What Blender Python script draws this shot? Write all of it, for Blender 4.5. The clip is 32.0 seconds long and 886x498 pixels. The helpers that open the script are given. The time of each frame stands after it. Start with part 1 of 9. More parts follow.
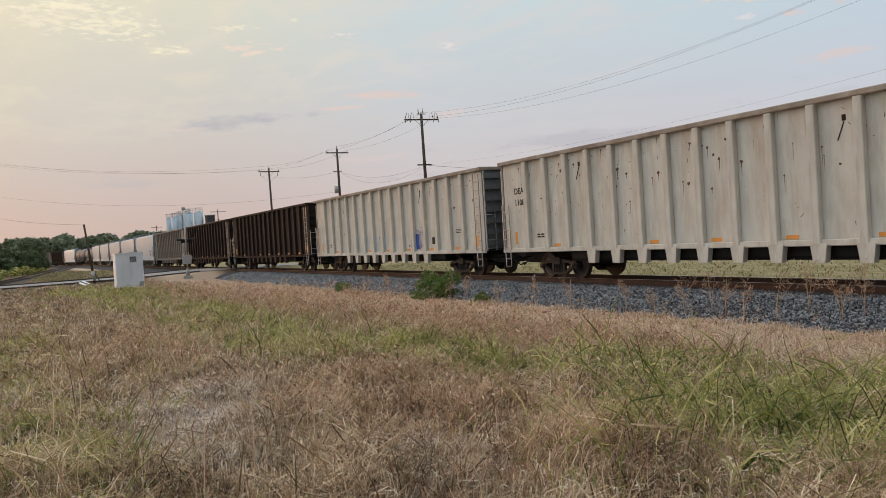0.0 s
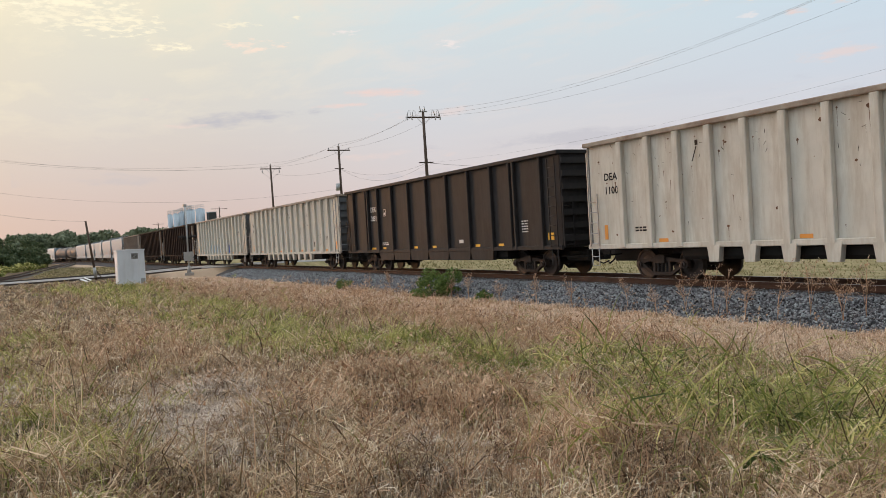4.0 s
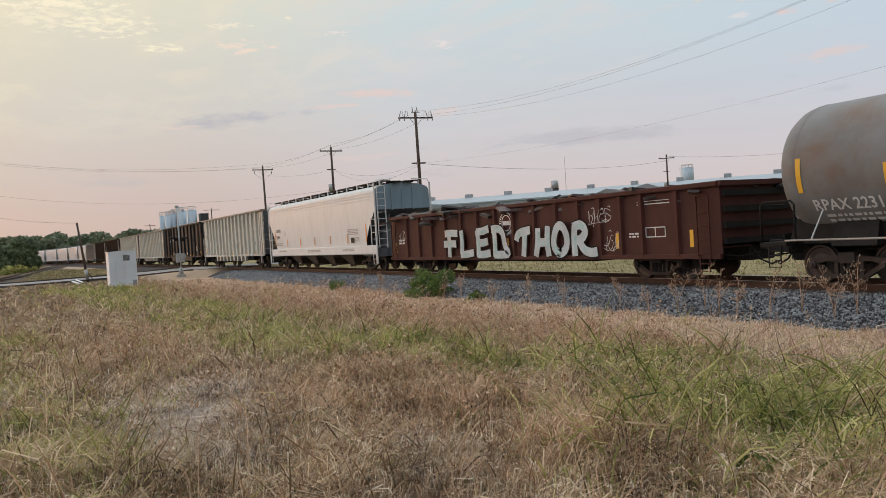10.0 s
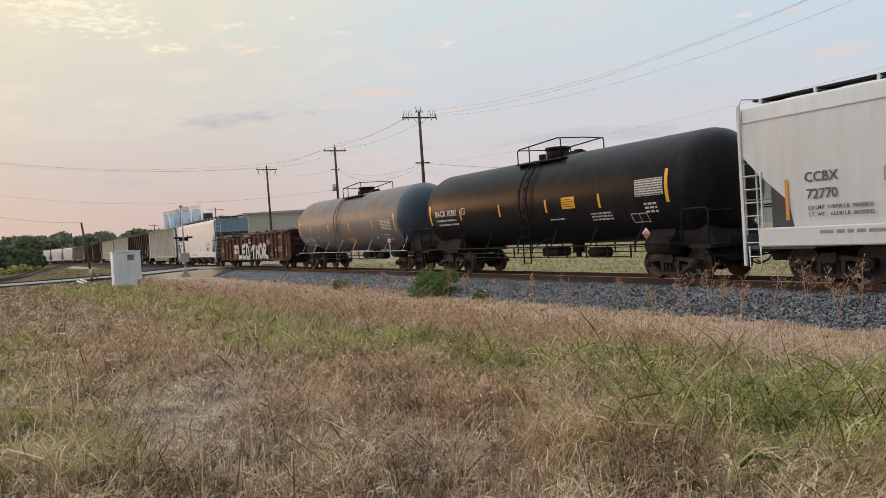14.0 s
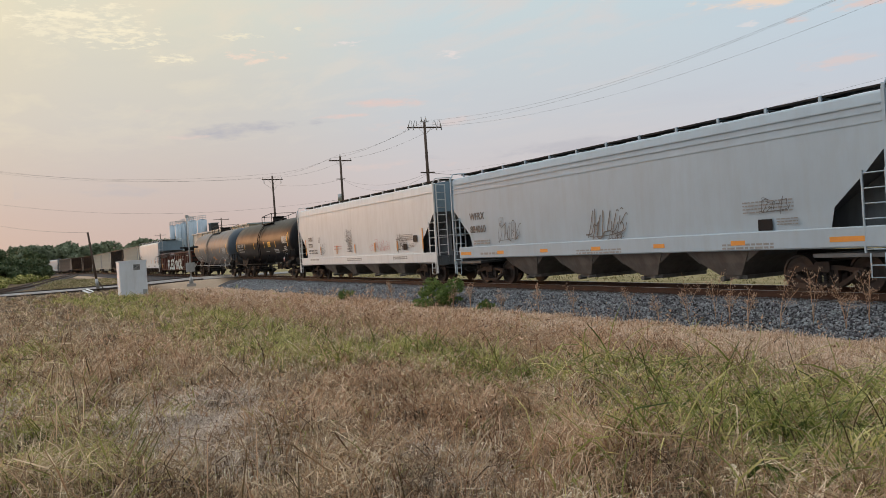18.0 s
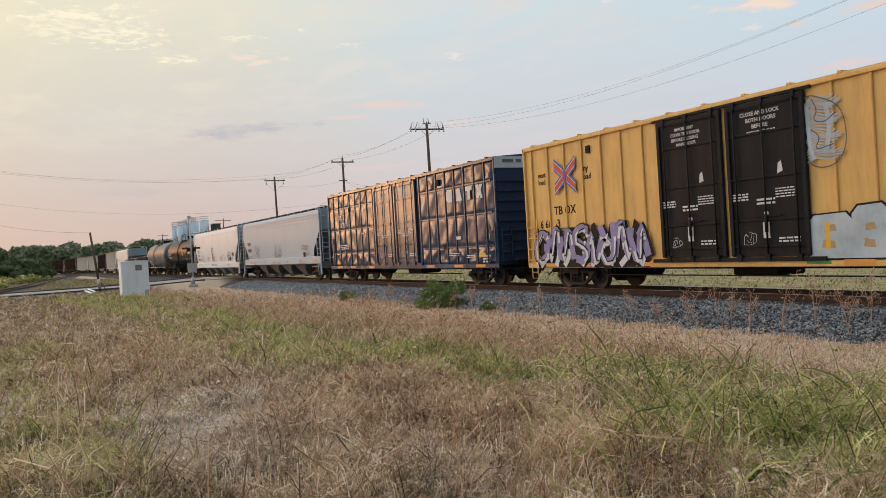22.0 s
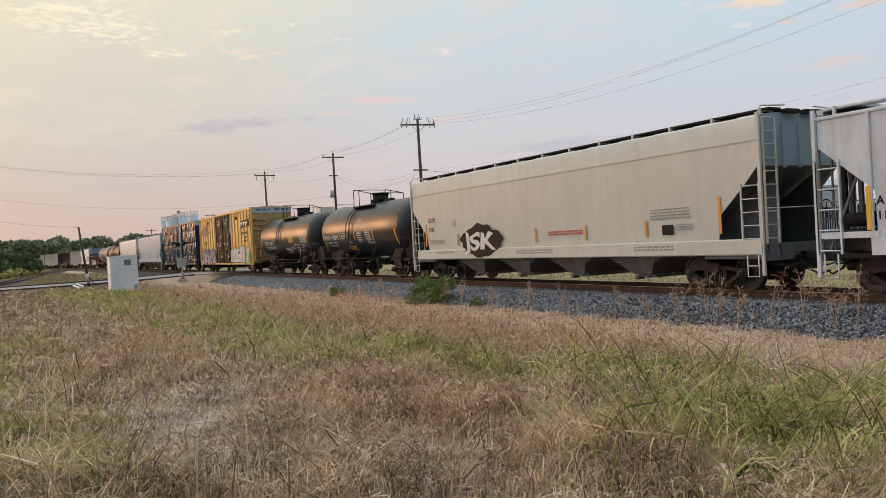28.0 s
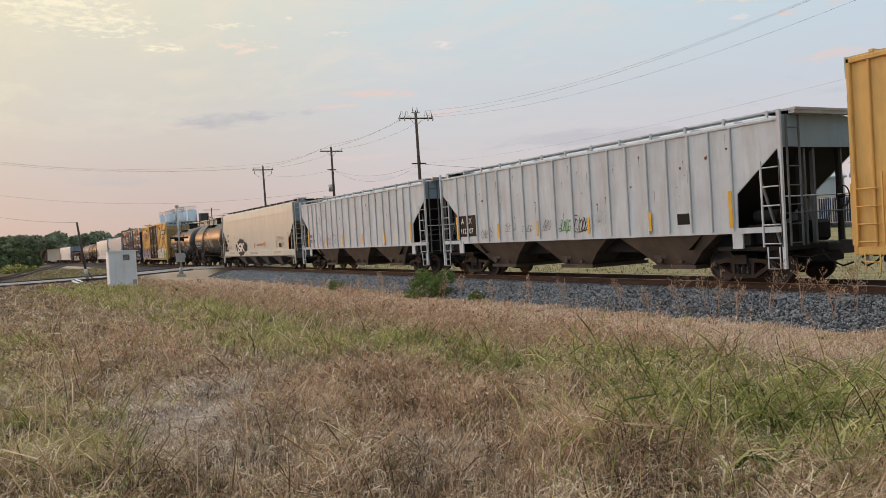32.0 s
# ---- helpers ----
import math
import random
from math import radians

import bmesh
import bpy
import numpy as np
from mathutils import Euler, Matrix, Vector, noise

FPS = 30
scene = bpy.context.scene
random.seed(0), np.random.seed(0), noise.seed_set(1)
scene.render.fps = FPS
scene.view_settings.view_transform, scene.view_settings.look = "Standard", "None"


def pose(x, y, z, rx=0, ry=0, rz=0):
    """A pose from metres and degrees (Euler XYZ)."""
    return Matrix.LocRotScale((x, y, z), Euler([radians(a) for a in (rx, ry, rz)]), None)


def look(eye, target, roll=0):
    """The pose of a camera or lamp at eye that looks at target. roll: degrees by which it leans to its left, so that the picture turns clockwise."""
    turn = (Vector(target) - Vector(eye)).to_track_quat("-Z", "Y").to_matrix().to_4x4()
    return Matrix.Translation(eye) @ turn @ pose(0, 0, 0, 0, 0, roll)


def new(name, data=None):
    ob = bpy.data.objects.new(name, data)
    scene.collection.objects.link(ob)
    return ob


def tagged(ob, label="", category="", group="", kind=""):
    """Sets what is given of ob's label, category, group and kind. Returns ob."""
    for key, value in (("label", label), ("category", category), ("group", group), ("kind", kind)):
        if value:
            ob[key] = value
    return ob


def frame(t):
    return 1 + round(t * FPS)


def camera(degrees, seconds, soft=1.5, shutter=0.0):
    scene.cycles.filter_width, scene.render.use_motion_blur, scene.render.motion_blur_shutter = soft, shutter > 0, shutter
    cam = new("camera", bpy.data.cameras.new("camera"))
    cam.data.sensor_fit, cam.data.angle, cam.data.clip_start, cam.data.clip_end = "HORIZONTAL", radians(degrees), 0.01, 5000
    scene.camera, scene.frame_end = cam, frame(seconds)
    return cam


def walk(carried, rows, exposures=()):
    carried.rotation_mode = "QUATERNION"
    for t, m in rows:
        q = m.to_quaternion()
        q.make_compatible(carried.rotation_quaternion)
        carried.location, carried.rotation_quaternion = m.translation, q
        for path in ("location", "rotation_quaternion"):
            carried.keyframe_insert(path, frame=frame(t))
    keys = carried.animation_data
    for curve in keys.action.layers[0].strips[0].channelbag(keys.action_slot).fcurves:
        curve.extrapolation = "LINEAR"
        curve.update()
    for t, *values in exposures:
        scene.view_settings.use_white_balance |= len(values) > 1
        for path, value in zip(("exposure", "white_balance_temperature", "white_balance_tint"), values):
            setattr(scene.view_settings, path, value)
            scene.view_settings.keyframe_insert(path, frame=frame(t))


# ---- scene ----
# World: x runs along the track (the train leaves towards -x), y across it, z = 0 at the top of the rails.
EYE = (0.0, 0.0, 1.72)
CENTRE = 17.76          # the track's centre line, metres from the camera
CURVE_AT, CURVE_R = 198.0, 560.0

cam = camera(58.08, 32.0, soft=0.8)
# seconds and the camera's turn in degrees
PATH = [
    (0, 89.08, 3.56, 61.72), (0.5, 89.10, 3.46, 61.58), (1, 89.06, 3.38, 61.49), (1.5, 88.93, 3.40, 61.50),
    (2, 88.97, 3.47, 61.65), (2.5, 88.86, 3.47, 61.61), (3, 88.74, 3.46, 61.67), (3.5, 88.82, 3.42, 61.80),
    (5.5, 89.13, 3.25, 61.76), (6, 89.14, 3.32, 61.72), (6.5, 89.07, 3.25, 61.69), (7, 89.20, 3.30, 61.58),
    (7.5, 89.39, 3.30, 61.55), (8, 89.40, 3.23, 61.58), (8.5, 89.39, 3.33, 61.66), (9, 89.37, 3.43, 61.71),
    (9.5, 89.19, 3.55, 61.60), (10, 88.93, 3.57, 61.30), (10.5, 88.80, 3.38, 61.22), (11, 88.84, 3.34, 61.31),
    (11.5, 89.09, 3.34, 61.36), (12, 89.43, 3.24, 61.48), (12.5, 89.57, 3.14, 61.55), (13, 89.50, 3.24, 61.62),
    (13.5, 89.24, 3.46, 61.64), (14, 88.93, 3.56, 61.57), (14.5, 88.80, 3.56, 61.56), (16.5, 89.34, 3.42, 61.88),
    (17, 89.63, 3.41, 61.93), (17.5, 89.71, 3.44, 61.98), (18, 89.64, 3.60, 61.95), (18.5, 89.33, 3.80, 61.78),
    (19, 89.14, 3.63, 61.61), (19.5, 89.22, 3.37, 61.65), (20, 89.25, 3.32, 61.70), (20.5, 89.25, 3.27, 61.77),
    (21, 89.39, 3.24, 61.93), (21.5, 89.64, 3.19, 62.09), (22, 89.78, 3.34, 62.08), (22.5, 89.82, 3.43, 62.05),
    (23, 89.91, 3.36, 62.12), (23.5, 90.11, 3.30, 62.15), (24, 90.29, 3.17, 62.02), (24.5, 90.45, 3.18, 61.89),
    (25, 90.34, 3.32, 61.68), (25.5, 89.96, 3.33, 61.67), (27.5, 89.57, 3.09, 61.49), (28, 89.44, 3.13, 61.39),
    (28.5, 89.44, 3.12, 61.24), (29, 89.44, 3.12, 61.21), (29.5, 89.37, 3.11, 61.27), (30, 89.25, 3.15, 61.29),
    (30.5, 89.19, 3.16, 61.30), (31, 89.19, 3.29, 61.18), (31.5, 89.09, 3.39, 61.18), (32, 88.97, 3.40, 61.30),
]

# seconds and stops: the clip's own automatic exposure
EXPOSURES = [(0, -0.08), (1, 0.05), (2, 0.12), (3, 0.13), (4.5, 0.05), (6, -0.02), (7, -0.10), (8, -0.03), (9, -0.22), (10, -0.05), (11, 0.0), (12, 0.08), (13, 0.08), (14, 0.03), (15.5, 0.02), (17, 0.0), (18, -0.10),
             (19, 0.03), (20, 0.04), (21, 0.08), (22, 0.03), (23, 0.03), (24, 0.0), (25, -0.07), (26.5, -0.03), (28, 0.0), (29, -0.07), (30, -0.02), (31, -0.04), (32, -0.03)]
walk(cam, [(t, pose(*EYE, a, b, c)) for t, a, b, c in PATH], EXPOSURES)

# ---- light ----
SUN_DIR = Vector((-math.cos(radians(24)), -math.sin(radians(24)), math.tan(radians(7.0)))).normalized()


def link(nt, a, b):
    nt.links.new(a, b)


def node(nt, kind, **kw):
    n = nt.nodes.new(kind)
    for k, v in kw.items():
        if k in n.inputs:
            n.inputs[k].default_value = v
    return n


def ramp(nt, fac, stops, interp="LINEAR"):
    n = nt.nodes.new("ShaderNodeValToRGB")
    n.color_ramp.interpolation = interp
    el = n.color_ramp.elements
    while len(el) < len(stops):
        el.new(0.5)
    for e, (p, c) in zip(el, stops):
        e.position = p
        e.color = (c, c, c, 1) if isinstance(c, (int, float)) else (*c, 1)
    nt.links.new(fac, n.inputs["Fac"])
    return n.outputs["Color"]


def math_node(nt, op, a, b=None, c=None, clamp=False):
    n = nt.nodes.new("ShaderNodeMath")
    n.operation, n.use_clamp = op, clamp
    for i, v in enumerate((a, b, c)):
        if v is None:
            continue
        if isinstance(v, (int, float)):
            n.inputs[i].default_value = v
        else:
            nt.links.new(v, n.inputs[i])
    return n.outputs[0]


def mix_col(nt, fac, a, b, mode="MIX"):
    n = nt.nodes.new("ShaderNodeMix")
    n.data_type, n.blend_type = "RGBA", mode
    for sock, v in ((n.inputs[0], fac), (n.inputs[6], a), (n.inputs[7], b)):
        if isinstance(v, (int, float)):
            sock.default_value = v
        elif isinstance(v, tuple):
            sock.default_value = (*v, 1)
        else:
            nt.links.new(v, sock)
    return n.outputs[2]


def make_world():
    """Dusk sky: a low sun behind haze, pink near the horizon, blue above, thin drifting clouds."""
    world = bpy.data.worlds.new("dusk_sky")
    scene.world = world
    world.use_nodes = True
    nt = world.node_tree
    nt.nodes.clear()
    out = nt.nodes.new("ShaderNodeOutputWorld")
    bg = nt.nodes.new("ShaderNodeBackground")
    sky = nt.nodes.new("ShaderNodeTexSky")
    sky.sky_type, sky.sun_disc = "NISHITA", False
    sky.sun_elevation = radians(7)
    sky.sun_rotation = math.atan2(SUN_DIR.x, SUN_DIR.y)
    sky.air_density, sky.dust_density, sky.ozone_density = 1.0, 1.5, 2.0
    tc = nt.nodes.new("ShaderNodeTexCoord")
    nrm = nt.nodes.new("ShaderNodeVectorMath")
    nrm.operation = "NORMALIZE"
    link(nt, tc.outputs["Generated"], nrm.inputs[0])
    sep = nt.nodes.new("ShaderNodeSeparateXYZ")
    link(nt, nrm.outputs[0], sep.inputs[0])
    el = sep.outputs[2]
    dot = nt.nodes.new("ShaderNodeVectorMath")
    dot.operation = "DOT_PRODUCT"
    link(nt, nrm.outputs[0], dot.inputs[0])
    dot.inputs[1].default_value = SUN_DIR
    near = dot.outputs["Value"]
    # haze colours by height, away from the sun and towards it
    cool = ramp(nt, math_node(nt, "MULTIPLY_ADD", el, 1.0, 0.0), COOL)
    warm = ramp(nt, math_node(nt, "MULTIPLY_ADD", el, 1.0, 0.0), WARM)
    tow = ramp(nt, math_node(nt, "MULTIPLY_ADD", near, 0.5, 0.5), [(0.0, 0.0), (0.55, 0.0), (0.80, 0.22), (0.93, 0.72), (0.985, 1.0)], "EASE")
    haze = mix_col(nt, tow, cool, warm)
    # unseen cool sky behind the viewer, added to light the train's near side
    back_fill = ramp(nt, math_node(nt, "MULTIPLY_ADD", el, 1.0, 0.0), BACK_FILL)
    haze = mix_col(nt, ramp(nt, math_node(nt, "ADD", math_node(nt, "MULTIPLY_ADD", sep.outputs[1], -0.475, 0.5), math_node(nt, "MULTIPLY", sep.outputs[0], 0.15)), [(0.0, 0.0), (0.66, 0.0), (0.84, 1.0), (1.0, 1.0)], "EASE"), haze, back_fill)
    # the sky dims away from the sunset
    dim = ramp(nt, math_node(nt, "MULTIPLY_ADD", sep.outputs[0], 0.5, 0.5), [(0.0, 1.0), (0.45, 1.0), (0.75, 0.48), (1.0, 0.30)], "EASE")
    haze = mix_col(nt, 1.0, haze, dim, "MULTIPLY")
    # the clouds lie on a plane overhead
    div = math_node(nt, "DIVIDE", 1.0, math_node(nt, "MAXIMUM", el, 0.03))
    comb = nt.nodes.new("ShaderNodeCombineXYZ")
    link(nt, math_node(nt, "MULTIPLY", sep.outputs[0], div), comb.inputs[0])
    link(nt, math_node(nt, "MULTIPLY", sep.outputs[1], div), comb.inputs[1])
    nz = node(nt, "ShaderNodeTexNoise", Scale=1.15, Detail=7.0, Roughness=0.62, Distortion=0.3)
    mp = nt.nodes.new("ShaderNodeMapping")
    mp.inputs["Rotation"].default_value = (0, 0, radians(35))
    mp.inputs["Scale"].default_value = (1.0, 2.1, 1.0)
    link(nt, comb.outputs[0], mp.inputs[0])
    link(nt, mp.outputs[0], nz.inputs["Vector"])
    cov = node(nt, "ShaderNodeTexNoise", Scale=0.35, Detail=2.0)
    link(nt, comb.outputs[0], cov.inputs["Vector"])
    dens = math_node(nt, "MULTIPLY_ADD", cov.outputs[0], 0.55, math_node(nt, "MULTIPLY", nz.outputs[0], 0.75))
    cl = ramp(nt, dens, [(0.0, 0.0), (0.66, 0.0), (0.78, 0.8), (1.0, 1.0)])
    cl = math_node(nt, "MULTIPLY", cl, ramp(nt, el, [(0.0, 0.0), (0.10, 0.0), (0.26, 1.0), (1.0, 1.0)]))
    cloud_col = mix_col(nt, tow, (0.80, 0.72, 0.74), (1.0, 0.88, 0.60))
    col = mix_col(nt, math_node(nt, "MULTIPLY", cl, 0.7), haze, cloud_col)
    # long flat streaks low down, lilac in the shade
    st = node(nt, "ShaderNodeTexNoise", Scale=1.0, Detail=4.0, Roughness=0.5)
    c2 = nt.nodes.new("ShaderNodeCombineXYZ")
    ang = math_node(nt, "ARCTAN2", sep.outputs[1], sep.outputs[0])
    link(nt, math_node(nt, "MULTIPLY", ang, 5.0), c2.inputs[0])
    link(nt, math_node(nt, "MULTIPLY", el, 42.0), c2.inputs[1])
    link(nt, c2.outputs[0], st.inputs["Vector"])
    sm = ramp(nt, st.outputs[0], [(0.0, 0.0), (0.53, 0.0), (0.70, 1.0), (1.0, 1.0)])
    band = ramp(nt, el, [(0.0, 0.2), (0.06, 0.8), (0.20, 0.6), (0.30, 0.0), (1.0, 0.0)])
    col = mix_col(nt, math_node(nt, "MULTIPLY", math_node(nt, "MULTIPLY", sm, band), 0.10), col, (0.56, 0.52, 0.60))
    # single clouds: where they lie, how wide and high, and their tint
    for az, up, wide, high, amount, scale, tint in CLOUDS:
        da = math_node(nt, "DIVIDE", math_node(nt, "SUBTRACT", ang, az), wide)
        de = math_node(nt, "DIVIDE", math_node(nt, "SUBTRACT", el, up), high)
        rr = math_node(nt, "ADD", math_node(nt, "MULTIPLY", da, da), math_node(nt, "MULTIPLY", de, de))
        cn = node(nt, "ShaderNodeTexNoise", Scale=scale, Detail=6.0, Roughness=0.62)
        c3 = nt.nodes.new("ShaderNodeCombineXYZ")
        link(nt, math_node(nt, "MULTIPLY", ang, 1.0), c3.inputs[0])
        link(nt, math_node(nt, "MULTIPLY", el, 3.6), c3.inputs[1])
        c3.inputs[2].default_value = az * 7
        link(nt, c3.outputs[0], cn.inputs["Vector"])
        body = math_node(nt, "SUBTRACT", math_node(nt, "MULTIPLY_ADD", cn.outputs[0], 2.9, -0.72), math_node(nt, "MULTIPLY", rr, 0.34))
        mask = ramp(nt, body, [(0.0, 0.0), (0.45, 0.0), (1.0, 0.95)], "EASE")
        col = mix_col(nt, math_node(nt, "MULTIPLY", mask, amount), col, tint)
    # the glow round the hidden sun, low over the horizon
    glow = ramp(nt, near, [(0.0, 0.0), (0.945, 0.0), (0.98, 0.4), (1.0, 1.0)], "EASE")
    col = mix_col(nt, glow, col, GLOW)
    mixed = mix_col(nt, 0.12, col, mix_col(nt, 1.0, sky.outputs[0], (0.09, 0.09, 0.09), "MULTIPLY"))
    link(nt, mixed, bg.inputs["Color"])
    bg.inputs["Strength"].default_value = SKY_STRENGTH
    link(nt, bg.outputs[0], out.inputs[0])


SKY_STRENGTH = 1.0
GLOW = (4.6, 1.75, 0.55)
CREAM, ROSE, LILAC, WHITE, PEACH = (1.10, 0.98, 0.72), (0.90, 0.68, 0.62), (0.50, 0.49, 0.56), (0.98, 0.86, 0.82), (1.0, 0.80, 0.66)
CLOUDS = [
    (3.0623, 0.2734, 0.0736, 0.0207, 1.00, 40, CREAM),
    (3.0241, 0.2562, 0.0565, 0.0131, 0.80, 75, CREAM),
    (3.0924, 0.2590, 0.0354, 0.0139, 0.60, 70, CREAM),
    (2.9646, 0.2346, 0.0245, 0.0068, 1.00, 44, CREAM),
    (2.8670, 0.2349, 0.0395, 0.0076, 1.00, 44, PEACH),
    (2.8857, 0.2589, 0.0303, 0.0050, 0.60, 80, CREAM),
    (2.8138, 0.2666, 0.0069, 0.0025, 0.60, 80, CREAM),
    (2.7544, 0.2482, 0.0224, 0.0032, 0.70, 80, WHITE),
    (2.9123, 0.1502, 0.0808, 0.0125, 1.00, 5, LILAC),
    (2.8067, 0.1588, 0.0662, 0.0087, 1.00, 7, LILAC),
    (2.9647, 0.1452, 0.0389, 0.0039, 0.80, 12, ROSE),
    (2.7751, 0.1644, 0.0420, 0.0034, 0.80, 14, ROSE),
    (2.7109, 0.1786, 0.0600, 0.0074, 1.00, 9, ROSE),
    (2.9998, 0.1745, 0.0101, 0.0032, 0.50, 60, ROSE),
    (2.2652, 0.2519, 0.0760, 0.0117, 1.00, 18, PEACH),
    (2.1729, 0.2284, 0.0591, 0.0137, 0.90, 18, ROSE),
    (2.6241, 0.2305, 0.0240, 0.0058, 0.70, 60, WHITE),
    (2.1929, 0.1735, 0.0497, 0.0120, 0.60, 14, ROSE),
    (2.2729, 0.2265, 0.0121, 0.0042, 0.50, 60, WHITE),
    (2.4384, 0.2759, 0.0094, 0.0037, 0.50, 60, WHITE),
    (2.4966, 0.1083, 0.1725, 0.0137, 0.45, 10, LILAC),
    (2.6348, 0.1487, 0.0844, 0.0068, 0.45, 14, ROSE),
    (2.2063, 0.1385, 0.0772, 0.0160, 0.40, 10, LILAC),
    (3.0907, 0.0848, 0.1222, 0.0102, 0.35, 9, LILAC),
    (2.7086, 0.1009, 0.1130, 0.0083, 0.40, 12, ROSE),
    (2.6533, 0.0768, 0.0846, 0.0063, 0.35, 14, LILAC),
]
# the top stops, out of view, are raised to light the ground
COOL = [(0.0, (0.76, 0.62, 0.60)), (0.07, (0.73, 0.67, 0.70)), (0.16, (0.66, 0.71, 0.79)), (0.28, (0.62, 0.78, 0.88)), (0.45, (0.66, 0.80, 0.90)), (0.7, (1.5, 1.62, 1.72)), (1.0, (2.05, 2.15, 2.22))]
WARM = [(0.0, (0.58, 0.42, 0.39)), (0.06, (0.63, 0.48, 0.44)), (0.16, (0.76, 0.66, 0.54)), (0.30, (0.97, 0.84, 0.55)), (0.55, (0.92, 0.95, 0.92)), (0.75, (1.5, 1.62, 1.70)), (1.0, (2.05, 2.15, 2.22))]
BACK_FILL = [(0.0, (0.76, 0.85, 0.96)), (0.12, (0.92, 1.04, 1.19)), (0.35, (1.10, 1.28, 1.48)), (0.7, (1.5, 1.62, 1.72)), (1.0, (2.05, 2.15, 2.22))]
make_world()
sun_data = bpy.data.lights.new("sun", "SUN")
sun_data.energy, sun_data.angle, sun_data.color = 0.3, radians(12), (1.0, 0.62, 0.34)
sun = new("sun", sun_data)
sun.matrix_world = look((0, 0, 60), Vector((0, 0, 60)) - SUN_DIR)

# ---- materials ----
def material(name, base, rough=0.6, metal=0.0, vary=0.25, scale=1.5, grain=25.0, bump=0.15, stain=None, stain_amount=0.0,
             streak=False, island=0.0, obj=0.0, spec=0.5, stretch=(1, 1, 1), bump_dist=0.02):
    """A painted, earthy or metal surface: broad stains, fine grain and relief, in metres."""
    m = bpy.data.materials.new(name)
    m.use_nodes = True
    nt = m.node_tree
    bsdf = nt.nodes["Principled BSDF"]
    bsdf.inputs["Roughness"].default_value, bsdf.inputs["Metallic"].default_value = rough, metal
    bsdf.inputs["Specular IOR Level"].default_value = spec
    tc = nt.nodes.new("ShaderNodeTexCoord")
    mp = nt.nodes.new("ShaderNodeMapping")
    mp.inputs["Scale"].default_value = stretch
    link(nt, tc.outputs["Object"], mp.inputs[0])
    big = node(nt, "ShaderNodeTexNoise", Scale=scale, Detail=5.0, Roughness=0.6)
    fine = node(nt, "ShaderNodeTexNoise", Scale=grain, Detail=0.0 if bump_dist > 0.05 else 3.0, Roughness=0.6)
    link(nt, mp.outputs[0], big.inputs["Vector"])
    link(nt, mp.outputs[0], fine.inputs["Vector"])
    lo = tuple(c * (1 - vary) for c in base)
    hi = tuple(min(1, c * (1 + vary)) for c in base)
    col = mix_col(nt, ramp(nt, big.outputs[0], [(0.3, 0.0), (0.7, 1.0)]), lo, hi)
    col = mix_col(nt, math_node(nt, "MULTIPLY", fine.outputs[0], vary * 0.8), col, tuple(c * 0.6 for c in base))
    if stain:
        ms = nt.nodes.new("ShaderNodeMapping")
        ms.inputs["Scale"].default_value = (2.2, 2.2, 0.35) if streak else (1, 1, 1)
        ms.inputs["Location"].default_value = (3.1, 1.7, 0.4)
        link(nt, tc.outputs["Object"], ms.inputs[0])
        sn = node(nt, "ShaderNodeTexNoise", Scale=1.6 if streak else 0.9, Detail=7.0, Roughness=0.68)
        link(nt, ms.outputs[0], sn.inputs["Vector"])
        sf = ramp(nt, sn.outputs[0], [(0.44, 0.0), (0.70, 1.0)])
        col = mix_col(nt, math_node(nt, "MULTIPLY", sf, stain_amount), col, stain)
    if island or obj:
        src = nt.nodes.new("ShaderNodeNewGeometry").outputs["Random Per Island"] if island else nt.nodes.new("ShaderNodeObjectInfo").outputs["Random"]
        amt = island or obj
        hsv = nt.nodes.new("ShaderNodeHueSaturation")
        link(nt, col, hsv.inputs["Color"])
        link(nt, math_node(nt, "MULTIPLY_ADD", src, amt, 1 - amt / 2), hsv.inputs["Value"])
        link(nt, math_node(nt, "MULTIPLY_ADD", src, -amt * 0.12, 0.5 + amt * 0.06), hsv.inputs["Hue"])
        col = hsv.outputs[0]
    link(nt, col, bsdf.inputs["Base Color"])
    rr = math_node(nt, "MULTIPLY_ADD", big.outputs[0], 0.25, rough - 0.12, clamp=True)
    link(nt, rr, bsdf.inputs["Roughness"])
    if bump:
        bp = nt.nodes.new("ShaderNodeBump")
        bp.inputs["Strength"].default_value = bump
        bp.inputs["Distance"].default_value = bump_dist
        link(nt, math_node(nt, "ADD", fine.outputs[0], big.outputs[0]), bp.inputs["Height"])
        link(nt, bp.outputs[0], bsdf.inputs["Normal"])
    return m


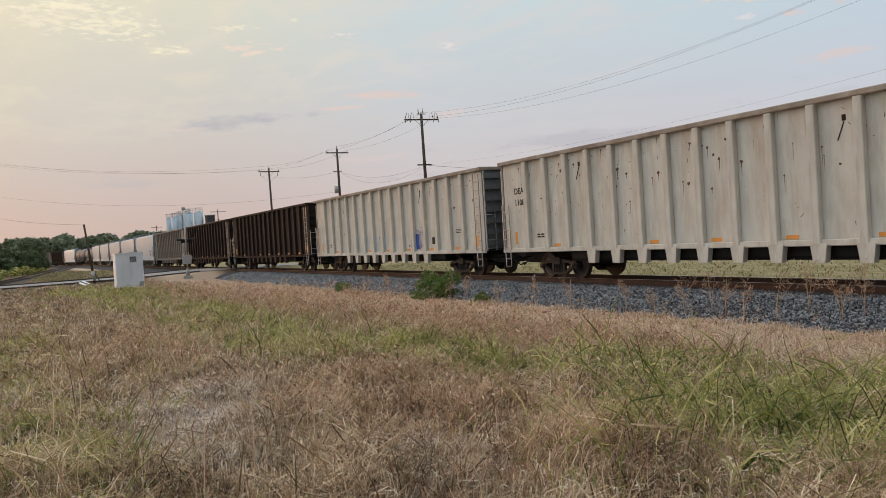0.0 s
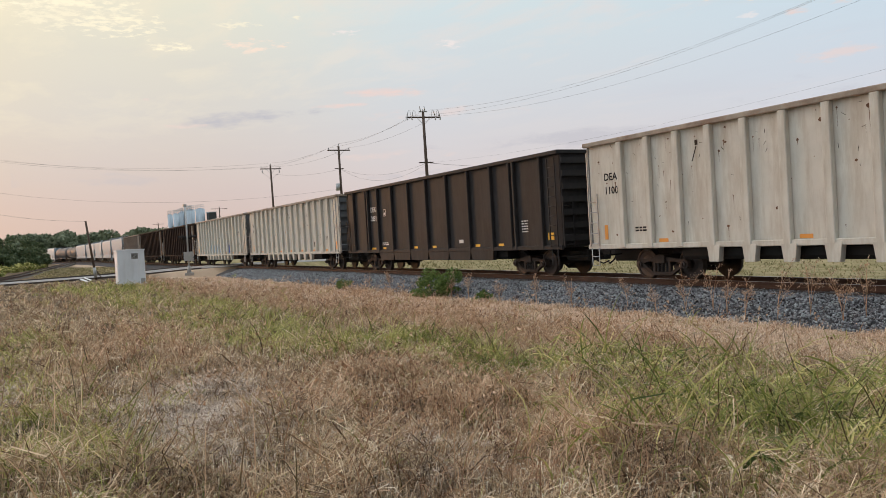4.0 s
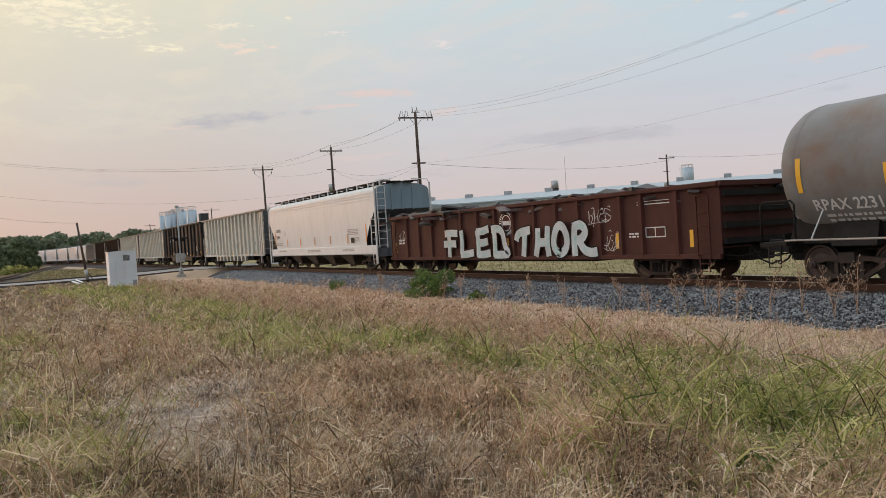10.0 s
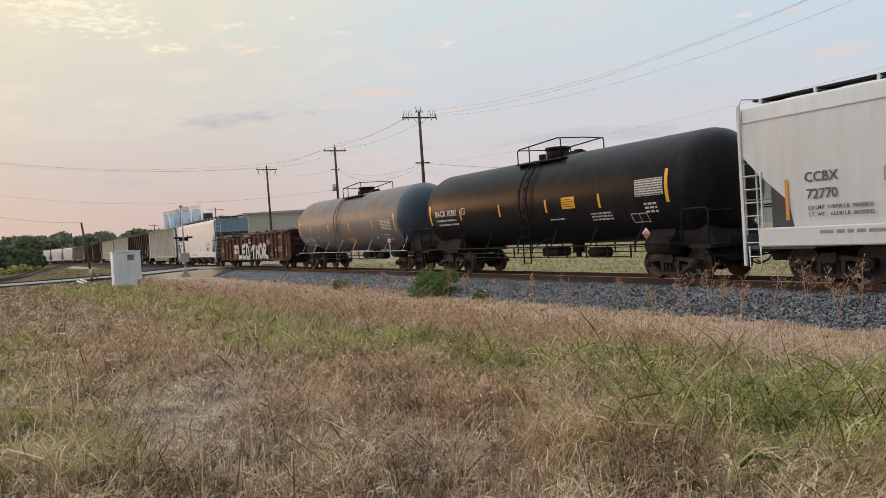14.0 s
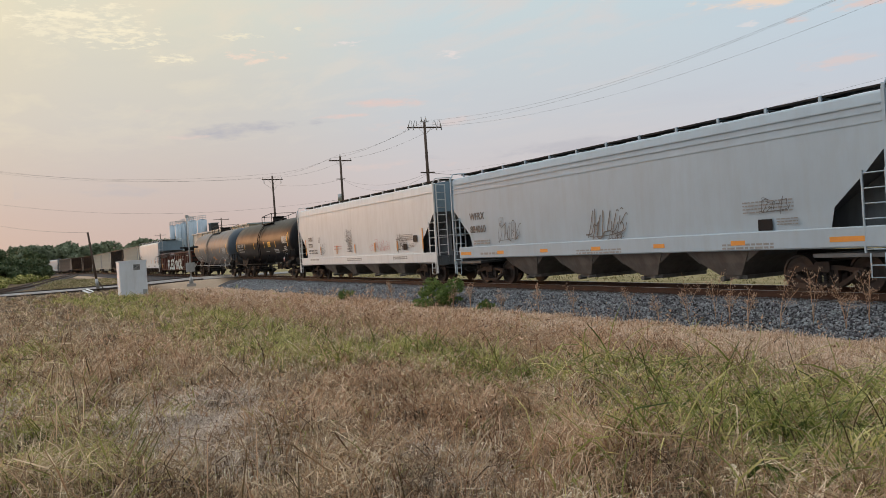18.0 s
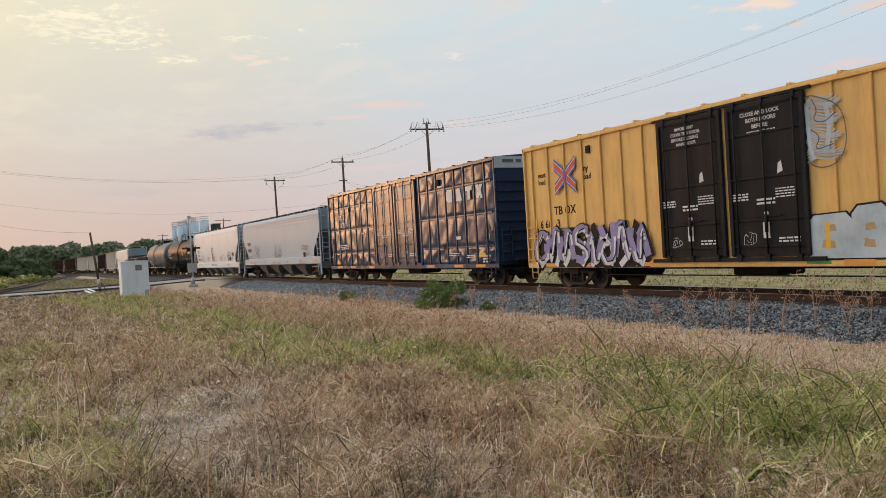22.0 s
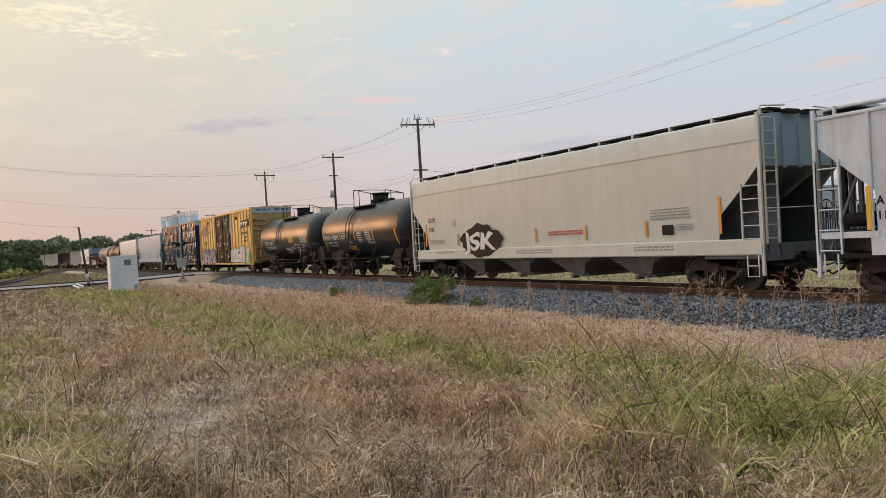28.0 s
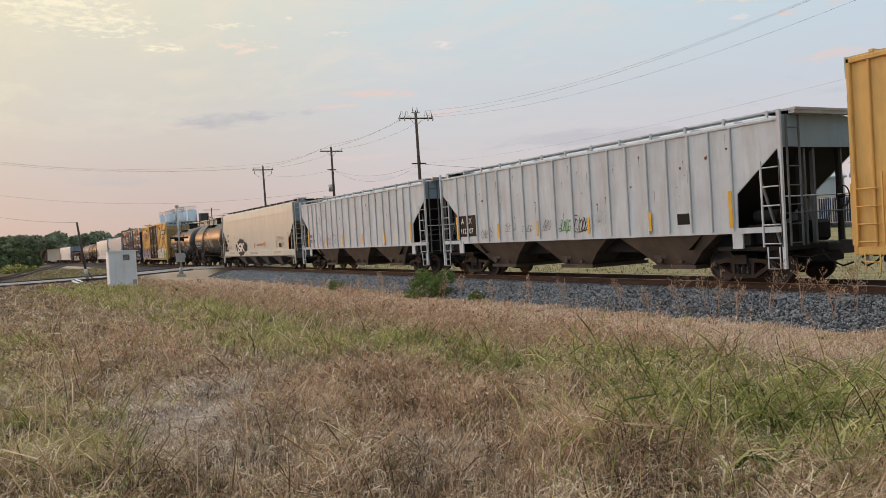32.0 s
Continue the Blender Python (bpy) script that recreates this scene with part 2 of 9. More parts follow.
def leafy(name, a, b, c, trans=0.25, rough=0.6, clump=0.2, patch=0.55):
    """Blades and leaves: each island takes its own tint between three colours, with broad patches over the field."""
    m = bpy.data.materials.new(name)
    m.use_nodes = True
    nt = m.node_tree
    bsdf = nt.nodes["Principled BSDF"]
    bsdf.inputs["Roughness"].default_value = rough
    bsdf.inputs["Specular IOR Level"].default_value = 0.25
    geo = nt.nodes.new("ShaderNodeNewGeometry")
    tc = nt.nodes.new("ShaderNodeTexCoord")
    nz = node(nt, "ShaderNodeTexNoise", Scale=patch, Detail=4.0, Roughness=0.6)
    link(nt, tc.outputs["Object"], nz.inputs["Vector"])
    f = math_node(nt, "ADD", math_node(nt, "MULTIPLY", geo.outputs["Random Per Island"], 1 - clump), math_node(nt, "MULTIPLY", ramp(nt, nz.outputs[0], [(0.35, 0.0), (0.65, 1.0)]), clump))
    col = ramp(nt, f, [(0.12, a), (0.5, b), (0.88, c)])
    link(nt, col, bsdf.inputs["Base Color"])
    tr = nt.nodes.new("ShaderNodeBsdfTranslucent")
    link(nt, col, tr.inputs["Color"])
    mx = nt.nodes.new("ShaderNodeMixShader")
    mx.inputs[0].default_value = trans
    link(nt, bsdf.outputs[0], mx.inputs[1])
    link(nt, tr.outputs[0], mx.inputs[2])
    link(nt, mx.outputs[0], nt.nodes["Material Output"].inputs["Surface"])
    return m


RUST = (0.16, 0.07, 0.035)
GRIME = (0.07, 0.06, 0.05)
M = {
    "steel_dark": material("black_grimy_steel", (0.018, 0.017, 0.016), 0.75, 0.0, 0.5, 2.0, 18, 0.25, (0.035, 0.027, 0.021), 0.5, spec=0.2),
    "truck": material("rusty_brown_cast_steel", (0.032, 0.028, 0.026), 0.8, 0.0, 0.5, 4.0, 40, 0.35, (0.075, 0.045, 0.03), 0.6, spec=0.3),
    "wheel": material("worn_wheel_steel", (0.06, 0.048, 0.042), 0.55, 0.5, 0.4, 3.0, 30, 0.2, (0.10, 0.055, 0.035), 0.5),
    "rail_top": material("polished_rail_head", (0.42, 0.40, 0.38), 0.3, 1.0, 0.2, 3, 40, 0.05),
    "rail": material("rusty_rail_steel", (0.085, 0.045, 0.030), 0.8, 0.2, 0.4, 2.0, 40, 0.3),
    "tie": material("weathered_grey_tie_wood", (0.075, 0.062, 0.052), 0.9, 0.0, 0.4, 2.0, 30, 0.5, obj=0.5, stretch=(4, 0.6, 4)),
    # bed darker than the loose stones, to put shade between them
    "ballast": material("grey_crushed_stone_bed", (0.045, 0.045, 0.05), 0.9, 0.0, 0.6, 3.0, 22, 0.9),
    "stone": material("crushed_ballast_stone", (0.185, 0.19, 0.205), 0.8, 0.0, 0.3, 3.0, 40, 0.4, island=1.95),
    "asphalt": material("worn_grey_asphalt", (0.26, 0.25, 0.24), 0.9, 0.0, 0.25, 0.6, 40, 0.3),
    "concrete": material("pale_concrete", (0.36, 0.34, 0.31), 0.9, 0.0, 0.2, 0.8, 30, 0.3),
    "gond_light": material("weathered_pale_grey_paint", (0.63, 0.605, 0.53), 0.65, 0.0, 0.12, 0.7, 22, 0.12, (0.38, 0.31, 0.22), 0.6, True, spec=0.25),
    "chord": material("rust_stained_top_chord", (0.36, 0.31, 0.25), 0.75, 0.0, 0.3, 1.5, 25, 0.3, (0.17, 0.085, 0.05), 0.75, spec=0.2),
    "gond_dark": material("faded_black_paint", (0.036, 0.034, 0.034), 0.6, 0.0, 0.3, 0.7, 3, 0.35, (0.060, 0.055, 0.050), 0.5, True, spec=0.14),
    "gond_brown": material("dark_rusty_brown_paint", (0.032, 0.023, 0.020), 0.75, 0.0, 0.35, 0.7, 20, 0.2, (0.075, 0.048, 0.036), 0.55, True, spec=0.1),
    "gond_grey": material("dirty_grey_paint", (0.24, 0.215, 0.19), 0.65, 0.0, 0.25, 0.7, 20, 0.15, (0.10, 0.08, 0.06), 0.6, True, spec=0.2),
    # blue-grey steel; on pale car ends it also carries their shade
    "end_grey": material("blue_grey_steel_end", (0.13, 0.14, 0.145), 0.6, 0.0, 0.2, 1.0, 20, 0.15, (0.06, 0.06, 0.06), 0.5, True),
    "hop_white": material("white_painted_hopper", (0.70, 0.71, 0.70), 0.5, 0.0, 0.05, 0.5, 20, 0.05, (0.52, 0.50, 0.46), 0.35, True, spec=0.3),
    "hop_pale": material("pale_grey_painted_hopper", (0.40, 0.49, 0.55), 0.5, 0.0, 0.06, 0.5, 20, 0.05, (0.34, 0.375, 0.39), 0.35, True, spec=0.3),
    "hop_cream": material("cream_painted_hopper", (0.60, 0.58, 0.50), 0.5, 0.0, 0.07, 0.5, 20, 0.05, (0.45, 0.41, 0.34), 0.35, True, spec=0.3),
    "hop_grey": material("grey_ribbed_hopper_paint", (0.64, 0.665, 0.68), 0.6, 0.0, 0.12, 0.6, 20, 0.1, (0.42, 0.37, 0.31), 0.5, True, spec=0.25),
    # hopper ends turn from the sunset; that shade is in this blue-grey
    "hop_end": material("blue_grey_hopper_end", (0.27, 0.37, 0.44), 0.5, 0.0, 0.1, 0.6, 20, 0.05, (0.2, 0.2, 0.2), 0.3, True),
    "hop_bottom": material("brown_grimy_hopper_outlets", (0.105, 0.074, 0.052), 0.8, 0.0, 0.4, 1.0, 20, 0.2, (0.045, 0.036, 0.03), 0.6),
    "outlet_grey": material("grimy_grey_hopper_outlets", (0.16, 0.145, 0.13), 0.75, 0.0, 0.3, 1.0, 20, 0.15, (0.07, 0.055, 0.045), 0.6, True),
    "rust": material("brown_rust_patch", (0.15, 0.075, 0.04), 0.9, 0.0, 0.4, 6.0, 40, 0.3),
    "rust_car": material("rust_brown_gondola_paint", (0.085, 0.031, 0.024), 0.7, 0.0, 0.25, 0.8, 20, 0.2, (0.055, 0.025, 0.02), 0.5, True, spec=0.2),
    "tank_grey": material("weathered_grey_tank_paint", (0.21, 0.21, 0.205), 0.45, 0.0, 0.12, 0.8, 20, 0.06, (0.18, 0.095, 0.05), 0.6, spec=0.12),
    "tank_blue": material("dark_blue_grey_tank_end", (0.05, 0.07, 0.09), 0.42, 0.0, 0.15, 0.8, 20, 0.06),
    "tank_black": material("black_tank_paint", (0.015, 0.015, 0.017), 0.36, 0.0, 0.2, 0.8, 20, 0.04, (0.035, 0.033, 0.031), 0.5, True, spec=0.08),
    "tank_gloss": material("glossy_black_tank_paint", (0.014, 0.014, 0.016), 0.34, 0.0, 0.2, 0.8, 20, 0.03, (0.03, 0.028, 0.026), 0.4, True),
    "box_blue": material("dark_blue_boxcar_paint", (0.016, 0.046, 0.092), 0.26, 0.0, 0.2, 0.5, 5, 0.10, (0.028, 0.052, 0.09), 0.3, True, spec=0.30),
    "container": material("dark_blue_container_paint", (0.014, 0.034, 0.085), 0.6, 0.0, 0.15, 0.5, 15, 0.05, (0.03, 0.04, 0.07), 0.4, True, spec=0.2),
    "box_yellow": material("faded_yellow_boxcar_paint", (0.78, 0.46, 0.13), 0.5, 0.0, 0.08, 0.7, 20, 0.06, (0.36, 0.18, 0.06), 0.4, True),
    "box_brown": material("dark_boxcar_doors", (0.014, 0.0145, 0.016), 0.5, 0.0, 0.25, 0.8, 20, 0.1, (0.030, 0.029, 0.028), 0.4, True, spec=0.12),
    "box_end": material("dingy_yellow_boxcar_end", (0.50, 0.35, 0.16), 0.6, 0.0, 0.2, 0.8, 20, 0.1, (0.08, 0.06, 0.04), 0.6),
    "white": material("white_paint", (0.74, 0.73, 0.70), 0.5, 0.0, 0.08, 1.0, 20, 0.03),
    "letter_white": material("white_lettering", (0.66, 0.66, 0.64), 0.5, 0.0, 0.08, 2.0, 20, 0.0),
    "letter_black": material("black_lettering", (0.016, 0.016, 0.017), 0.6, 0.0, 0.2, 2.0, 20, 0.0, spec=0.15),
    "letter_grey": material("faded_grey_lettering", (0.28, 0.28, 0.27), 0.5, 0.0, 0.2, 2.0, 20, 0.0),
    "yellow": material("reflective_yellow_sheeting", (0.80, 0.43, 0.03), 0.4, 0.0, 0.08, 2.0, 20, 0.0),
    "orange": material("orange_reflector", (0.75, 0.30, 0.05), 0.45, 0.0, 0.1, 2.0, 20, 0.0),
    "red": material("red_paint", (0.50, 0.05, 0.04), 0.5, 0.0, 0.1, 2.0, 20, 0.0),
    "blue": material("blue_paint", (0.03, 0.09, 0.38), 0.5, 0.0, 0.1, 2.0, 20, 0.0),
    "green": material("green_spray_paint", (0.06, 0.30, 0.06), 0.55, 0.0, 0.15, 2.0, 20, 0.0),
    "ice": material("pale_blue_spray_paint", (0.44, 0.52, 0.55), 0.5, 0.0, 0.25, 1.6, 14, 0.0, (0.58, 0.59, 0.57), 0.7),
    "teal": material("blue_green_spray_paint", (0.33, 0.52, 0.52), 0.55, 0.0, 0.2, 2.0, 14, 0.0, (0.55, 0.62, 0.62), 0.8),
    "lilac": material("lilac_spray_paint", (0.26, 0.23, 0.42), 0.55, 0.0, 0.2, 2.0, 14, 0.0),
    "galv": material("galvanised_steel", (0.42, 0.43, 0.43), 0.5, 0.6, 0.15, 3.0, 30, 0.05),
    "cabinet": material("off_white_enamel_cabinet", (0.82, 0.86, 0.90), 0.45, 0.0, 0.05, 1.0, 15, 0.03, (0.55, 0.55, 0.53), 0.25, True),
    "pole": material("brown_creosoted_pole_wood", (0.085, 0.058, 0.042), 0.9, 0.0, 0.3, 1.0, 30, 0.4, stretch=(6, 6, 0.4)),
    "wire": material("dark_weathered_cable", (0.05, 0.048, 0.046), 0.7, 0.0, 0.2, 1.0, 10, 0.0),
    "silo": material("pale_blue_white_silo_steel", (0.46, 0.55, 0.62), 0.5, 0.0, 0.1, 0.3, 5, 0.05, (0.3, 0.33, 0.35), 0.4, True),
    "roof": material("pale_grey_metal_roof", (0.36, 0.41, 0.44), 0.5, 0.1, 0.1, 0.1, 3, 0.05),
    "wall_pale": material("pale_metal_siding", (0.48, 0.46, 0.43), 0.6, 0.0, 0.1, 0.1, 3, 0.1),
    "wall_dark": material("dark_wall_opening", (0.05, 0.055, 0.06), 0.6, 0.0, 0.2, 0.2, 3, 0.05),
    "scrap": material("grey_scrap_metal", (0.10, 0.09, 0.085), 0.6, 0.4, 0.5, 1.0, 12, 0.3, RUST, 0.5, island=0.8),
    "plate": material("grey_black_placard", (0.10, 0.10, 0.10), 0.5, 0.0, 0.1, 2.0, 20, 0.0),
    "glass": material("dark_lamp_lens", (0.03, 0.006, 0.006), 0.15, 0.0, 0.1, 2.0, 20, 0.0),
    "bark": material("grey_brown_bark", (0.07, 0.055, 0.042), 0.9, 0.0, 0.3, 2.0, 20, 0.5),
    "leaf": leafy("dark_green_foliage", (0.06, 0.088, 0.042), (0.11, 0.150, 0.070), (0.19, 0.22, 0.11)),
    # distance haze is mixed into these paler greens
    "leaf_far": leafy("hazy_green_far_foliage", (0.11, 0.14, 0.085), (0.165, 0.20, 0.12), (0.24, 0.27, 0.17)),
    "meadow": leafy("tan_green_meadow_grass", (0.13, 0.12, 0.045), (0.28, 0.24, 0.11), (0.50, 0.42, 0.24), 0.3),
    "straw": leafy("pale_tan_fine_straw", (0.42, 0.28, 0.18), (0.78, 0.58, 0.42), (0.96, 0.82, 0.68), 0.3),
    # darkest and palest tints of these grasses stand for shaded and lit blades
    "dry": leafy("dry_tan_grass", (0.085, 0.048, 0.026), (0.47, 0.325, 0.19), (0.94, 0.78, 0.56), 0.25, clump=0.4, patch=1.7),
    "dry_red": leafy("reddish_brown_seeding_grass", (0.15, 0.068, 0.038), (0.55, 0.34, 0.20), (0.86, 0.64, 0.45), 0.25, clump=0.35, patch=1.5),
    "green_grass": leafy("yellow_green_grass", (0.075, 0.09, 0.024), (0.35, 0.365, 0.10), (0.80, 0.70, 0.32), 0.35, clump=0.4, patch=1.3),
    "tall_green": leafy("bright_green_tall_grass", (0.050, 0.074, 0.018), (0.28, 0.305, 0.075), (0.80, 0.69, 0.30), 0.35, clump=0.45, patch=2.2),
    "thatch": leafy("grey_brown_thatch", (0.07, 0.048, 0.032), (0.36, 0.27, 0.19), (0.85, 0.71, 0.55), 0.2, clump=0.35, patch=2.0),
    "grey_straw": leafy("pale_grey_dead_grass", (0.36, 0.285, 0.225), (0.70, 0.58, 0.48), (0.95, 0.84, 0.73), 0.2),
    # near-white curls: the highlights on blade tips are put into this colour
    "pale_curl": leafy("pale_curled_dead_leaf", (0.50, 0.38, 0.22), (0.80, 0.68, 0.48), (0.95, 0.88, 0.72), 0.3),
    "dark_stalk": leafy("dark_withered_stem", (0.05, 0.035, 0.018), (0.10, 0.075, 0.03), (0.20, 0.13, 0.06), 0.1),
    "bush": leafy("green_shrub_leaves", (0.07, 0.12, 0.03), (0.13, 0.20, 0.055), (0.22, 0.29, 0.09), 0.4),
}


# ---- building tools ----
class Geo:
    """Collects boxes, bars, rods and sheets into one mesh."""

    def __init__(self):
        self.v, self.f, self.smooth = [], [], []

    def add(self, verts, faces, smooth=False):
        n = len(self.v)
        self.v += [tuple(p) for p in verts]
        self.f += [tuple(i + n for i in fc) for fc in faces]
        self.smooth += [smooth] * len(faces)
        return self

    def box(self, x0, x1, y0, y1, z0, z1, ch=0.0):
        """A block, with its long edges chamfered by ch."""
        if x0 > x1: x0, x1 = x1, x0
        if y0 > y1: y0, y1 = y1, y0
        if z0 > z1: z0, z1 = z1, z0
        if ch <= 0:
            return self.add([(x0, y0, z0), (x1, y0, z0), (x1, y1, z0), (x0, y1, z0), (x0, y0, z1), (x1, y0, z1), (x1, y1, z1), (x0, y1, z1)],
                            [(0, 3, 2, 1), (4, 5, 6, 7), (0, 1, 5, 4), (1, 2, 6, 5), (2, 3, 7, 6), (3, 0, 4, 7)])
        dims = [x1 - x0, y1 - y0, z1 - z0]
        ax = dims.index(max(dims))
        c = min(ch, 0.45 * min(dims))
        lo, hi = [(x0, x1), (y0, y1), (z0, z1)][ax]
        (a0, a1), (b0, b1) = [((y0, y1), (z0, z1)), ((z0, z1), (x0, x1)), ((x0, x1), (y0, y1))][ax]
        ring = [(a0 + c, b0), (a1 - c, b0), (a1, b0 + c), (a1, b1 - c), (a1 - c, b1), (a0 + c, b1), (a0, b1 - c), (a0, b0 + c)]
        return self.prism(ring, lo, hi, ax)

    def prism(self, ring, lo, hi, ax=1):
        """A closed outline pushed along axis ax (0 x, 1 y, 2 z); the ring runs in the next two axes in order."""
        def at(p, w):
            q = [0, 0, 0]
            q[ax], q[(ax + 1) % 3], q[(ax + 2) % 3] = w, p[0], p[1]
            return q
        n = len(ring)
        vs = [at(p, lo) for p in ring] + [at(p, hi) for p in ring]
        fs = [(i, (i + 1) % n, n + (i + 1) % n, n + i) for i in range(n)] + [tuple(range(n - 1, -1, -1)), tuple(range(n, 2 * n))]
        return self.add(vs, fs)

    def side(self, pts, y0, y1):
        """An outline in x and z, pushed along y."""
        return self.prism([(z, x) for x, z in pts], y0, y1, 1)

    def rod(self, p, q, r, n=6, r2=None, smooth=True):
        p, q = Vector(p), Vector(q)
        d = q - p
        if d.length < 1e-6:
            return self
        a = d.orthogonal().normalized()
        b = d.normalized().cross(a)
        r2 = r if r2 is None else r2
        vs = [p + (a * math.cos(k) + b * math.sin(k)) * r for k in (2 * math.pi * i / n for i in range(n))]
        vs += [q + (a * math.cos(k) + b * math.sin(k)) * r2 for k in (2 * math.pi * i / n for i in range(n))]
        m = len(self.v)
        self.add(vs, [(i, (i + 1) % n, n + (i + 1) % n, n + i) for i in range(n)], smooth)
        return self.add([], [tuple(m - len(self.v) + i for i in range(n - 1, -1, -1)), tuple(m - len(self.v) + n + i for i in range(n))])

    def path(self, pts, r, n=5):
        """A bent tube through the points, in one piece."""
        pts = [Vector(p) for p in pts]
        ref = (pts[-1] - pts[0]).orthogonal() if (pts[-1] - pts[0]).length > 1e-4 else Vector((0.3, 0.2, 1))
        rings = []
        for i, p in enumerate(pts):
            d = (pts[min(i + 1, len(pts) - 1)] - pts[max(i - 1, 0)]).normalized()
            a = ref - d * ref.dot(d)
            a = (a if a.length > 1e-3 else d.orthogonal()).normalized()
            ref = a
            b = d.cross(a)
            rings.append([p + (a * math.cos(k) + b * math.sin(k)) * r for k in (2 * math.pi * j / n for j in range(n))])
        return self.loft(rings)

    def bar(self, p, q, w, d=None):
        """A square bar from p to q."""
        return self.rod(p, q, w * 0.7071, 4, smooth=False)

    def loft(self, rings, smooth=True, cap=True, closed=True):
        n, m = len(rings[0]), len(self.v)
        vs = [p for r in rings for p in r]
        fs = []
        for k in range(len(rings) - 1):
            for i in range(n if closed else n - 1):
                j = (i + 1) % n
                fs.append((k * n + i, k * n + j, (k + 1) * n + j, (k + 1) * n + i))
        self.add(vs, fs, smooth)
        if cap and closed:
            k = m - len(self.v)
            self.add([], [tuple(k + i for i in range(n - 1, -1, -1)), tuple(k + (len(rings) - 1) * n + i for i in range(n))])
        return self

    def mesh(self, name, mat):
        me = bpy.data.meshes.new(name)
        me.from_pydata([tuple(p) for p in self.v], [], self.f)
        me.polygons.foreach_set("use_smooth", self.smooth)
        me.materials.append(mat)
        me.update()
        return me


STORE = {}


def part(name, geo, mat, parent=None, label="", at=None):
    """Links a Geo or a ready mesh as one mesh object under its thing."""
    me = geo.mesh(name, mat) if isinstance(geo, Geo) else geo
    ob = new(name, me)
    if parent is not None:
        ob.parent = parent
    if at is not None:
        ob.matrix_basis = at
    if label:
        tagged(ob, label)
    return ob


def shared(key, build, mat):
    """One mesh for all pieces of a kind."""
    if key not in STORE:
        g = Geo()
        build(g)
        STORE[key] = g.mesh(key.split("|")[0], mat)
    return STORE[key]


def thing(name, label, category, group="", kind="", at=None):
    ob = new(name)
    ob.empty_display_size = 0.3
    if at is not None:
        ob.matrix_basis = at
    return tagged(ob, label, category, group, kind)


def pieces(name, boxes, mat, parent, label=""):
    """One object for each block (x0, x1, y0, y1, z0, z1); blocks of one size share a mesh."""
    for x0, x1, y0, y1, z0, z1 in boxes:
        w, d, h = (round(abs(v), 3) for v in (x1 - x0, y1 - y0, z1 - z0))
        me = shared("%s|pc|%s|%s|%s|%s" % (name, mat.name, w, d, h), lambda g: g.box(0, w, 0, d, 0, h), mat)
        part(name, me, None, parent, label, at=pose(min(x0, x1), min(y0, y1), min(z0, z1)))


def stuff_part(name, geo, mat, parent, label=""):
    return tagged(part(name, geo, mat, parent, label), kind="stuff")


def text_mesh(words, size, mat, shear=0.0, key=""):
    """Flat raised lettering in Blender's own font, standing in x and z and facing -y, from its lower left corner."""
    k = "lettering|%s|%s|%s|%s" % (words, size, mat.name, shear)
    if k not in STORE:
        cu = bpy.data.curves.new("lettering", "FONT")
        cu.body, cu.size, cu.extrude, cu.shear, cu.resolution_u = words, size, 0.003, shear, 2
        cu.offset = 0.014 * size
        tmp = bpy.data.objects.new("lettering", cu)
        me = bpy.data.meshes.new_from_object(tmp)
        bpy.data.objects.remove(tmp)
        me.transform(Matrix(((1, 0, 0, 0), (0, 0, -1, 0), (0, 1, 0, 0), (0, 0, 0, 1))))
        me.materials.clear()
        me.materials.append(mat)
        STORE[k] = me
    return STORE[k]


def lettering(words, x, y, z, size, mat, parent, name="lettering", wide=1.0):
    ob = part(name, text_mesh(words, size, mat), mat, parent, at=Matrix.Translation((x, y, z)) @ Matrix.Diagonal((wide, 1, 1, 1)))
    return ob


def bars(g, x, y, z, width, rows, size, rng, gap=1.7):
    """Unreadable small print: rows of plain bars."""
    for r in range(rows):
        u = x
        while u < x + width:
            w = rng.uniform(1.5, 5) * size
            g.box(u, min(u + w, x + width), y, y + 0.004, z - r * size * gap, z - r * size * gap + size)
            u += w + size * 0.9
    return g


def track_at(s):
    """The middle of the track s metres on: x, y and its turn."""
    if s <= CURVE_AT:
        return -s, CENTRE, 0.0
    a = (s - CURVE_AT) / CURVE_R
    return -CURVE_AT - CURVE_R * math.sin(a), CENTRE - CURVE_R * (1 - math.cos(a)), a


SPEED = [(0, 9.217), (8, 9.328), (16, 9.028), (24, 9.039), (32, 8.986)]


def run(t):
    """How far the train has gone after t seconds."""
    far = 0.0
    for (a, va), (b, vb) in zip(SPEED, SPEED[1:]):
        e = min(max(t, a), b)
        far += (va + va + (vb - va) * (e - a) / (b - a)) / 2 * (e - a)
    return far


# ---- ground, track, road ----
def smooth(x, a, b):
    x = min(1, max(0, (x - a) / (b - a)))
    return x * x * (3 - 2 * x)


ROAD_S, ROAD_W = 75.8, 5.0


def ground_z(x, y):
    """Height of the ground: a low rise at the viewer's feet, a shallow ditch by the track, flat beyond."""
    s = -x
    a = 0.10 - 0.40 * smooth(s, 8, 45)
    z = a + (-0.62 - a) * smooth(y, 3, 14)
    z += 0.035 * math.sin(x * 0.9 + 1.3) * math.sin(y * 1.1) * (1 - smooth(abs(y), 10, 16))
    near_road = 1 - smooth(abs(s - ROAD_S), 5.5, 9.5)
    z += (-0.30 + 0.24 * smooth(y, 6, 14.5) - 0.3 * smooth(y, 21, 32) - z) * near_road
    if y > 24:
        z += 0.85 * smooth(y, 24, 66)
    return z


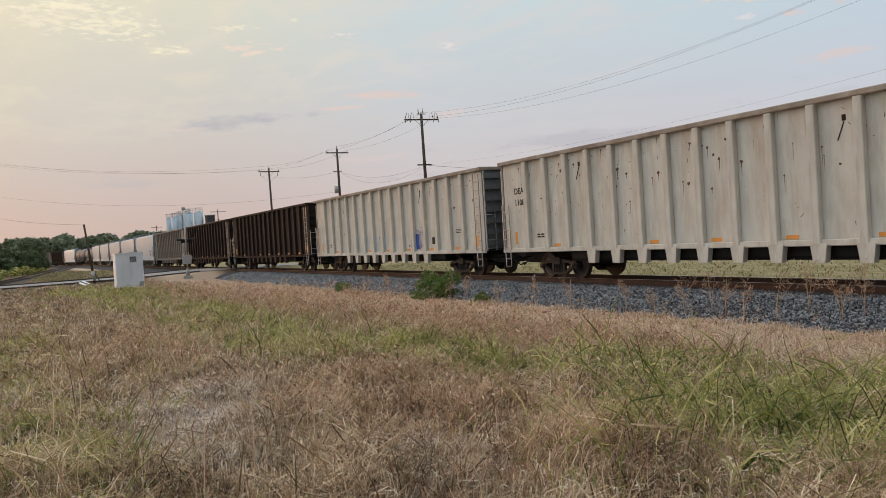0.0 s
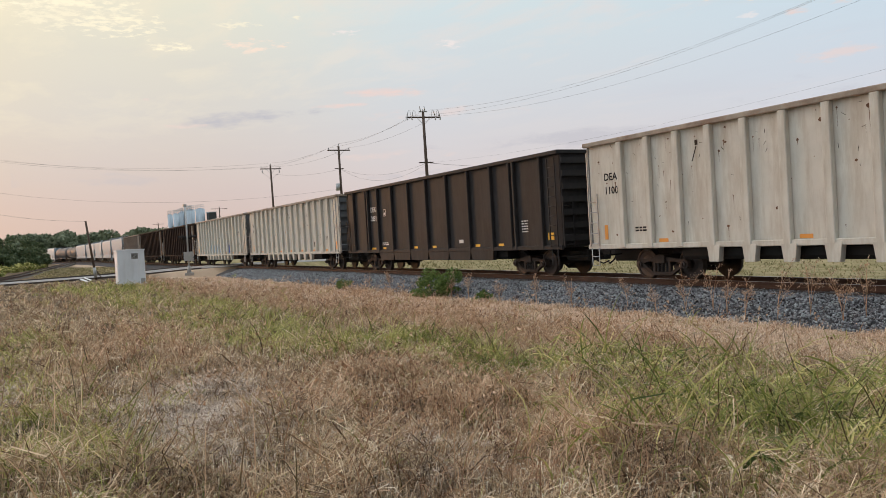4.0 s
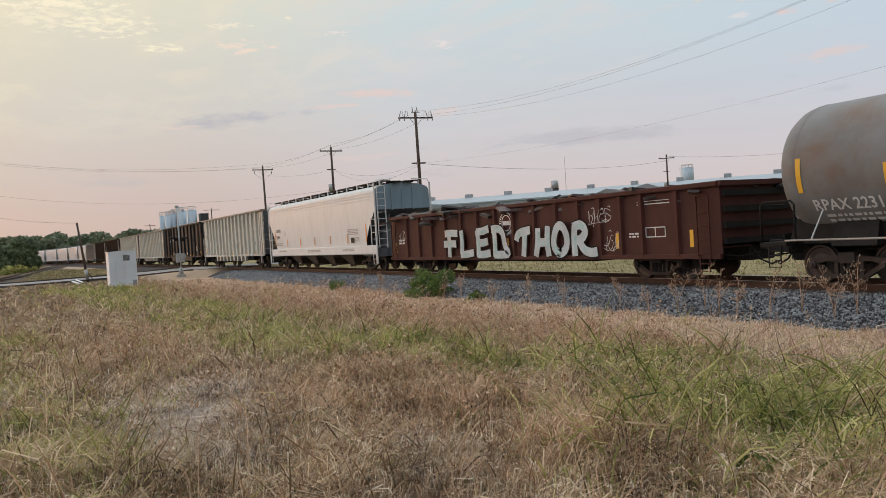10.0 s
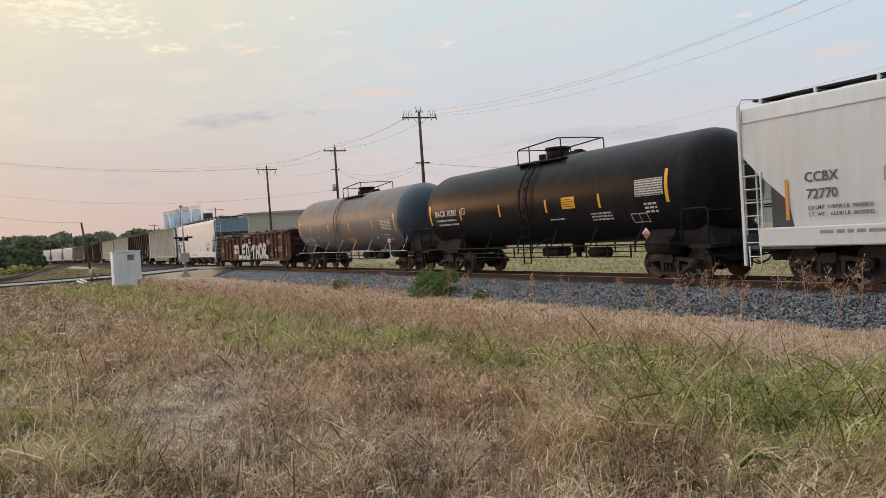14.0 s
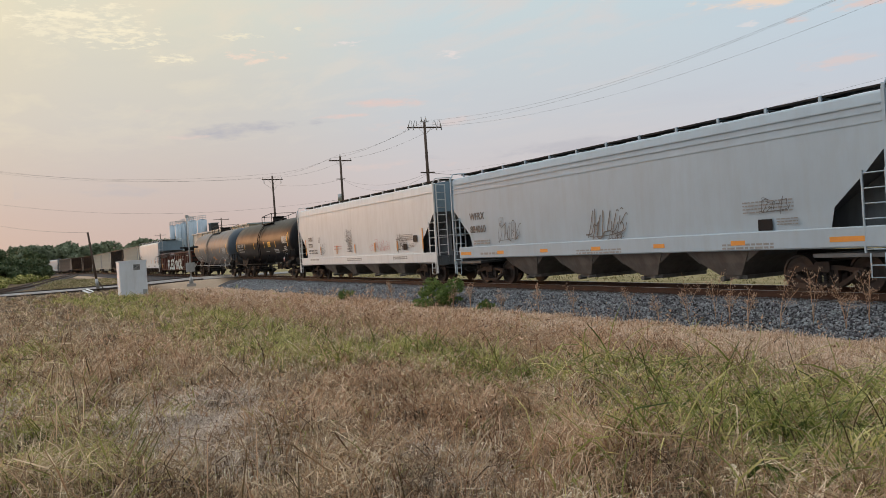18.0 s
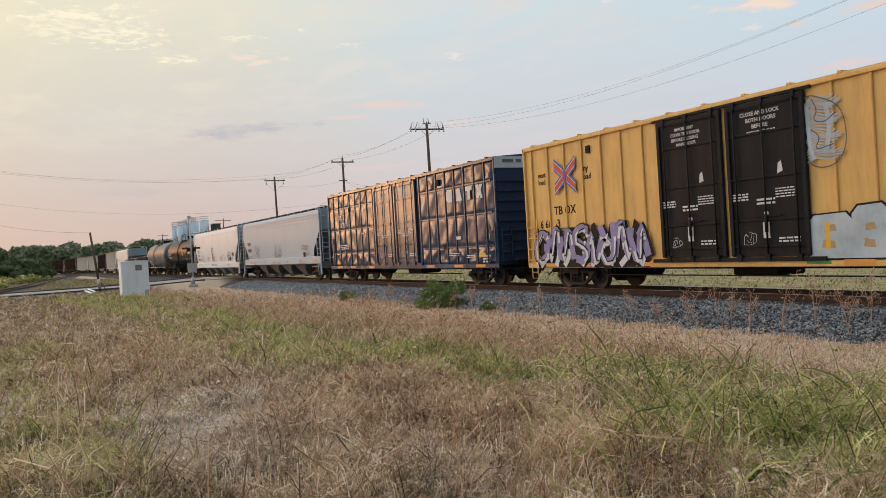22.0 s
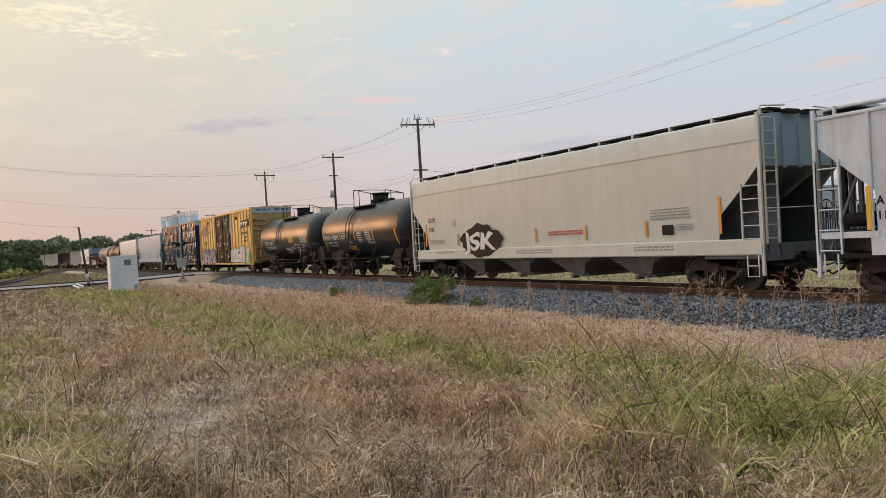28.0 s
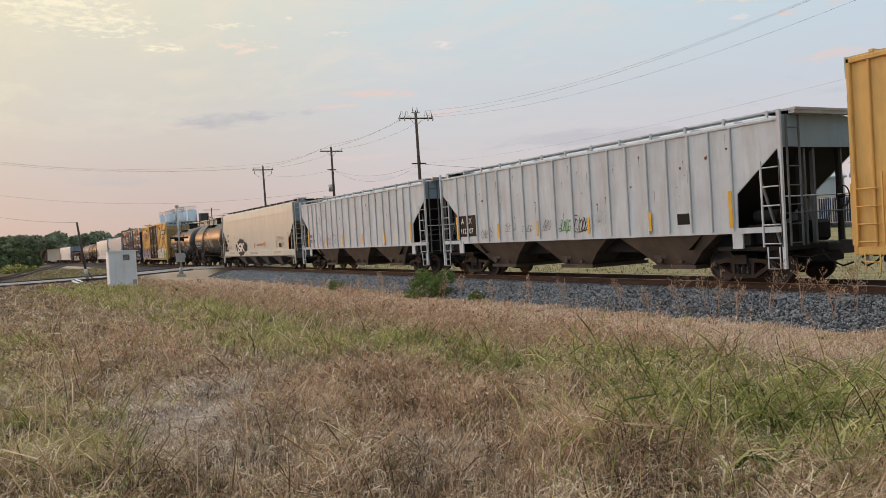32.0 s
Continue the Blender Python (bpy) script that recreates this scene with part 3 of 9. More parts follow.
def build_ground():
    g = Geo()
    xs = sorted(set([-2500, -1500, -900, -600, -420, -320, -260, -210, -170, -140, -120] + [round(-110 + i * 1.0, 2) for i in range(130)] + [30, 50, 80, 130, 220, 400, 900, 2500]))
    ys = sorted(set([-2500, -900, -400, -200, -100, -60, -40] + [-30 + i * 2.0 for i in range(12)] + [-5 + i * 0.8 for i in range(38)] + [28, 32, 36, 42, 50, 60, 75, 95, 120, 160, 220, 320, 500, 900, 2500]))
    n = len(ys)
    vs = [(x, y, ground_z(x, y)) for x in xs for y in ys]
    fs = [(i * n + j, (i + 1) * n + j, (i + 1) * n + j + 1, i * n + j + 1) for i in range(len(xs) - 1) for j in range(n - 1)]
    g.add(vs, fs, True)
    return g


def ground_material():
    m = bpy.data.materials.new("dry_grass_ground")
    m.use_nodes = True
    nt = m.node_tree
    bsdf = nt.nodes["Principled BSDF"]
    bsdf.inputs["Roughness"].default_value = 0.95
    bsdf.inputs["Specular IOR Level"].default_value = 0.1
    tc = nt.nodes.new("ShaderNodeTexCoord")
    n1 = node(nt, "ShaderNodeTexNoise", Scale=0.11, Detail=5.0, Roughness=0.6)
    n2 = node(nt, "ShaderNodeTexNoise", Scale=1.3, Detail=5.0, Roughness=0.65)
    n3 = node(nt, "ShaderNodeTexNoise", Scale=16.0, Detail=4.0, Roughness=0.7)
    for n in (n1, n2, n3):
        link(nt, tc.outputs["Object"], n.inputs["Vector"])
    # soil colours are darkened to put shade into the gaps between blades
    col = mix_col(nt, ramp(nt, n1.outputs[0], [(0.40, 0.0), (0.62, 1.0)]), (0.14, 0.10, 0.062), (0.125, 0.10, 0.05))
    col = mix_col(nt, ramp(nt, n2.outputs[0], [(0.35, 0.0), (0.70, 1.0)]), col, (0.22, 0.16, 0.10))
    col = mix_col(nt, math_node(nt, "MULTIPLY", ramp(nt, n3.outputs[0], [(0.40, 0.0), (0.62, 1.0)]), 0.8), col, (0.09, 0.06, 0.04))
    sp = nt.nodes.new("ShaderNodeSeparateXYZ")
    link(nt, tc.outputs["Object"], sp.inputs[0])
    n4 = node(nt, "ShaderNodeTexNoise", Scale=1.4, Detail=6.0, Roughness=0.7)
    mw = nt.nodes.new("ShaderNodeMapping")
    mw.inputs["Scale"].default_value = (0.25, 1.6, 1.0)
    link(nt, tc.outputs["Object"], mw.inputs[0])
    link(nt, mw.outputs[0], n4.inputs["Vector"])
    meadow = mix_col(nt, ramp(nt, n4.outputs[0], [(0.38, 0.0), (0.62, 1.0)]), (0.20, 0.175, 0.075), (0.37, 0.30, 0.17))
    col = mix_col(nt, ramp(nt, math_node(nt, "MULTIPLY", sp.outputs[1], 0.01), [(0.20, 0.0), (0.23, 1.0)]), col, meadow)
    verge = ramp(nt, math_node(nt, "MULTIPLY", sp.outputs[1], 0.05), [(0.46, 0.0), (0.56, 1.0), (0.74, 1.0), (0.80, 0.0)])
    col = mix_col(nt, math_node(nt, "MULTIPLY", verge, 0.7), col, mix_col(nt, n3.outputs[0], (0.40, 0.28, 0.19), (0.82, 0.64, 0.48)))
    link(nt, col, bsdf.inputs["Base Color"])
    bp = nt.nodes.new("ShaderNodeBump")
    bp.inputs["Strength"].default_value, bp.inputs["Distance"].default_value = 0.8, 0.06
    link(nt, math_node(nt, "ADD", n3.outputs[0], n2.outputs[0]), bp.inputs["Height"])
    link(nt, bp.outputs[0], bsdf.inputs["Normal"])
    return m


part("ground", build_ground().mesh("ground", ground_material()), None)
tagged(bpy.data.objects["ground"], "dry tan grass field with green patches", "ground", kind="structure")


def along(s0, s1, step):
    n = max(2, int(math.ceil((s1 - s0) / step)) + 1)
    return [s0 + (s1 - s0) * i / (n - 1) for i in range(n)]


def strip(outline, stations, at=track_at):
    """An outline (across, up) swept along the track."""
    g = Geo()
    rings = []
    for s in stations:
        x, y, a = at(s)
        rings.append([(x - w * math.sin(a), y + w * math.cos(a), z) for w, z in outline])
    g.loft(rings, smooth=False)
    return g


RAIL = [(-0.07, -0.172), (0.07, -0.172), (0.07, -0.158), (0.012, -0.14), (0.012, -0.045), (0.036, -0.036), (0.036, -0.004), (-0.036, -0.004), (-0.036, -0.036), (-0.012, -0.045), (-0.012, -0.14), (-0.07, -0.158)]
HEAD = [(-0.03, -0.003), (0.03, -0.003), (0.03, 0.0), (-0.03, 0.0)]
stations = [-340, -200, -100, -40] + along(-20, CURVE_AT, 25) + along(CURVE_AT + 8, 620, 10)
track = thing("railway_track", "single railway track with rusty rails on grey crushed stone", "railway track", kind="structure")
part("ballast_bed", strip([(-3.6, -0.75), (3.6, -0.75), (3.45, -0.62), (1.85, -0.225), (-1.85, -0.225), (-3.55, -0.62)], stations), M["ballast"], track, "crushed stone bank, darkened as shade between the stones")
for side in (-0.7535, 0.7535):
    part("rail", strip([(w + side, z) for w, z in RAIL], stations), M["rail"], track)
    part("rail_head", strip([(w + side, z) for w, z in HEAD], stations), M["rail_top"], track)


def tie_shape(g):
    g.box(-0.115, 0.115, -1.3, 1.3, -0.34, -0.175, 0.012)


for i in range(230):
    s = -6 + i * 0.53
    part("tie", shared("tie|main", tie_shape, M["tie"]), None, track, at=pose(-s, CENTRE + random.uniform(-0.04, 0.04), random.uniform(-0.006, 0.004), 0, 0, random.uniform(-0.8, 0.8)))


def scatter_stones():
    """Loose stones on the bank's near slope and between the rails."""
    rng = np.random.default_rng(3)
    n = 80000
    s = 3 + 62 * rng.random(n) ** 1.5
    w = -3.75 + 3.1 * rng.random(n) ** 0.9
    w = np.where(rng.random(n) < 0.06, -0.6 + 1.2 * rng.random(n), w)
    z = np.interp(w, [-3.75, -3.5, -1.85, 1.85], [-0.63, -0.60, -0.215, -0.215])
    size = (0.016 + 0.022 * rng.random(n)) * (1 + s / 90)
    base = np.array([(1, 0, 0), (0, 1, 0), (-1, 0, 0), (0, -1, 0), (0, 0, 0.9), (0, 0, -0.6)], float)
    faces = np.array([(0, 1, 4), (1, 2, 4), (2, 3, 4), (3, 0, 4), (1, 0, 5), (2, 1, 5), (3, 2, 5), (0, 3, 5)])
    pts = base[None] * size[:, None, None] * (0.6 + 0.8 * rng.random((n, 6, 1)))
    a = rng.random(n) * 6.28
    b = (rng.random(n) - 0.5) * 1.6
    ca, sa, cb, sb = np.cos(a)[:, None], np.sin(a)[:, None], np.cos(b)[:, None], np.sin(b)[:, None]
    x, y, zz = pts[..., 0], pts[..., 1], pts[..., 2]
    x, zz = x * cb + zz * sb, zz * cb - x * sb
    x, y = x * ca - y * sa, x * sa + y * ca
    pts = np.stack([x - s[:, None], y + (CENTRE + w)[:, None], zz + z[:, None] + 0.012], -1)
    return raw_mesh("ballast_stones", pts.reshape(-1, 3), (faces[None] + 6 * np.arange(n)[:, None, None]).reshape(-1, 3), M["stone"])


def raw_mesh(name, verts, tris, mat):
    me = bpy.data.meshes.new(name)
    me.vertices.add(len(verts))
    me.vertices.foreach_set("co", np.ascontiguousarray(verts, np.float32).ravel())
    k = tris.shape[1]
    me.loops.add(tris.size)
    me.loops.foreach_set("vertex_index", np.ascontiguousarray(tris, np.int32).ravel())
    me.polygons.add(len(tris))
    me.polygons.foreach_set("loop_start", np.arange(0, tris.size, k, dtype=np.int32))
    me.materials.append(mat)
    me.update(calc_edges=True)
    return me


tagged(part("ballast_stones", scatter_stones(), None), "loose grey crushed stones on the track's bank", "gravel", kind="stuff")


# ---- the train ----
CARS, WHEELS = [], []
HALF = 1.57


def side_frame_shape(g):
    """Cast truck side: a top bar, sloping arms to the journals, a spring pocket."""
    y0, y1 = -1.10, -0.96
    g.side([(-0.34, 0.66), (0.34, 0.66), (0.62, 0.62), (0.98, 0.60), (1.05, 0.52), (1.05, 0.40), (0.96, 0.34), (0.82, 0.36), (0.78, 0.48), (0.56, 0.54), (-0.56, 0.54), (-0.78, 0.48), (-0.82, 0.36), (-0.96, 0.34), (-1.05, 0.40), (-1.05, 0.52), (-0.98, 0.60), (-0.62, 0.62)], y0, y1)
    for sx in (-1, 1):
        g.side([(sx * 0.80, 0.50), (sx * 0.90, 0.44), (sx * 0.40, 0.14), (sx * 0.28, 0.18)][::sx], y0 + 0.01, y1 - 0.01)
        g.side([(sx * 0.26, 0.16), (sx * 0.36, 0.16), (sx * 0.36, 0.56), (sx * 0.26, 0.56)][::sx], y0 + 0.015, y1 - 0.015)
    g.side([(-0.40, 0.14), (0.40, 0.14), (0.36, 0.23), (-0.36, 0.23)], y0, y1)


def spring_shape(g):
    rings = []
    for k in range(11):
        r = 0.072 if k % 2 else 0.052
        rings.append([(r * math.cos(a), r * math.sin(a), 0.22 + k * 0.029) for a in (2 * math.pi * i / 8 for i in range(8))])
    g.loft(rings, smooth=False)


def bearing_shape(g):
    rings = [[(r * math.cos(a), y, r * math.sin(a)) for a in (2 * math.pi * i / 12 for i in range(12))] for y, r in ((-0.91, 0.095), (-1.15, 0.095), (-1.16, 0.055), (-1.20, 0.050))]
    g.loft(rings, smooth=False)


def bolster_shape(g):
    g.box(-0.20, 0.20, -1.16, 1.16, 0.50, 0.74, 0.03)
    g.box(-0.3, 0.3, -0.35, 0.35, 0.7, 0.85, 0.03)
    for x in (-0.42, 0.42):
        g.box(x - 0.04, x + 0.04, -0.9, 0.9, 0.38, 0.48)


def wheelset_shape(g):
    g.rod((0, -1.0, 0), (0, 1.0, 0), 0.085, 10)
    for s in (-1, 1):
        prof = [(0.68, 0.485), (0.70, 0.487), (0.725, 0.465), (0.735, 0.457), (0.815, 0.452), (0.818, 0.40), (0.785, 0.385), (0.77, 0.25), (0.80, 0.15), (0.84, 0.14), (0.84, 0.085)]
        n = 28
        rings = [[(r * math.cos(a), s * y, r * math.sin(a)) for a in (2 * math.pi * i / n for i in range(n))] for y, r in [(0.68, 0.09)] + prof]
        if s > 0:
            rings = [r[::-1] for r in rings]
        g.loft(rings, smooth=False, cap=False)


def truck(car, x, c, spin=True):
    t = part("truck", shared("truck|bolster", bolster_shape, M["truck"]), None, car, "rusty cast-steel truck", at=pose(x, 0, 0))
    for turn in (0, 180):
        part("side_frame", shared("side_frame|x", side_frame_shape, M["truck"]), None, t, at=pose(0, 0, 0, 0, 0, turn))
        for dx in (-0.89, 0.89) if spin else ():
            part("bearing", shared("bearing|x", bearing_shape, M["wheel"]), None, t, at=pose(dx, 0, 0.457, 0, 0, turn))
        for dx in (-0.17, 0.0, 0.17) if spin else ():
            part("spring", shared("spring|x", spring_shape, M["truck"]), None, t, at=pose(dx, -1.03 if turn else 1.03, 0))
    for dx in (-0.89, 0.89):
        w = part("wheelset", shared("wheelset|x", wheelset_shape, M["wheel"]), None, t, at=pose(dx, 0, 0.457))
        if spin:
            WHEELS.append((w, dx, c))
    return t


def coupler_shape(g):
    g.box(-0.02, 0.62, -0.09, 0.09, 0.76, 0.97, 0.03)
    g.side([(0.5, 0.70), (0.84, 0.72), (0.88, 1.02), (0.5, 1.04)], -0.16, 0.12)


def running_gear(car, half_len, tc, c, gap=0.8, stub=0.0):
    """Trucks, centre sill, couplers, air hoses and brake rigging."""
    for sx in (-1, 1):
        truck(car, sx * tc, c, c < 100)
        part("coupler", shared("coupler|x", coupler_shape, M["truck"]), None, car, at=pose(sx * (half_len - 0.1), 0, 0, 0, 0, 0 if sx > 0 else 180))
        g = Geo().path([(sx * (half_len + 0.05), -0.35, 0.8), (sx * (half_len + 0.25), -0.36, 0.55), (sx * (half_len + 0.55), -0.3, 0.42), (sx * (half_len + 0.75), -0.2, 0.5)], 0.025, 5)
        part("air_hose", g, M["steel_dark"], car)
    for sx in (-1, 1):
        g = Geo().box(sx * (half_len - 1.2), sx * (half_len + 0.02), -0.5, 0.5, 0.52, 0.90, 0.04).rod((sx * (half_len - 0.3), -1.35, 0.72), (sx * (half_len - 0.3), 0.4, 0.78), 0.022, 5)
        g.path([(sx * (half_len - 0.05), -1.3, 0.72), (sx * (half_len + 0.2), -1.0, 0.66), (sx * (half_len + 0.3), -0.4, 0.74)], 0.02, 5)
        part("draft_gear", g, M["steel_dark"], car)
    if stub:
        for sx in (-1, 1):
            a, b = sorted((sx * half_len, sx * (half_len - stub)))
            part("centre_sill", Geo().box(a, b, -0.28, 0.28, 0.62, 0.98), M["steel_dark"], car)
        return
    part("centre_sill", shared("centre_sill|%.2f" % half_len, lambda g: g.box(-half_len, half_len, -0.28, 0.28, 0.62, 0.98), M["steel_dark"]), None, car)


def ladder(g, x, y, z0, z1, w=0.42, along_x=True, step=0.33, r=0.016):
    a, b = ((x - w / 2, y), (x + w / 2, y)) if along_x else ((x, y - w / 2), (x, y + w / 2))
    g.box(a[0] - 0.02, a[0] + 0.02, a[1] - 0.02, a[1] + 0.02, z0, z1)
    g.box(b[0] - 0.02, b[0] + 0.02, b[1] - 0.02, b[1] + 0.02, z0, z1)
    z = z0 + 0.08
    while z < z1:
        g.rod((*a, z), (*b, z), r, 5)
        z += step
    return g


def stirrup(g, x, y, z0, z1, w=0.34):
    g.path([(x - w / 2, y, z1), (x - w / 2, y, z0), (x + w / 2, y, z0), (x + w / 2, y, z1)], 0.018, 5)
    return g.rod((x - w / 2, y, (z0 + z1) / 2), (x + w / 2, y, (z0 + z1) / 2), 0.016, 5)


def brake_wheel(car, x, y, z):
    g = Geo()
    n = 16
    ring = [(x, y + 0.26 * math.cos(2 * math.pi * i / n), z + 0.26 * math.sin(2 * math.pi * i / n)) for i in range(n + 1)]
    g.path(ring, 0.018, 5)
    for i in range(0, n, 4):
        g.rod((x, y, z), ring[i], 0.012, 4)
    g.rod((x - 0.16, y, z), (x + 0.03, y, z), 0.05, 6)
    part("brake_wheel", g, M["steel_dark"], car)


def finish(car, c):
    CARS.append((car, c))
    return car


def rust_marks(g, x0, x1, z0, z1, y, rng, n):
    """Small ragged rust blooms, some with a thin drip below."""
    for _ in range(n):
        x, z = rng.uniform(x0, x1), z0 + (z1 - z0) * max(rng.random(), rng.random())
        r = rng.uniform(0.008, 0.05) * rng.choice((0.6, 1.0, 1.5))
        k = rng.choice((6, 7, 8))
        g.side([(x + r * rng.uniform(0.5, 1.2) * math.cos(2 * math.pi * i / k), z + r * 0.8 * rng.uniform(0.5, 1.3) * math.sin(2 * math.pi * i / k)) for i in range(k)], y - 0.003, y)
        if rng.random() < 0.55:
            l = rng.uniform(0.08, 0.5)
            g.side([(x - r * 0.25, z), (x - r * 0.05, z - l), (x + r * 0.05, z - l * 0.9), (x + r * 0.25, z)], y - 0.002, y)
    return g


def gondola(c_left, mat, label, end_mat="end_grey", chord="chord", marks=(), plain=False, dark=False, seed=0):
    """High-sided open coal gondola with vertical side posts that run below the sill amidships."""
    L, top, bot = 19.6, 4.33, 1.02
    rng = random.Random(seed)
    car = thing("gondola_car", label, "gondola car", "cars of the freight train")
    c = c_left - L / 2
    h = L / 2
    posts = [-8.15 + i * 1.165 for i in range(15)] if not dark else [-8.71, -7.03, -6.75, -5.5, -3.8, -1.95, -0.1, 1.8, 3.65, 5.4, 6.75, 7.03, 8.71]
    for s in (-1, 1):
        y = s * 1.44
        part("side_panel", shared("side_panel|gon|%s|%d" % (mat, s), lambda g: g.box(-h, h, y - 0.02, y + 0.02, bot, top - 0.06), M[mat]), None, car)
        for i, x in enumerate(posts):
            low = 0.58 if 3 <= i <= 11 and not dark else 1.0
            w = 0.11 if not dark else 0.06
            key = "post|%s|%.2f|%d" % (mat, low, s)
            def post_shape(g, low=low, w=w):
                yo, yi = s * 1.61, s * 1.455
                g.box(-w, w, min(yo, yi), max(yo, yi), bot - 0.01, top - 0.14, 0.02)
                if low < 1:
                    g.side([(-w * 1.6, bot), (w * 2.4, bot), (w * 1.8, low), (-w, low)], min(yo, yi) + 0.012, max(yo, yi) + 0.03 * (s < 0))
            part("post", shared(key, post_shape, M[mat]), None, car, at=pose(x, 0, 0))
        part("top_chord", shared("top_chord|gon|%s|%d" % (chord, s), lambda g: g.box(-h, h, min(s * 1.46, s * 1.62), max(s * 1.46, s * 1.62), top - 0.14, top, 0.02), M[chord]), None, car)
        part("side_sill", shared("side_sill|gon|%s|%d" % (mat, s), lambda g: g.box(-h, h, min(s * 1.48, s * 1.575), max(s * 1.48, s * 1.575), bot - 0.06, bot + 0.09, 0.015), M[mat]), None, car)
        if dark:
            for a, b in zip(posts[3:9], posts[4:10]):
                part("floor_tub", Geo().side([(a + 0.10, 0.60), (b - 0.10, 0.60), (b, bot), (a, bot)], min(s * 1.40, s * 1.56), max(s * 1.40, s * 1.56)), M[mat], car, "lowered floor tub between the trucks")
    part("floor", shared("floor|gon", lambda g: (g.box(-h, h, -1.48, 1.48, bot, bot + 0.08), g.box(-6.0, 6.0, -1.3, 1.3, 0.62, bot, 0.1)), M["steel_dark"]), None, car)
    for sx in (-1, 1):
        g = Geo().box(sx * (h - 0.10), sx * (h - 0.05), -1.48, 1.48, bot, top - 0.05)
        part("end_panel", g, M[end_mat], car, "corrugated steel end")
        for k in range(7):
            z = bot + 0.22 + k * 0.44
            part("end_rib", shared("end_rib|%s|%d" % (end_mat, sx), lambda g: g.prism([(-1.45, 0), (1.45, 0), (1.45, 0.2), (-1.45, 0.2)], min(sx * (h - 0.06), sx * (h + 0.05)), max(sx * (h - 0.06), sx * (h + 0.05)), 0), M[end_mat]), None, car, at=pose(0, 0, z))
        part("end_chord", Geo().box(sx * (h - 0.12), sx * (h + 0.04), -1.6, 1.6, top - 0.13, top + 0.003, 0.02), M[chord], car)
        g = ladder(Geo(), sx * (h - 0.36), -1.615, 1.05, top - 0.25) if sx > 0 else ladder(Geo(), sx * (h - 0.36), -1.615, 1.05, 2.7)
        stirrup(g, sx * (h - 0.36), -1.6, 0.45, 1.0)
        ladder(g, sx * (h + 0.03), -1.25, 1.05, 2.6 if sx > 0 else top - 0.3, along_x=False)
        part("ladder", g, M["galv"] if not dark else M["gond_dark"], car)
    brake_wheel(car, h + 0.16, 0.7, 2.6)
    running_gear(car, h, 7.1, c)
    spots = [(posts[i] + 0.26, posts[i] + 0.62, -1.471, -1.466, 1.13, 1.23) for i in ((1, 5, 7, 9, 11, 13) if not dark else (1, 2, 3, 5, 6, 8, 9))]
    spots += [(9.02, 9.2, -1.471, -1.466, 1.22, 1.66), (-9.1, -8.95, -1.471, -1.466, 1.25, 1.7)] if not dark else [(8.9, 9.25, -1.471, -1.466, 1.3, 1.55), (-9.1, -8.75, -1.471, -1.466, 1.3, 1.42)]
    pieces("reflector", spots, M["orange" if not dark else "yellow"], car)
    g = Geo()
    if dark:
        bars(g, -5.3, -1.47, 1.42, 0.75, 2, 0.05, rng)
        bars(g, 7.3, -1.47, 2.0, 0.4, 5, 0.04, rng, 2.4)
        g.box(2.6, 2.95, -1.47, -1.475, 1.30, 1.44)
        for a0, a1, b0, b1 in ((-5.0, -4.7, 2.78, 2.80), (-5.0, -4.7, 3.10, 3.12), (-5.0, -4.98, 2.78, 3.12), (-4.72, -4.7, 2.78, 3.12), (-4.92, -4.78, 2.86, 2.96)):
            g.box(a0, a1, -1.47, -1.475, b0, b1)
    else:
        bars(g, -7.7, -1.47, 1.55, 0.7, 2, 0.05, rng)
        bars(g, 7.4, -1.47, 1.95, 0.5, 3, 0.03, rng, 2.2)
        g.box(5.2, 5.5, -1.47, -1.475, 1.40, 1.7)
    stuff_part("small_print", g, M["letter_black" if not dark else "letter_white"], car)
    for words, x, z, size in marks:
        lettering(words, x, -1.467, z, size, M["letter_black" if not dark else "letter_white"], car)
    if not plain:
        g = Geo()
        for k in range(70):
            x, z = rng.uniform(-9, 9), rng.choice((rng.uniform(3.4, 4.1), rng.uniform(1.3, 4.1)))
            a = rng.uniform(0, 3.1)
            l = rng.uniform(0.02, 0.13)
            g.bar((x, -1.464, z), (x + l * math.cos(a), -1.464, z + l * math.sin(a)), 0.007)
        for x in (-5.2, 4.2):
            g.box(x, x + 0.1, -1.467, -1.462, 3.72, 3.86)
            g.bar((x + 0.05, -1.464, 3.7), (x - 0.12, -1.464, 3.3), 0.02)
        stuff_part("scrape", g, M["gond_brown"], car, "rusty dents and scrapes")
        stuff_part("rust_patch", rust_marks(Geo(), -9.3, 9.3, 1.2, 4.15, -1.461, rng, 130), M["rust"], car, "rust blooms and drips")
    return finish(car, c)


def hopper_profile(zlow, half, eave, ridge):
    """Half of a round-sided covered hopper's section, from its lower edge to the roof's middle."""
    pts = []
    for k in range(5):
        z = zlow + (eave - zlow) * k / 4
        pts.append((half - 0.05 * ((z - 2.9) / 1.5) ** 2, z))
    for a in (0.30, 0.62, 0.95, 1.25):
        pts.append((half * math.cos(a) ** 0.9 * 0.99, eave + (ridge - eave) * math.sin(a)))
    pts.append((0.0, ridge))
    return pts


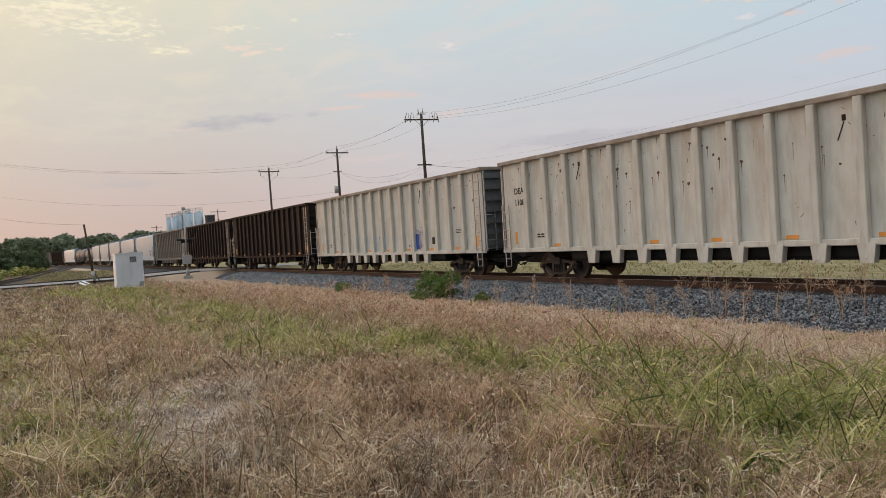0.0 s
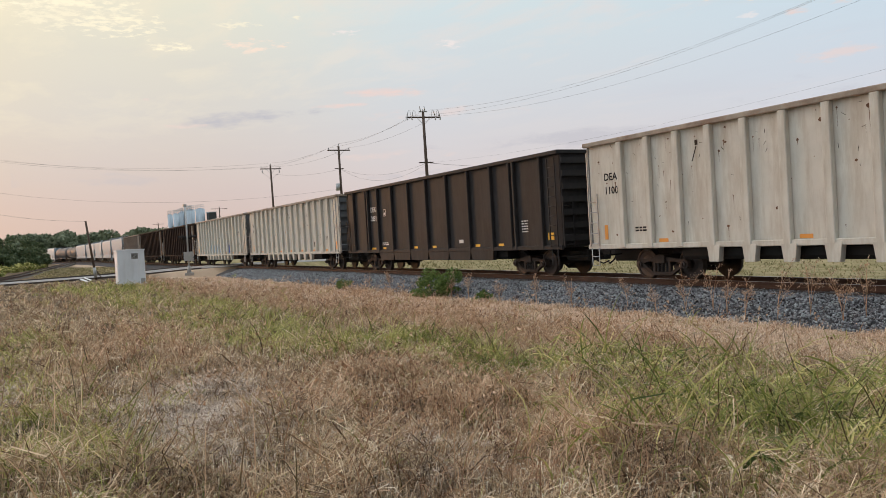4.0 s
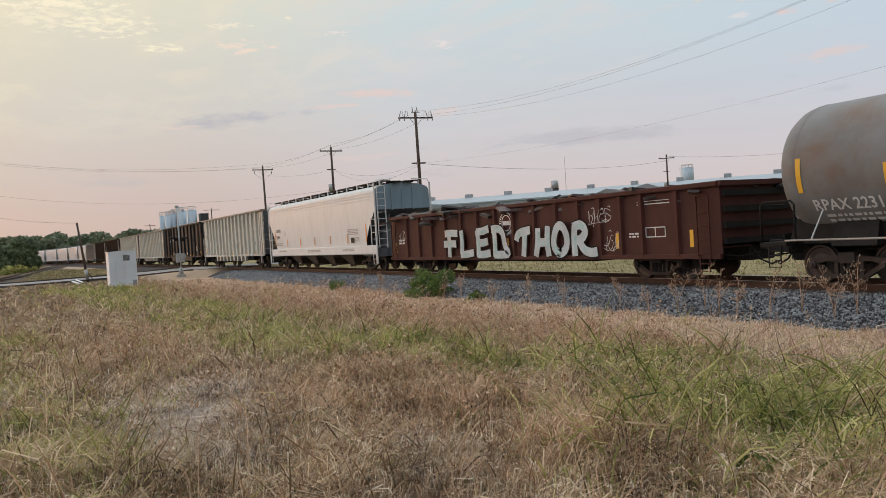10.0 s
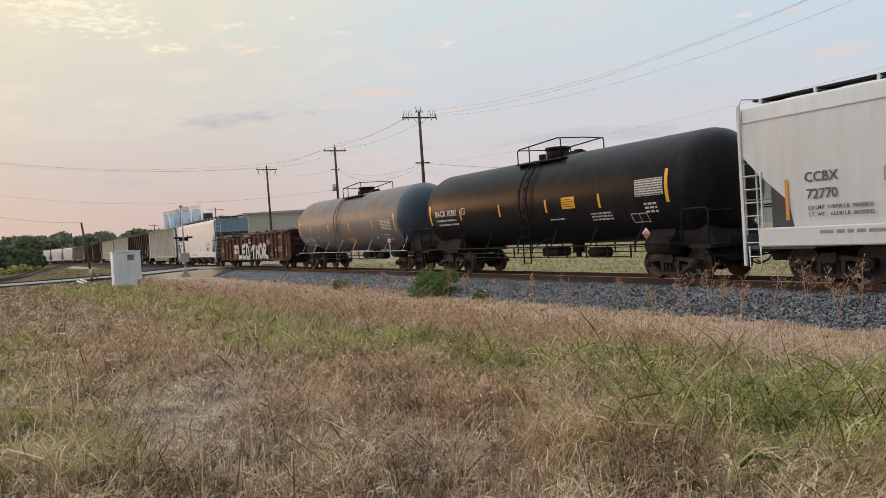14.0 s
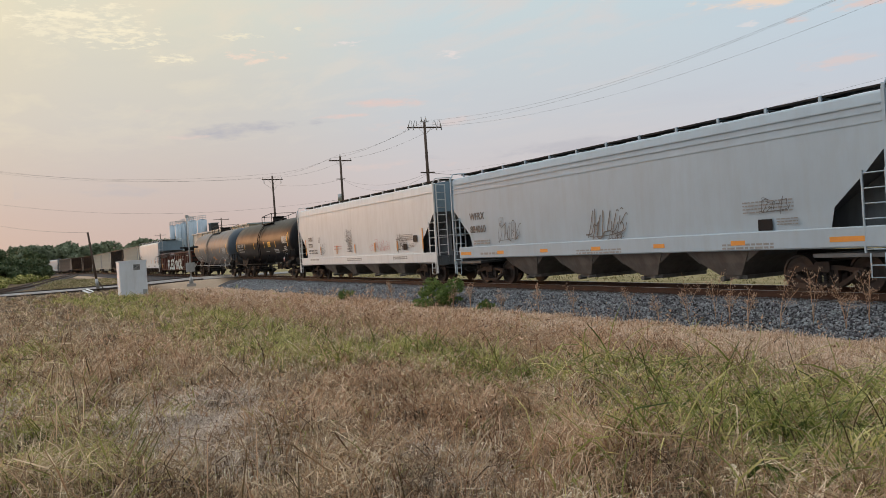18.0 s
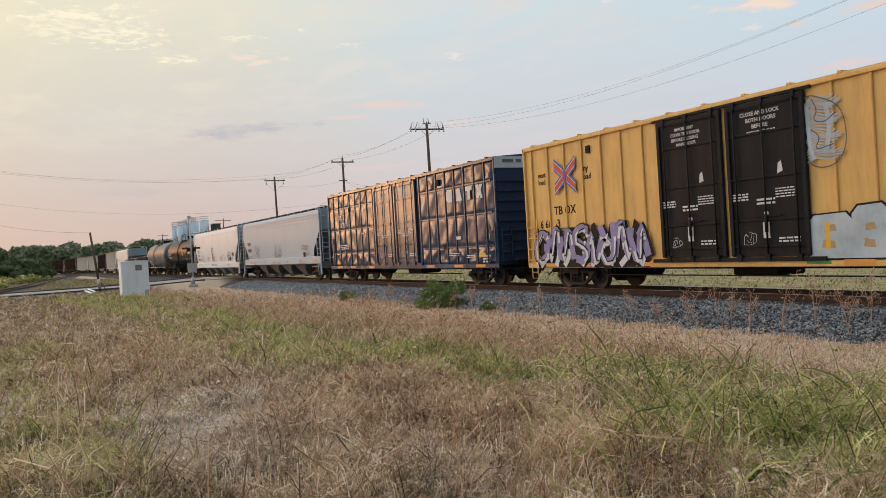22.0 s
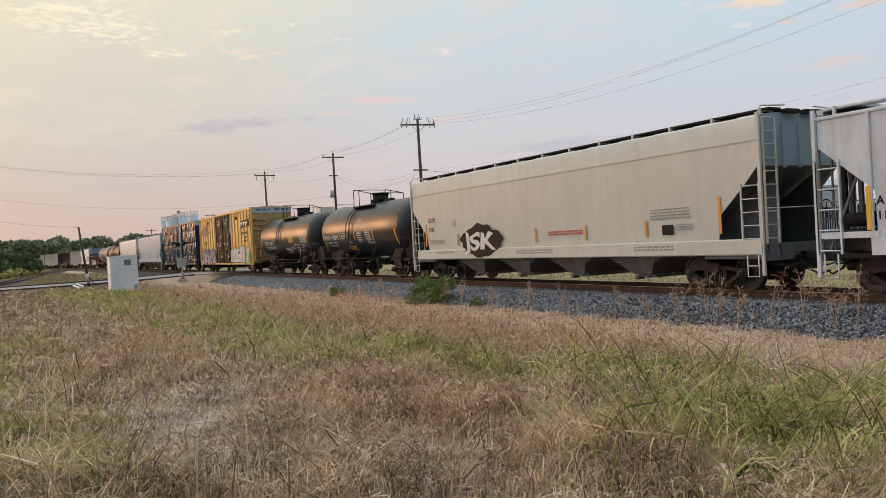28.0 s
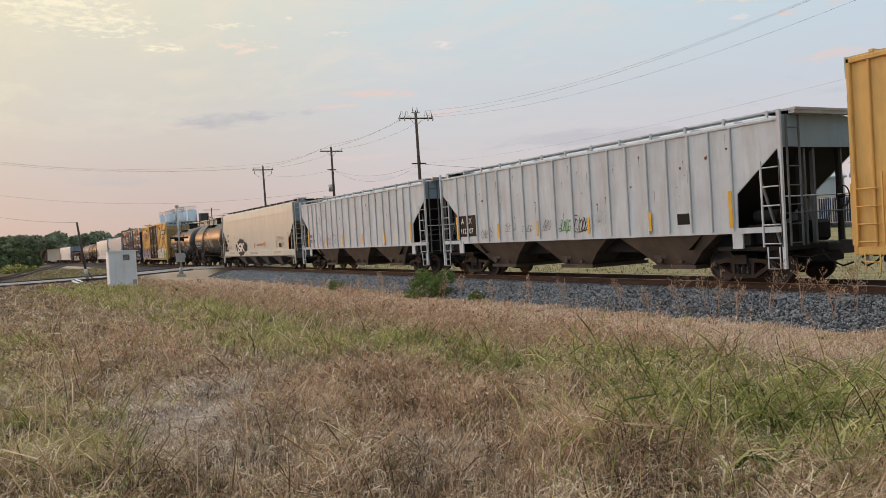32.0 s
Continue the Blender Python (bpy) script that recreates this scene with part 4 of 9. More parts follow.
def round_hopper(c_left, L, mat, label, marks=(), end_mat="hop_end", sill=(0.92, 1.38), bands=(3.70, 3.86, 4.0), seed=0, bays=4, slim=False, curved=True, sill_marks=False):
    """Covered hopper with smooth rounded sides, sloped ends and outlets below."""
    rng = random.Random(seed)
    car = thing("covered_hopper", label, "hopper car", "cars of the freight train")
    c = c_left - L / 2
    h = L / 2
    eave, ridge = (4.10, 4.47) if curved else (4.34, 4.50)
    key = "%s|%.1f" % (mat, L)
    cut = 1.35                               # how far the sloped ends reach in along the sill
    stations = [(-h + 0.12, 3.15), (-h + 0.55, 2.70)] + ([(-h + 0.95, 2.3), (-h + cut, 1.75)] if curved else [(-h + cut, 2.0)]) + [(-h + cut + 0.12, sill[1])]
    stations += [(-x, z) for x, z in stations[::-1]]

    def body(g):
        rings = []
        for x, zl in stations:
            half = hopper_profile(zl, 1.56, eave, ridge)
            rings.append([(x, -y, z) for y, z in half] + [(x, y, z) for y, z in half[-2::-1]])
        g.loft(rings, smooth=True, cap=False, closed=False)
    part("body", shared("body|round|" + key, body, M[mat]), None, car)

    def ends(g):
        half = hopper_profile(3.15, 1.55, eave, ridge)
        ring = [(h - 0.12, -y, z) for y, z in half] + [(h - 0.12, y, z) for y, z in half[-2::-1]]
        g.add(ring, [tuple(range(len(ring)))[::-1]])
        for k in (-0.6, 0.0, 0.6):
            g.box(h - 0.13, h - 0.06, k - 0.03, k + 0.03, 3.1, 4.2)

    def slope(g):
        x0, x1 = h - 0.12, h - 3.4
        g.add([(x0, -1.54, 3.15), (x0, 1.54, 3.15), (x1, 1.5, 0.95), (x1, -1.5, 0.95)], [(0, 1, 2, 3)])
        for y in (-0.7, 0.7):
            g.add([(h - 0.2, y, 3.0), (h - 0.2, y, 1.1), (x1, y, 1.0)], [(0, 1, 2), (2, 1, 0)])
    for turn in (0, 180):
        part("end_sheet", shared("end_sheet|%s|%.1f" % (end_mat, L), ends, M[end_mat]), None, car, "blue-grey sloped end", at=pose(0, 0, 0, 0, 0, turn))
        part("slope_sheet", shared("slope_sheet|%.1f" % L, slope, M["end_grey"]), None, car, "grimy dark sloped floor sheet", at=pose(0, 0, 0, 0, 0, turn))
    for s in (-1, 1):
        part("side_sill", shared("side_sill|r|%s|%d" % (key, s), lambda g: g.box(-h + 0.5, h - 0.05, min(s * 1.50, s * 1.60), max(s * 1.50, s * 1.60), sill[0], sill[1], 0.03), M[mat]), None, car)
        if bands:
            for z in bands:
                part("seam", shared("seam|%s|%d" % (key, s), lambda g: g.box(-h + 0.12, h - 0.12, min(s * 1.53, s * 1.562), max(s * 1.53, s * 1.562), 0, 0.035), M[mat]), None, car, at=pose(0, 0, z))
        if not slim:
            def grating(g):
                g.box(-h + 0.1, h - 0.1, min(s * 0.62, s * 1.08), max(s * 0.62, s * 1.08), 4.555, 4.60)
                for i in range(13):
                    x = -h + 0.3 + i * (L - 0.6) / 12
                    g.box(x - 0.35, x + 0.35, min(s * 0.1, s * 0.6), max(s * 0.1, s * 0.6), 4.46, 4.56)
            part("running_board", shared("running_board|%.1f|%d" % (L, s), grating, M["steel_dark"]), None, car, "dark grated roof walkway")
            for i in range(13):
                x = -h + 0.35 + i * (L - 0.7) / 12
                part("bracket", shared("bracket|%s|%d" % (mat, s), lambda g: (g.box(-0.035, 0.035, min(s * 1.06, s * 1.12), max(s * 1.06, s * 1.12), 4.25, 4.61), g.box(-0.03, 0.03, min(s * 0.6, s * 1.1), max(s * 0.6, s * 1.1), 4.53, 4.556)), M[mat]), None, car, at=pose(x, 0, 0))
    for sx in (-1, 1):
        part("end_platform", Geo().box(sx * (h - 2.0), sx * (h - 0.02), -1.5, 1.5, 0.86, 0.95).box(sx * (h - 0.14), sx * h, -1.56, 1.56, 0.80, 1.22), M["end_grey"], car)
        for y in (-1.57, 1.57):
            g = Geo().box(sx * (h - 0.09), sx * (h - 0.01), y - 0.03, y + 0.03, 0.45, 4.45)
            g.path([(sx * (h - 0.05), y, 4.4), (sx * (h - 0.05), y * 0.92, 4.62), (sx * (h - 0.05), y * 0.35, 4.66)], 0.022, 5)
            part("corner_post", g, M[mat], car)
        g = ladder(Geo(), sx * (h - 0.36), -1.585, 0.95, 2.75, w=0.55)
        ladder(g, sx * (h - 0.02), -1.22, 0.95, 4.35, w=0.44, along_x=False)
        stirrup(g, sx * (h - 0.36), -1.58, 0.42, 0.95)
        g.rod((sx * (h - 0.03), -1.5, 2.1), (sx * (h - 0.03), 1.5, 2.1), 0.016, 5)
        part("ladder", g, M[mat], car)
    brake_wheel(car, h + 0.05, 0.75, 2.0)

    def outlets(g, w):
        zt = sill[0] + 0.12
        g.loft([[(-w, -1.38, zt), (w, -1.38, zt), (w, 1.38, zt), (-w, 1.38, zt)], [(-w * 0.62, -1.2, 0.74), (w * 0.42, -1.2, 0.74), (w * 0.42, 1.2, 0.74), (-w * 0.62, 1.2, 0.74)], [(-0.42, -1.0, 0.40), (0.30, -1.0, 0.40), (0.30, 1.0, 0.40), (-0.42, 1.0, 0.40)]], smooth=False)
        for x in (-w * 0.62, w * 0.42):
            g.bar((x, -1.21, 0.74), (x * 1.55, -1.39, zt), 0.03)
        g.box(-0.40, 0.40, -0.9, 0.9, 0.30, 0.40)
        g.rod((0.2, -1.05, 0.34), (0.2, 1.05, 0.34), 0.05, 6)
        g.rod((-0.36, -1.0, 0.30), (-0.36, -0.7, 0.30), 0.07, 8)
    span = (L - 6.6) / bays
    for i in range(bays):
        part("outlet", shared("outlet|%.1f|%d|%d" % (L, bays, seed == 8), lambda g: outlets(g, span * 0.47), M["hop_bottom" if seed == 8 else "outlet_grey"]), None, car, "grimy steel outlet", at=pose(-(L - 6.6) / 2 + span * (i + 0.5), 0, 0))
    running_gear(car, h, h - 2.05, c, stub=3.4)
    xs = [-h + 1.30 + i * (L - 2.7) / 6 for i in range(7)]
    if sill_marks:
        pieces("reflector", [(x, x + (0.85 if i in (0, 6) else 0.45), -1.606, -1.598, sill[0] + 0.14, sill[0] + 0.26) for i, x in enumerate([-h + 0.62 + i * (L - 2.1) / 6 for i in range(7)])], M["orange"], car)
    else:
        pieces("reflector", [(x, x + 0.09, -1.575, -1.562, sill[1] + 0.16, sill[1] + (1.12 if i in (0, 6) else 0.62)) for i, x in enumerate(xs)], M["orange"], car)
    for z0, z1, a0, a1 in ((2.28, 2.30, -5.9, -5.6), (2.56, 2.58, -5.9, -5.6), (2.28, 2.58, -5.9, -5.88), (2.28, 2.58, -5.62, -5.6), (2.38, 2.47, -5.78, -5.72)):
        part("printed_frame", Geo().box(a0, a1, -1.572, -1.567, z0, z1), M["letter_grey"], car)
    g = Geo()
    if len(marks) < 3:
        bars(g, -h + 1.7, -1.571, 1.72, 1.2, 2, 0.06, rng)
    bars(g, h - 3.9, -1.571, 2.25, 1.5, 4, 0.035, rng, 2.4)
    bars(g, h - 2.9, -1.571, 1.80, 0.6, 3, 0.03, rng, 2.2)
    bars(g, -h + 2.2, -1.605, 1.20, 1.6, 1, 0.08, rng)
    bars(g, -1.2, -1.605, 1.20, 2.2, 2, 0.05, rng)
    bars(g, h - 4.6, -1.605, 1.20, 1.6, 2, 0.05, rng)
    stuff_part("small_print", g, M["letter_grey"], car)
    g = Geo().box(h - 3.45, h - 3.02, -1.571, -1.567, 1.55, 1.83)
    part("data_panel", g, M["letter_black"], car)
    for words, x, z, size in marks:
        lettering(words, x, -1.572, z, size, M["plate"], car)
    return finish(car, c)


def ribbed_hopper(c_left, label, marks=(), seed=0, panel=False):
    """Flat-sided covered hopper with outside posts, sloped black ends and three large chutes."""
    rng = random.Random(seed)
    L = 16.9
    h = L / 2
    car = thing("covered_hopper", label, "hopper car", "cars of the freight train")
    c = c_left - h
    top, bot = 4.0, 1.40
    outline = [(-h + 1.45, bot), (h - 1.45, bot), (h - 1.42, 2.3), (h - 0.12, 3.35), (h - 0.12, top), (-h + 0.12, top), (-h + 0.12, 3.35), (-h + 1.42, 2.3)]
    for s in (-1, 1):
        part("side_sheet", shared("side_sheet|rib|%d" % s, lambda g: g.side(outline, min(s * 1.50, s * 1.53), max(s * 1.50, s * 1.53)), M["hop_grey"]), None, car)
        for x in [q * v - 0.1 for v in (0.475, 1.40, 2.295, 3.105, 3.955, 4.745, 5.57, 6.28, 6.995) for q in (-1, 1)]:
            part("post", shared("post|rib|%d" % s, lambda g: g.box(-0.035, 0.035, min(s * 1.53, s * 1.585), max(s * 1.53, s * 1.585), bot - 0.03, top - 0.02, 0.012), M["hop_grey"]), None, car, at=pose(x, 0, 0))
        part("roof_rail", shared("roof_rail|rib|%d" % s, lambda g: (g.box(-h + 0.1, h - 0.1, min(s * 1.48, s * 1.57), max(s * 1.48, s * 1.57), top - 0.03, top + 0.05, 0.015), g.box(-h + 0.2, h - 0.2, min(s * 0.95, s * 1.4), max(s * 0.95, s * 1.4), 4.20, 4.24)), M["hop_grey"]), None, car)
        part("side_sill", shared("side_sill|rib|%d" % s, lambda g: g.box(-h + 0.3, h - 0.3, min(s * 1.46, s * 1.53), max(s * 1.46, s * 1.53), bot - 0.10, bot + 0.02), M["hop_grey"]), None, car)
        for i in range(13):
            x = -h + 0.5 + i * (L - 1.0) / 12
            part("bracket", shared("bracket|rib|%d" % s, lambda g: g.box(-0.03, 0.03, min(s * 1.40, s * 1.46), max(s * 1.40, s * 1.46), top, 4.25), M["hop_grey"]), None, car, at=pose(x, 0, 0))
    part("roof", shared("roof|rib", lambda g: g.loft([[(x, -1.5, top), (x, -0.8, top + 0.16), (x, 0.8, top + 0.16), (x, 1.5, top)] for x in (-h + 0.12, h - 0.12)], smooth=False), M["hop_grey"]), None, car)
    for i in range(10):
        part("roof_hatch", shared("roof_hatch|rib", lambda g: g.box(0, 1.2, -0.4, 0.4, top + 0.15, top + 0.30, 0.05), M["hop_grey"]), None, car, at=pose(-h + 0.9 + i * 1.55, 0, 0))

    def slope(g):
        x0, x1 = h - 0.12, h - 3.2
        g.add([(x0, -1.5, 3.35), (x0, 1.5, 3.35), (x1, 1.48, 0.9), (x1, -1.48, 0.9)], [(0, 1, 2, 3)])
        for y in (-0.75, 0.75):
            g.box(h - 0.25, h - 0.15, y - 0.05, y + 0.05, 0.95, 3.35)
    for turn in (0, 180):
        part("slope_sheet", shared("slope_sheet|rib", slope, M["steel_dark"]), None, car, "black sloped floor sheet", at=pose(0, 0, 0, 0, 0, turn))
        part("end_sheet", shared("end_sheet|rib", lambda g: g.box(h - 0.14, h - 0.10, -1.5, 1.5, 3.33, top + 0.1), M["hop_end"]), None, car, at=pose(0, 0, 0, 0, 0, turn))
    for sx in (-1, 1):
        part("end_platform", Geo().box(sx * (h - 2.2), sx * (h - 0.02), -1.45, 1.45, 0.86, 0.96).box(sx * (h - 1.45), sx * (h - 0.05), -1.56, -1.50, 1.32, 1.42).box(sx * (h - 1.5), sx * (h - 1.1), -1.5, 1.5, 1.0, 1.4), M["steel_dark"], car)
        g = Geo()
        for y in (-1.57, 1.57):
            g.box(sx * (h - 0.10), sx * (h - 0.01), y - 0.035, y + 0.035, 0.42, 4.22)
        part("corner_post", g, M["hop_grey"], car)
        g = ladder(Geo(), sx * (h - 0.36), -1.585, 0.95, 3.05, w=0.55, r=0.018, step=0.46)
        part("end_ladder", ladder(Geo(), sx * (h - 0.02), -1.15, 0.95, 4.1, w=0.44, along_x=False, step=0.46), M["end_grey"], car)
        stirrup(g, sx * (h - 0.36), -1.58, 0.42, 0.95)
        g.rod((sx * (h - 0.03), -1.5, 2.15), (sx * (h - 0.03), 1.5, 2.15), 0.018, 5)
        part("ladder", g, M["hop_grey"], car)
    brake_wheel(car, h + 0.04, 0.55, 2.1)
    part("air_tank", Geo().box(h - 1.25, h - 0.6, 0.2, 0.9, 1.0, 1.55, 0.08), M["steel_dark"], car)
    part("brake_cylinder", Geo().rod((-h + 0.6, -0.5, 1.25), (-h + 1.5, -0.5, 1.25), 0.22, 10), M["steel_dark"], car)

    def chute(g):
        g.loft([[(-2.1, -1.47, 1.38), (2.0, -1.47, 1.38), (2.0, 1.47, 1.38), (-2.1, 1.47, 1.38)], [(-1.25, -1.28, 0.86), (1.15, -1.28, 0.86), (1.15, 1.28, 0.86), (-1.25, 1.28, 0.86)], [(-0.72, -1.12, 0.46), (0.66, -1.12, 0.46), (0.66, 1.12, 0.46), (-0.72, 1.12, 0.46)]], smooth=False)
        g.box(-0.85, 0.80, -1.2, 1.2, 0.36, 0.47)
        g.rod((-0.5, -1.28, 0.62), (-0.5, -1.12, 0.62), 0.10, 10).rod((0.3, -1.26, 0.58), (0.3, -1.12, 0.58), 0.06, 8)
        g.box(-0.75, -0.25, -1.24, -1.14, 0.66, 0.78)
    for x in (-4.4, 0.0, 4.4):
        part("chute", shared("chute|rib", chute, M["hop_bottom"]), None, car, "brown grimy steel chute", at=pose(x, 0, 0))
    part("hopper_bottom", shared("hopper_bottom|rib", lambda g: g.box(-6.4, 6.4, -1.0, 1.0, 0.84, 1.36), M["steel_dark"]), None, car, "black underside between the chutes")
    for sx in (-1, 1):
        g = Geo().box(sx * (h - 1.5), sx * (h - 0.02), -1.57, -1.52, 1.30, 1.44).box(sx * (h - 1.62), sx * (h - 1.3), -1.55, -1.50, 0.92, 1.40)
        part("end_sill", g, M["hop_grey"], car)
        g = Geo()
        for y in (-0.55, -0.2, 0.85):
            g.box(sx * (h - 0.28), sx * (h - 0.18), y - 0.04, y + 0.04, 0.95, 3.4)
        g.rod((sx * (h - 0.12), -1.5, 1.75), (sx * (h - 0.12), 1.5, 1.75), 0.018, 5)
        g.bar((sx * (h - 0.25), -1.45, 1.0), (sx * (h - 0.9), -1.3, 2.7), 0.05)
        part("end_post", g, M["end_grey"], car)
        g = Geo().box(sx * (h - 1.35), sx * (h - 0.5), -1.3, -0.5, 0.98, 1.5, 0.05).rod((sx * (h - 1.2), -1.1, 1.7), (sx * (h - 0.5), -1.1, 1.7), 0.16, 10)
        part("brake_gear", g, M["steel_dark"], car)
        g = Geo().box(sx * (h - 0.9), sx * (h + 0.12), -1.2, 1.2, 4.20, 4.26).box(sx * (h - 0.06), sx * (h + 0.1), -1.2, 1.2, 4.12, 4.2)
        part("end_walkway", g, M["galv"], car)
    running_gear(car, h, h - 1.75, c)
    pieces("reflector", [(x, x + 0.10, -1.60, -1.587, 1.47, 2.0) for x in (-4.15, -1.62, 1.15, 3.9)] + [(x, x + 0.11, -1.60, -1.587, 1.46, 2.4) for x in (-7.2, 6.80)], M["yellow"], car)
    stuff_part("rust_patch", rust_marks(Geo(), -6.8, 6.8, 1.5, 3.9, -1.533, rng, 46), M["rust"], car, "small rust blooms and drips")
    g = Geo().box(4.95, 5.45, -1.536, -1.532, 1.6, 1.9)
    part("data_panel", g, M["letter_white"] if not panel else M["letter_black"], car)
    if panel:
        part("number_patch", Geo().box(-7.1, -5.72, -1.536, -1.532, 1.58, 2.42), M["letter_black"], car, "black painted number patch")
    for words, x, z, size in marks:
        lettering(words, x, -1.54, z, size, M["letter_white" if panel else "letter_black"], car)
    if panel:
        for mat, words in (("plate", ((-5.4, -4.6, 1.5, 1.8), (-3.7, -3.0, 1.7, 1.95), (-2.6, -2.0, 1.65, 1.85), (-1.3, -0.9, 1.65, 1.98))), ("green", ((-0.4, 0.2, 1.6, 1.95),)), ("letter_black", ((0.4, 1.1, 1.55, 2.0),)), ("letter_white", ((1.3, 2.0, 1.6, 2.15),))):
            g = Geo()
            for a, b, z0, z1 in words:
                scribble(g, a, b, z0, z1, -1.537, rng, 0.018 if mat == "plate" else 0.032, 10)
            stuff_part("spray_tag", g, M[mat], car, "thin spray-paint tag")
    else:
        g = Geo()
        for x0 in (-5.4, -3.9):
            scribble(g, x0, x0 + rng.uniform(0.8, 1.3), 1.55, 2.2, -1.537, rng, 0.024, 9)
        stuff_part("spray_tag", g, M["lilac"], car, "thin spray-paint tag")
    return finish(car, c)


def stroke(g, pts, w, y):
    """A fat sprayed stroke with round bends through the points."""
    rows = []
    for i, (px, pz) in enumerate(pts):
        (ax, az), (bx, bz) = pts[max(0, i - 1)], pts[min(len(pts) - 1, i + 1)]
        d = math.hypot(bx - ax, bz - az) or 1
        nx, nz = -(bz - az) / d * w, (bx - ax) / d * w
        rows += [(px + nx, y, pz + nz), (px - nx, y, pz - nz)]
    g.add(rows, [(2 * i, 2 * i + 1, 2 * i + 3, 2 * i + 2) for i in range(len(pts) - 1)])


def scribble(g, x0, x1, z0, z1, y, rng, w=0.03, n=12):
    """A sprayed signature: crowded, slanting letter-like strokes that overlap, with a tail and a few dashes."""
    count = max(3, n // 2)
    wide, high, lean = (x1 - x0) / count, z1 - z0, rng.uniform(-0.1, 0.35)
    kinds = sorted(LETTERS)
    for k in range(count):
        fx, fz, size = rng.choice((-1, 1)), rng.choice((-1, 1)), rng.uniform(0.7, 1.15)
        for line in LETTERS[rng.choice(kinds)]:
            pts = []
            for px, pz in line:
                pz = 0.5 + fz * size * (pz - 0.5) + rng.uniform(-0.2, 0.2)
                pts.append((x0 + wide * (k + 0.5 + fx * 1.25 * (px - 0.5) + rng.uniform(-0.2, 0.2)) + lean * high * (pz - 0.5), z0 + high * pz))
            stroke(g, bend(pts), w * rng.uniform(0.3, 0.5), y - 0.0006 * k)
    a = rng.uniform(-0.1, 0.15) * high
    stroke(g, bend([(x0 - wide * 0.2, z0 + a), (x0 + wide, z0 - 0.5 * a), (x1, z0 + 0.12 * high), (x1 + wide * 0.3, z0 + 0.5 * high)]), w * 0.3, y)
    for _ in range(2):
        xa, za = rng.uniform(x0, x1), rng.uniform(z1 - 0.1 * high, z1 + 0.2 * high)
        stroke(g, [(xa, za), (xa + 0.06, za + 0.03), (xa + 0.12, za - 0.02)], w * 0.35, y)
    return g


def graffiti(words, x0, x1, z0, z1, y, fill, line, parent, label, wide_line=0.05, fat=0.012):
    """Fat sprayed letters with a dark outline."""
    for name, mat, off, dy in (("spray_outline", line, wide_line + fat, 0.0), ("spray_letters", fill, fat, -0.006)):
        cu = bpy.data.curves.new("spray", "FONT")
        cu.body, cu.size, cu.offset, cu.extrude, cu.resolution_u, cu.space_character = words, 1.0, off, 0.002, 6, 0.95
        tmp = bpy.data.objects.new("spray", cu)
        me = bpy.data.meshes.new_from_object(tmp)
        bpy.data.objects.remove(tmp)
        xs = [v.co.x for v in me.vertices]
        ys = [v.co.y for v in me.vertices]
        a, b, lo, hi = min(xs), max(xs), min(ys), max(ys)
        for v in me.vertices:
            u, w = (v.co.x - a) / (b - a), (v.co.y - lo) / (hi - lo)
            v.co = (x0 + (x1 - x0) * u + 0.06 * math.sin(9 * u + 3 * w), y + dy - v.co.z * 0.5, z0 + (z1 - z0) * (w * (0.93 + 0.07 * math.sin(17 * u)) + 0.03 * math.sin(12 * u)))
        me.materials.clear()
        me.materials.append(mat)
        part(name, me, None, parent, label)


LETTERS = {
    "F": [[(0.36, 0.0), (0.40, 0.5), (0.36, 0.95)], [(0.10, 0.90), (0.50, 0.93), (0.98, 0.90)], [(0.0, 0.50), (0.4, 0.52), (0.86, 0.50)]],
    "L": [[(0.22, 1.0), (0.26, 0.5), (0.20, 0.10)], [(0.12, 0.09), (0.5, 0.10), (0.98, 0.16)]],
    "E": [[(0.26, 0.0), (0.30, 0.5), (0.24, 0.96)], [(0.2, 0.90), (0.6, 0.92), (0.95, 1.0)], [(0.25, 0.52), (0.6, 0.50), (0.88, 0.56)], [(0.2, 0.09), (0.6, 0.08), (1.0, 0.14)]],
    "D": [[(0.26, 0.0), (0.28, 0.5), (0.26, 1.0)], [(0.1, 0.96), (0.52, 0.99), (0.74, 0.84), (0.80, 0.55), (0.86, 0.3), (1.08, 0.09), (0.60, 0.07), (0.2, 0.08)]],
    "T": [[(0.0, 0.58), (0.10, 0.84), (0.5, 0.92), (0.86, 0.95)], [(0.56, 0.94), (0.48, 0.5), (0.40, 0.0)]],
    "H": [[(0.30, 1.0), (0.28, 0.5), (0.12, 0.0)], [(0.86, 1.05), (0.78, 0.5), (0.86, 0.0)], [(0.26, 0.46), (0.5, 0.50), (0.82, 0.48)]],
    "O": [[(0.5, 0.08), (0.16, 0.24), (0.14, 0.6), (0.34, 1.02), (0.62, 1.06), (0.86, 0.7), (0.82, 0.26), (0.5, 0.08), (0.3, 0.12)]],
    "R": [[(0.22, 0.0), (0.20, 0.5), (0.26, 1.0)], [(0.16, 0.96), (0.60, 1.06), (0.82, 0.78), (0.56, 0.54), (0.26, 0.52)], [(0.46, 0.52), (0.66, 0.2), (1.0, 0.10), (1.3, 0.14)]],
}


def bend(pts):
    """The same line with rounded corners."""
    for _ in range(2):
        q = [pts[0]]
        for (ax, az), (bx, bz) in zip(pts, pts[1:]):
            q += [(ax * 0.75 + bx * 0.25, az * 0.75 + bz * 0.25), (ax * 0.25 + bx * 0.75, az * 0.25 + bz * 0.75)]
        pts = q + [pts[-1]]
    return pts


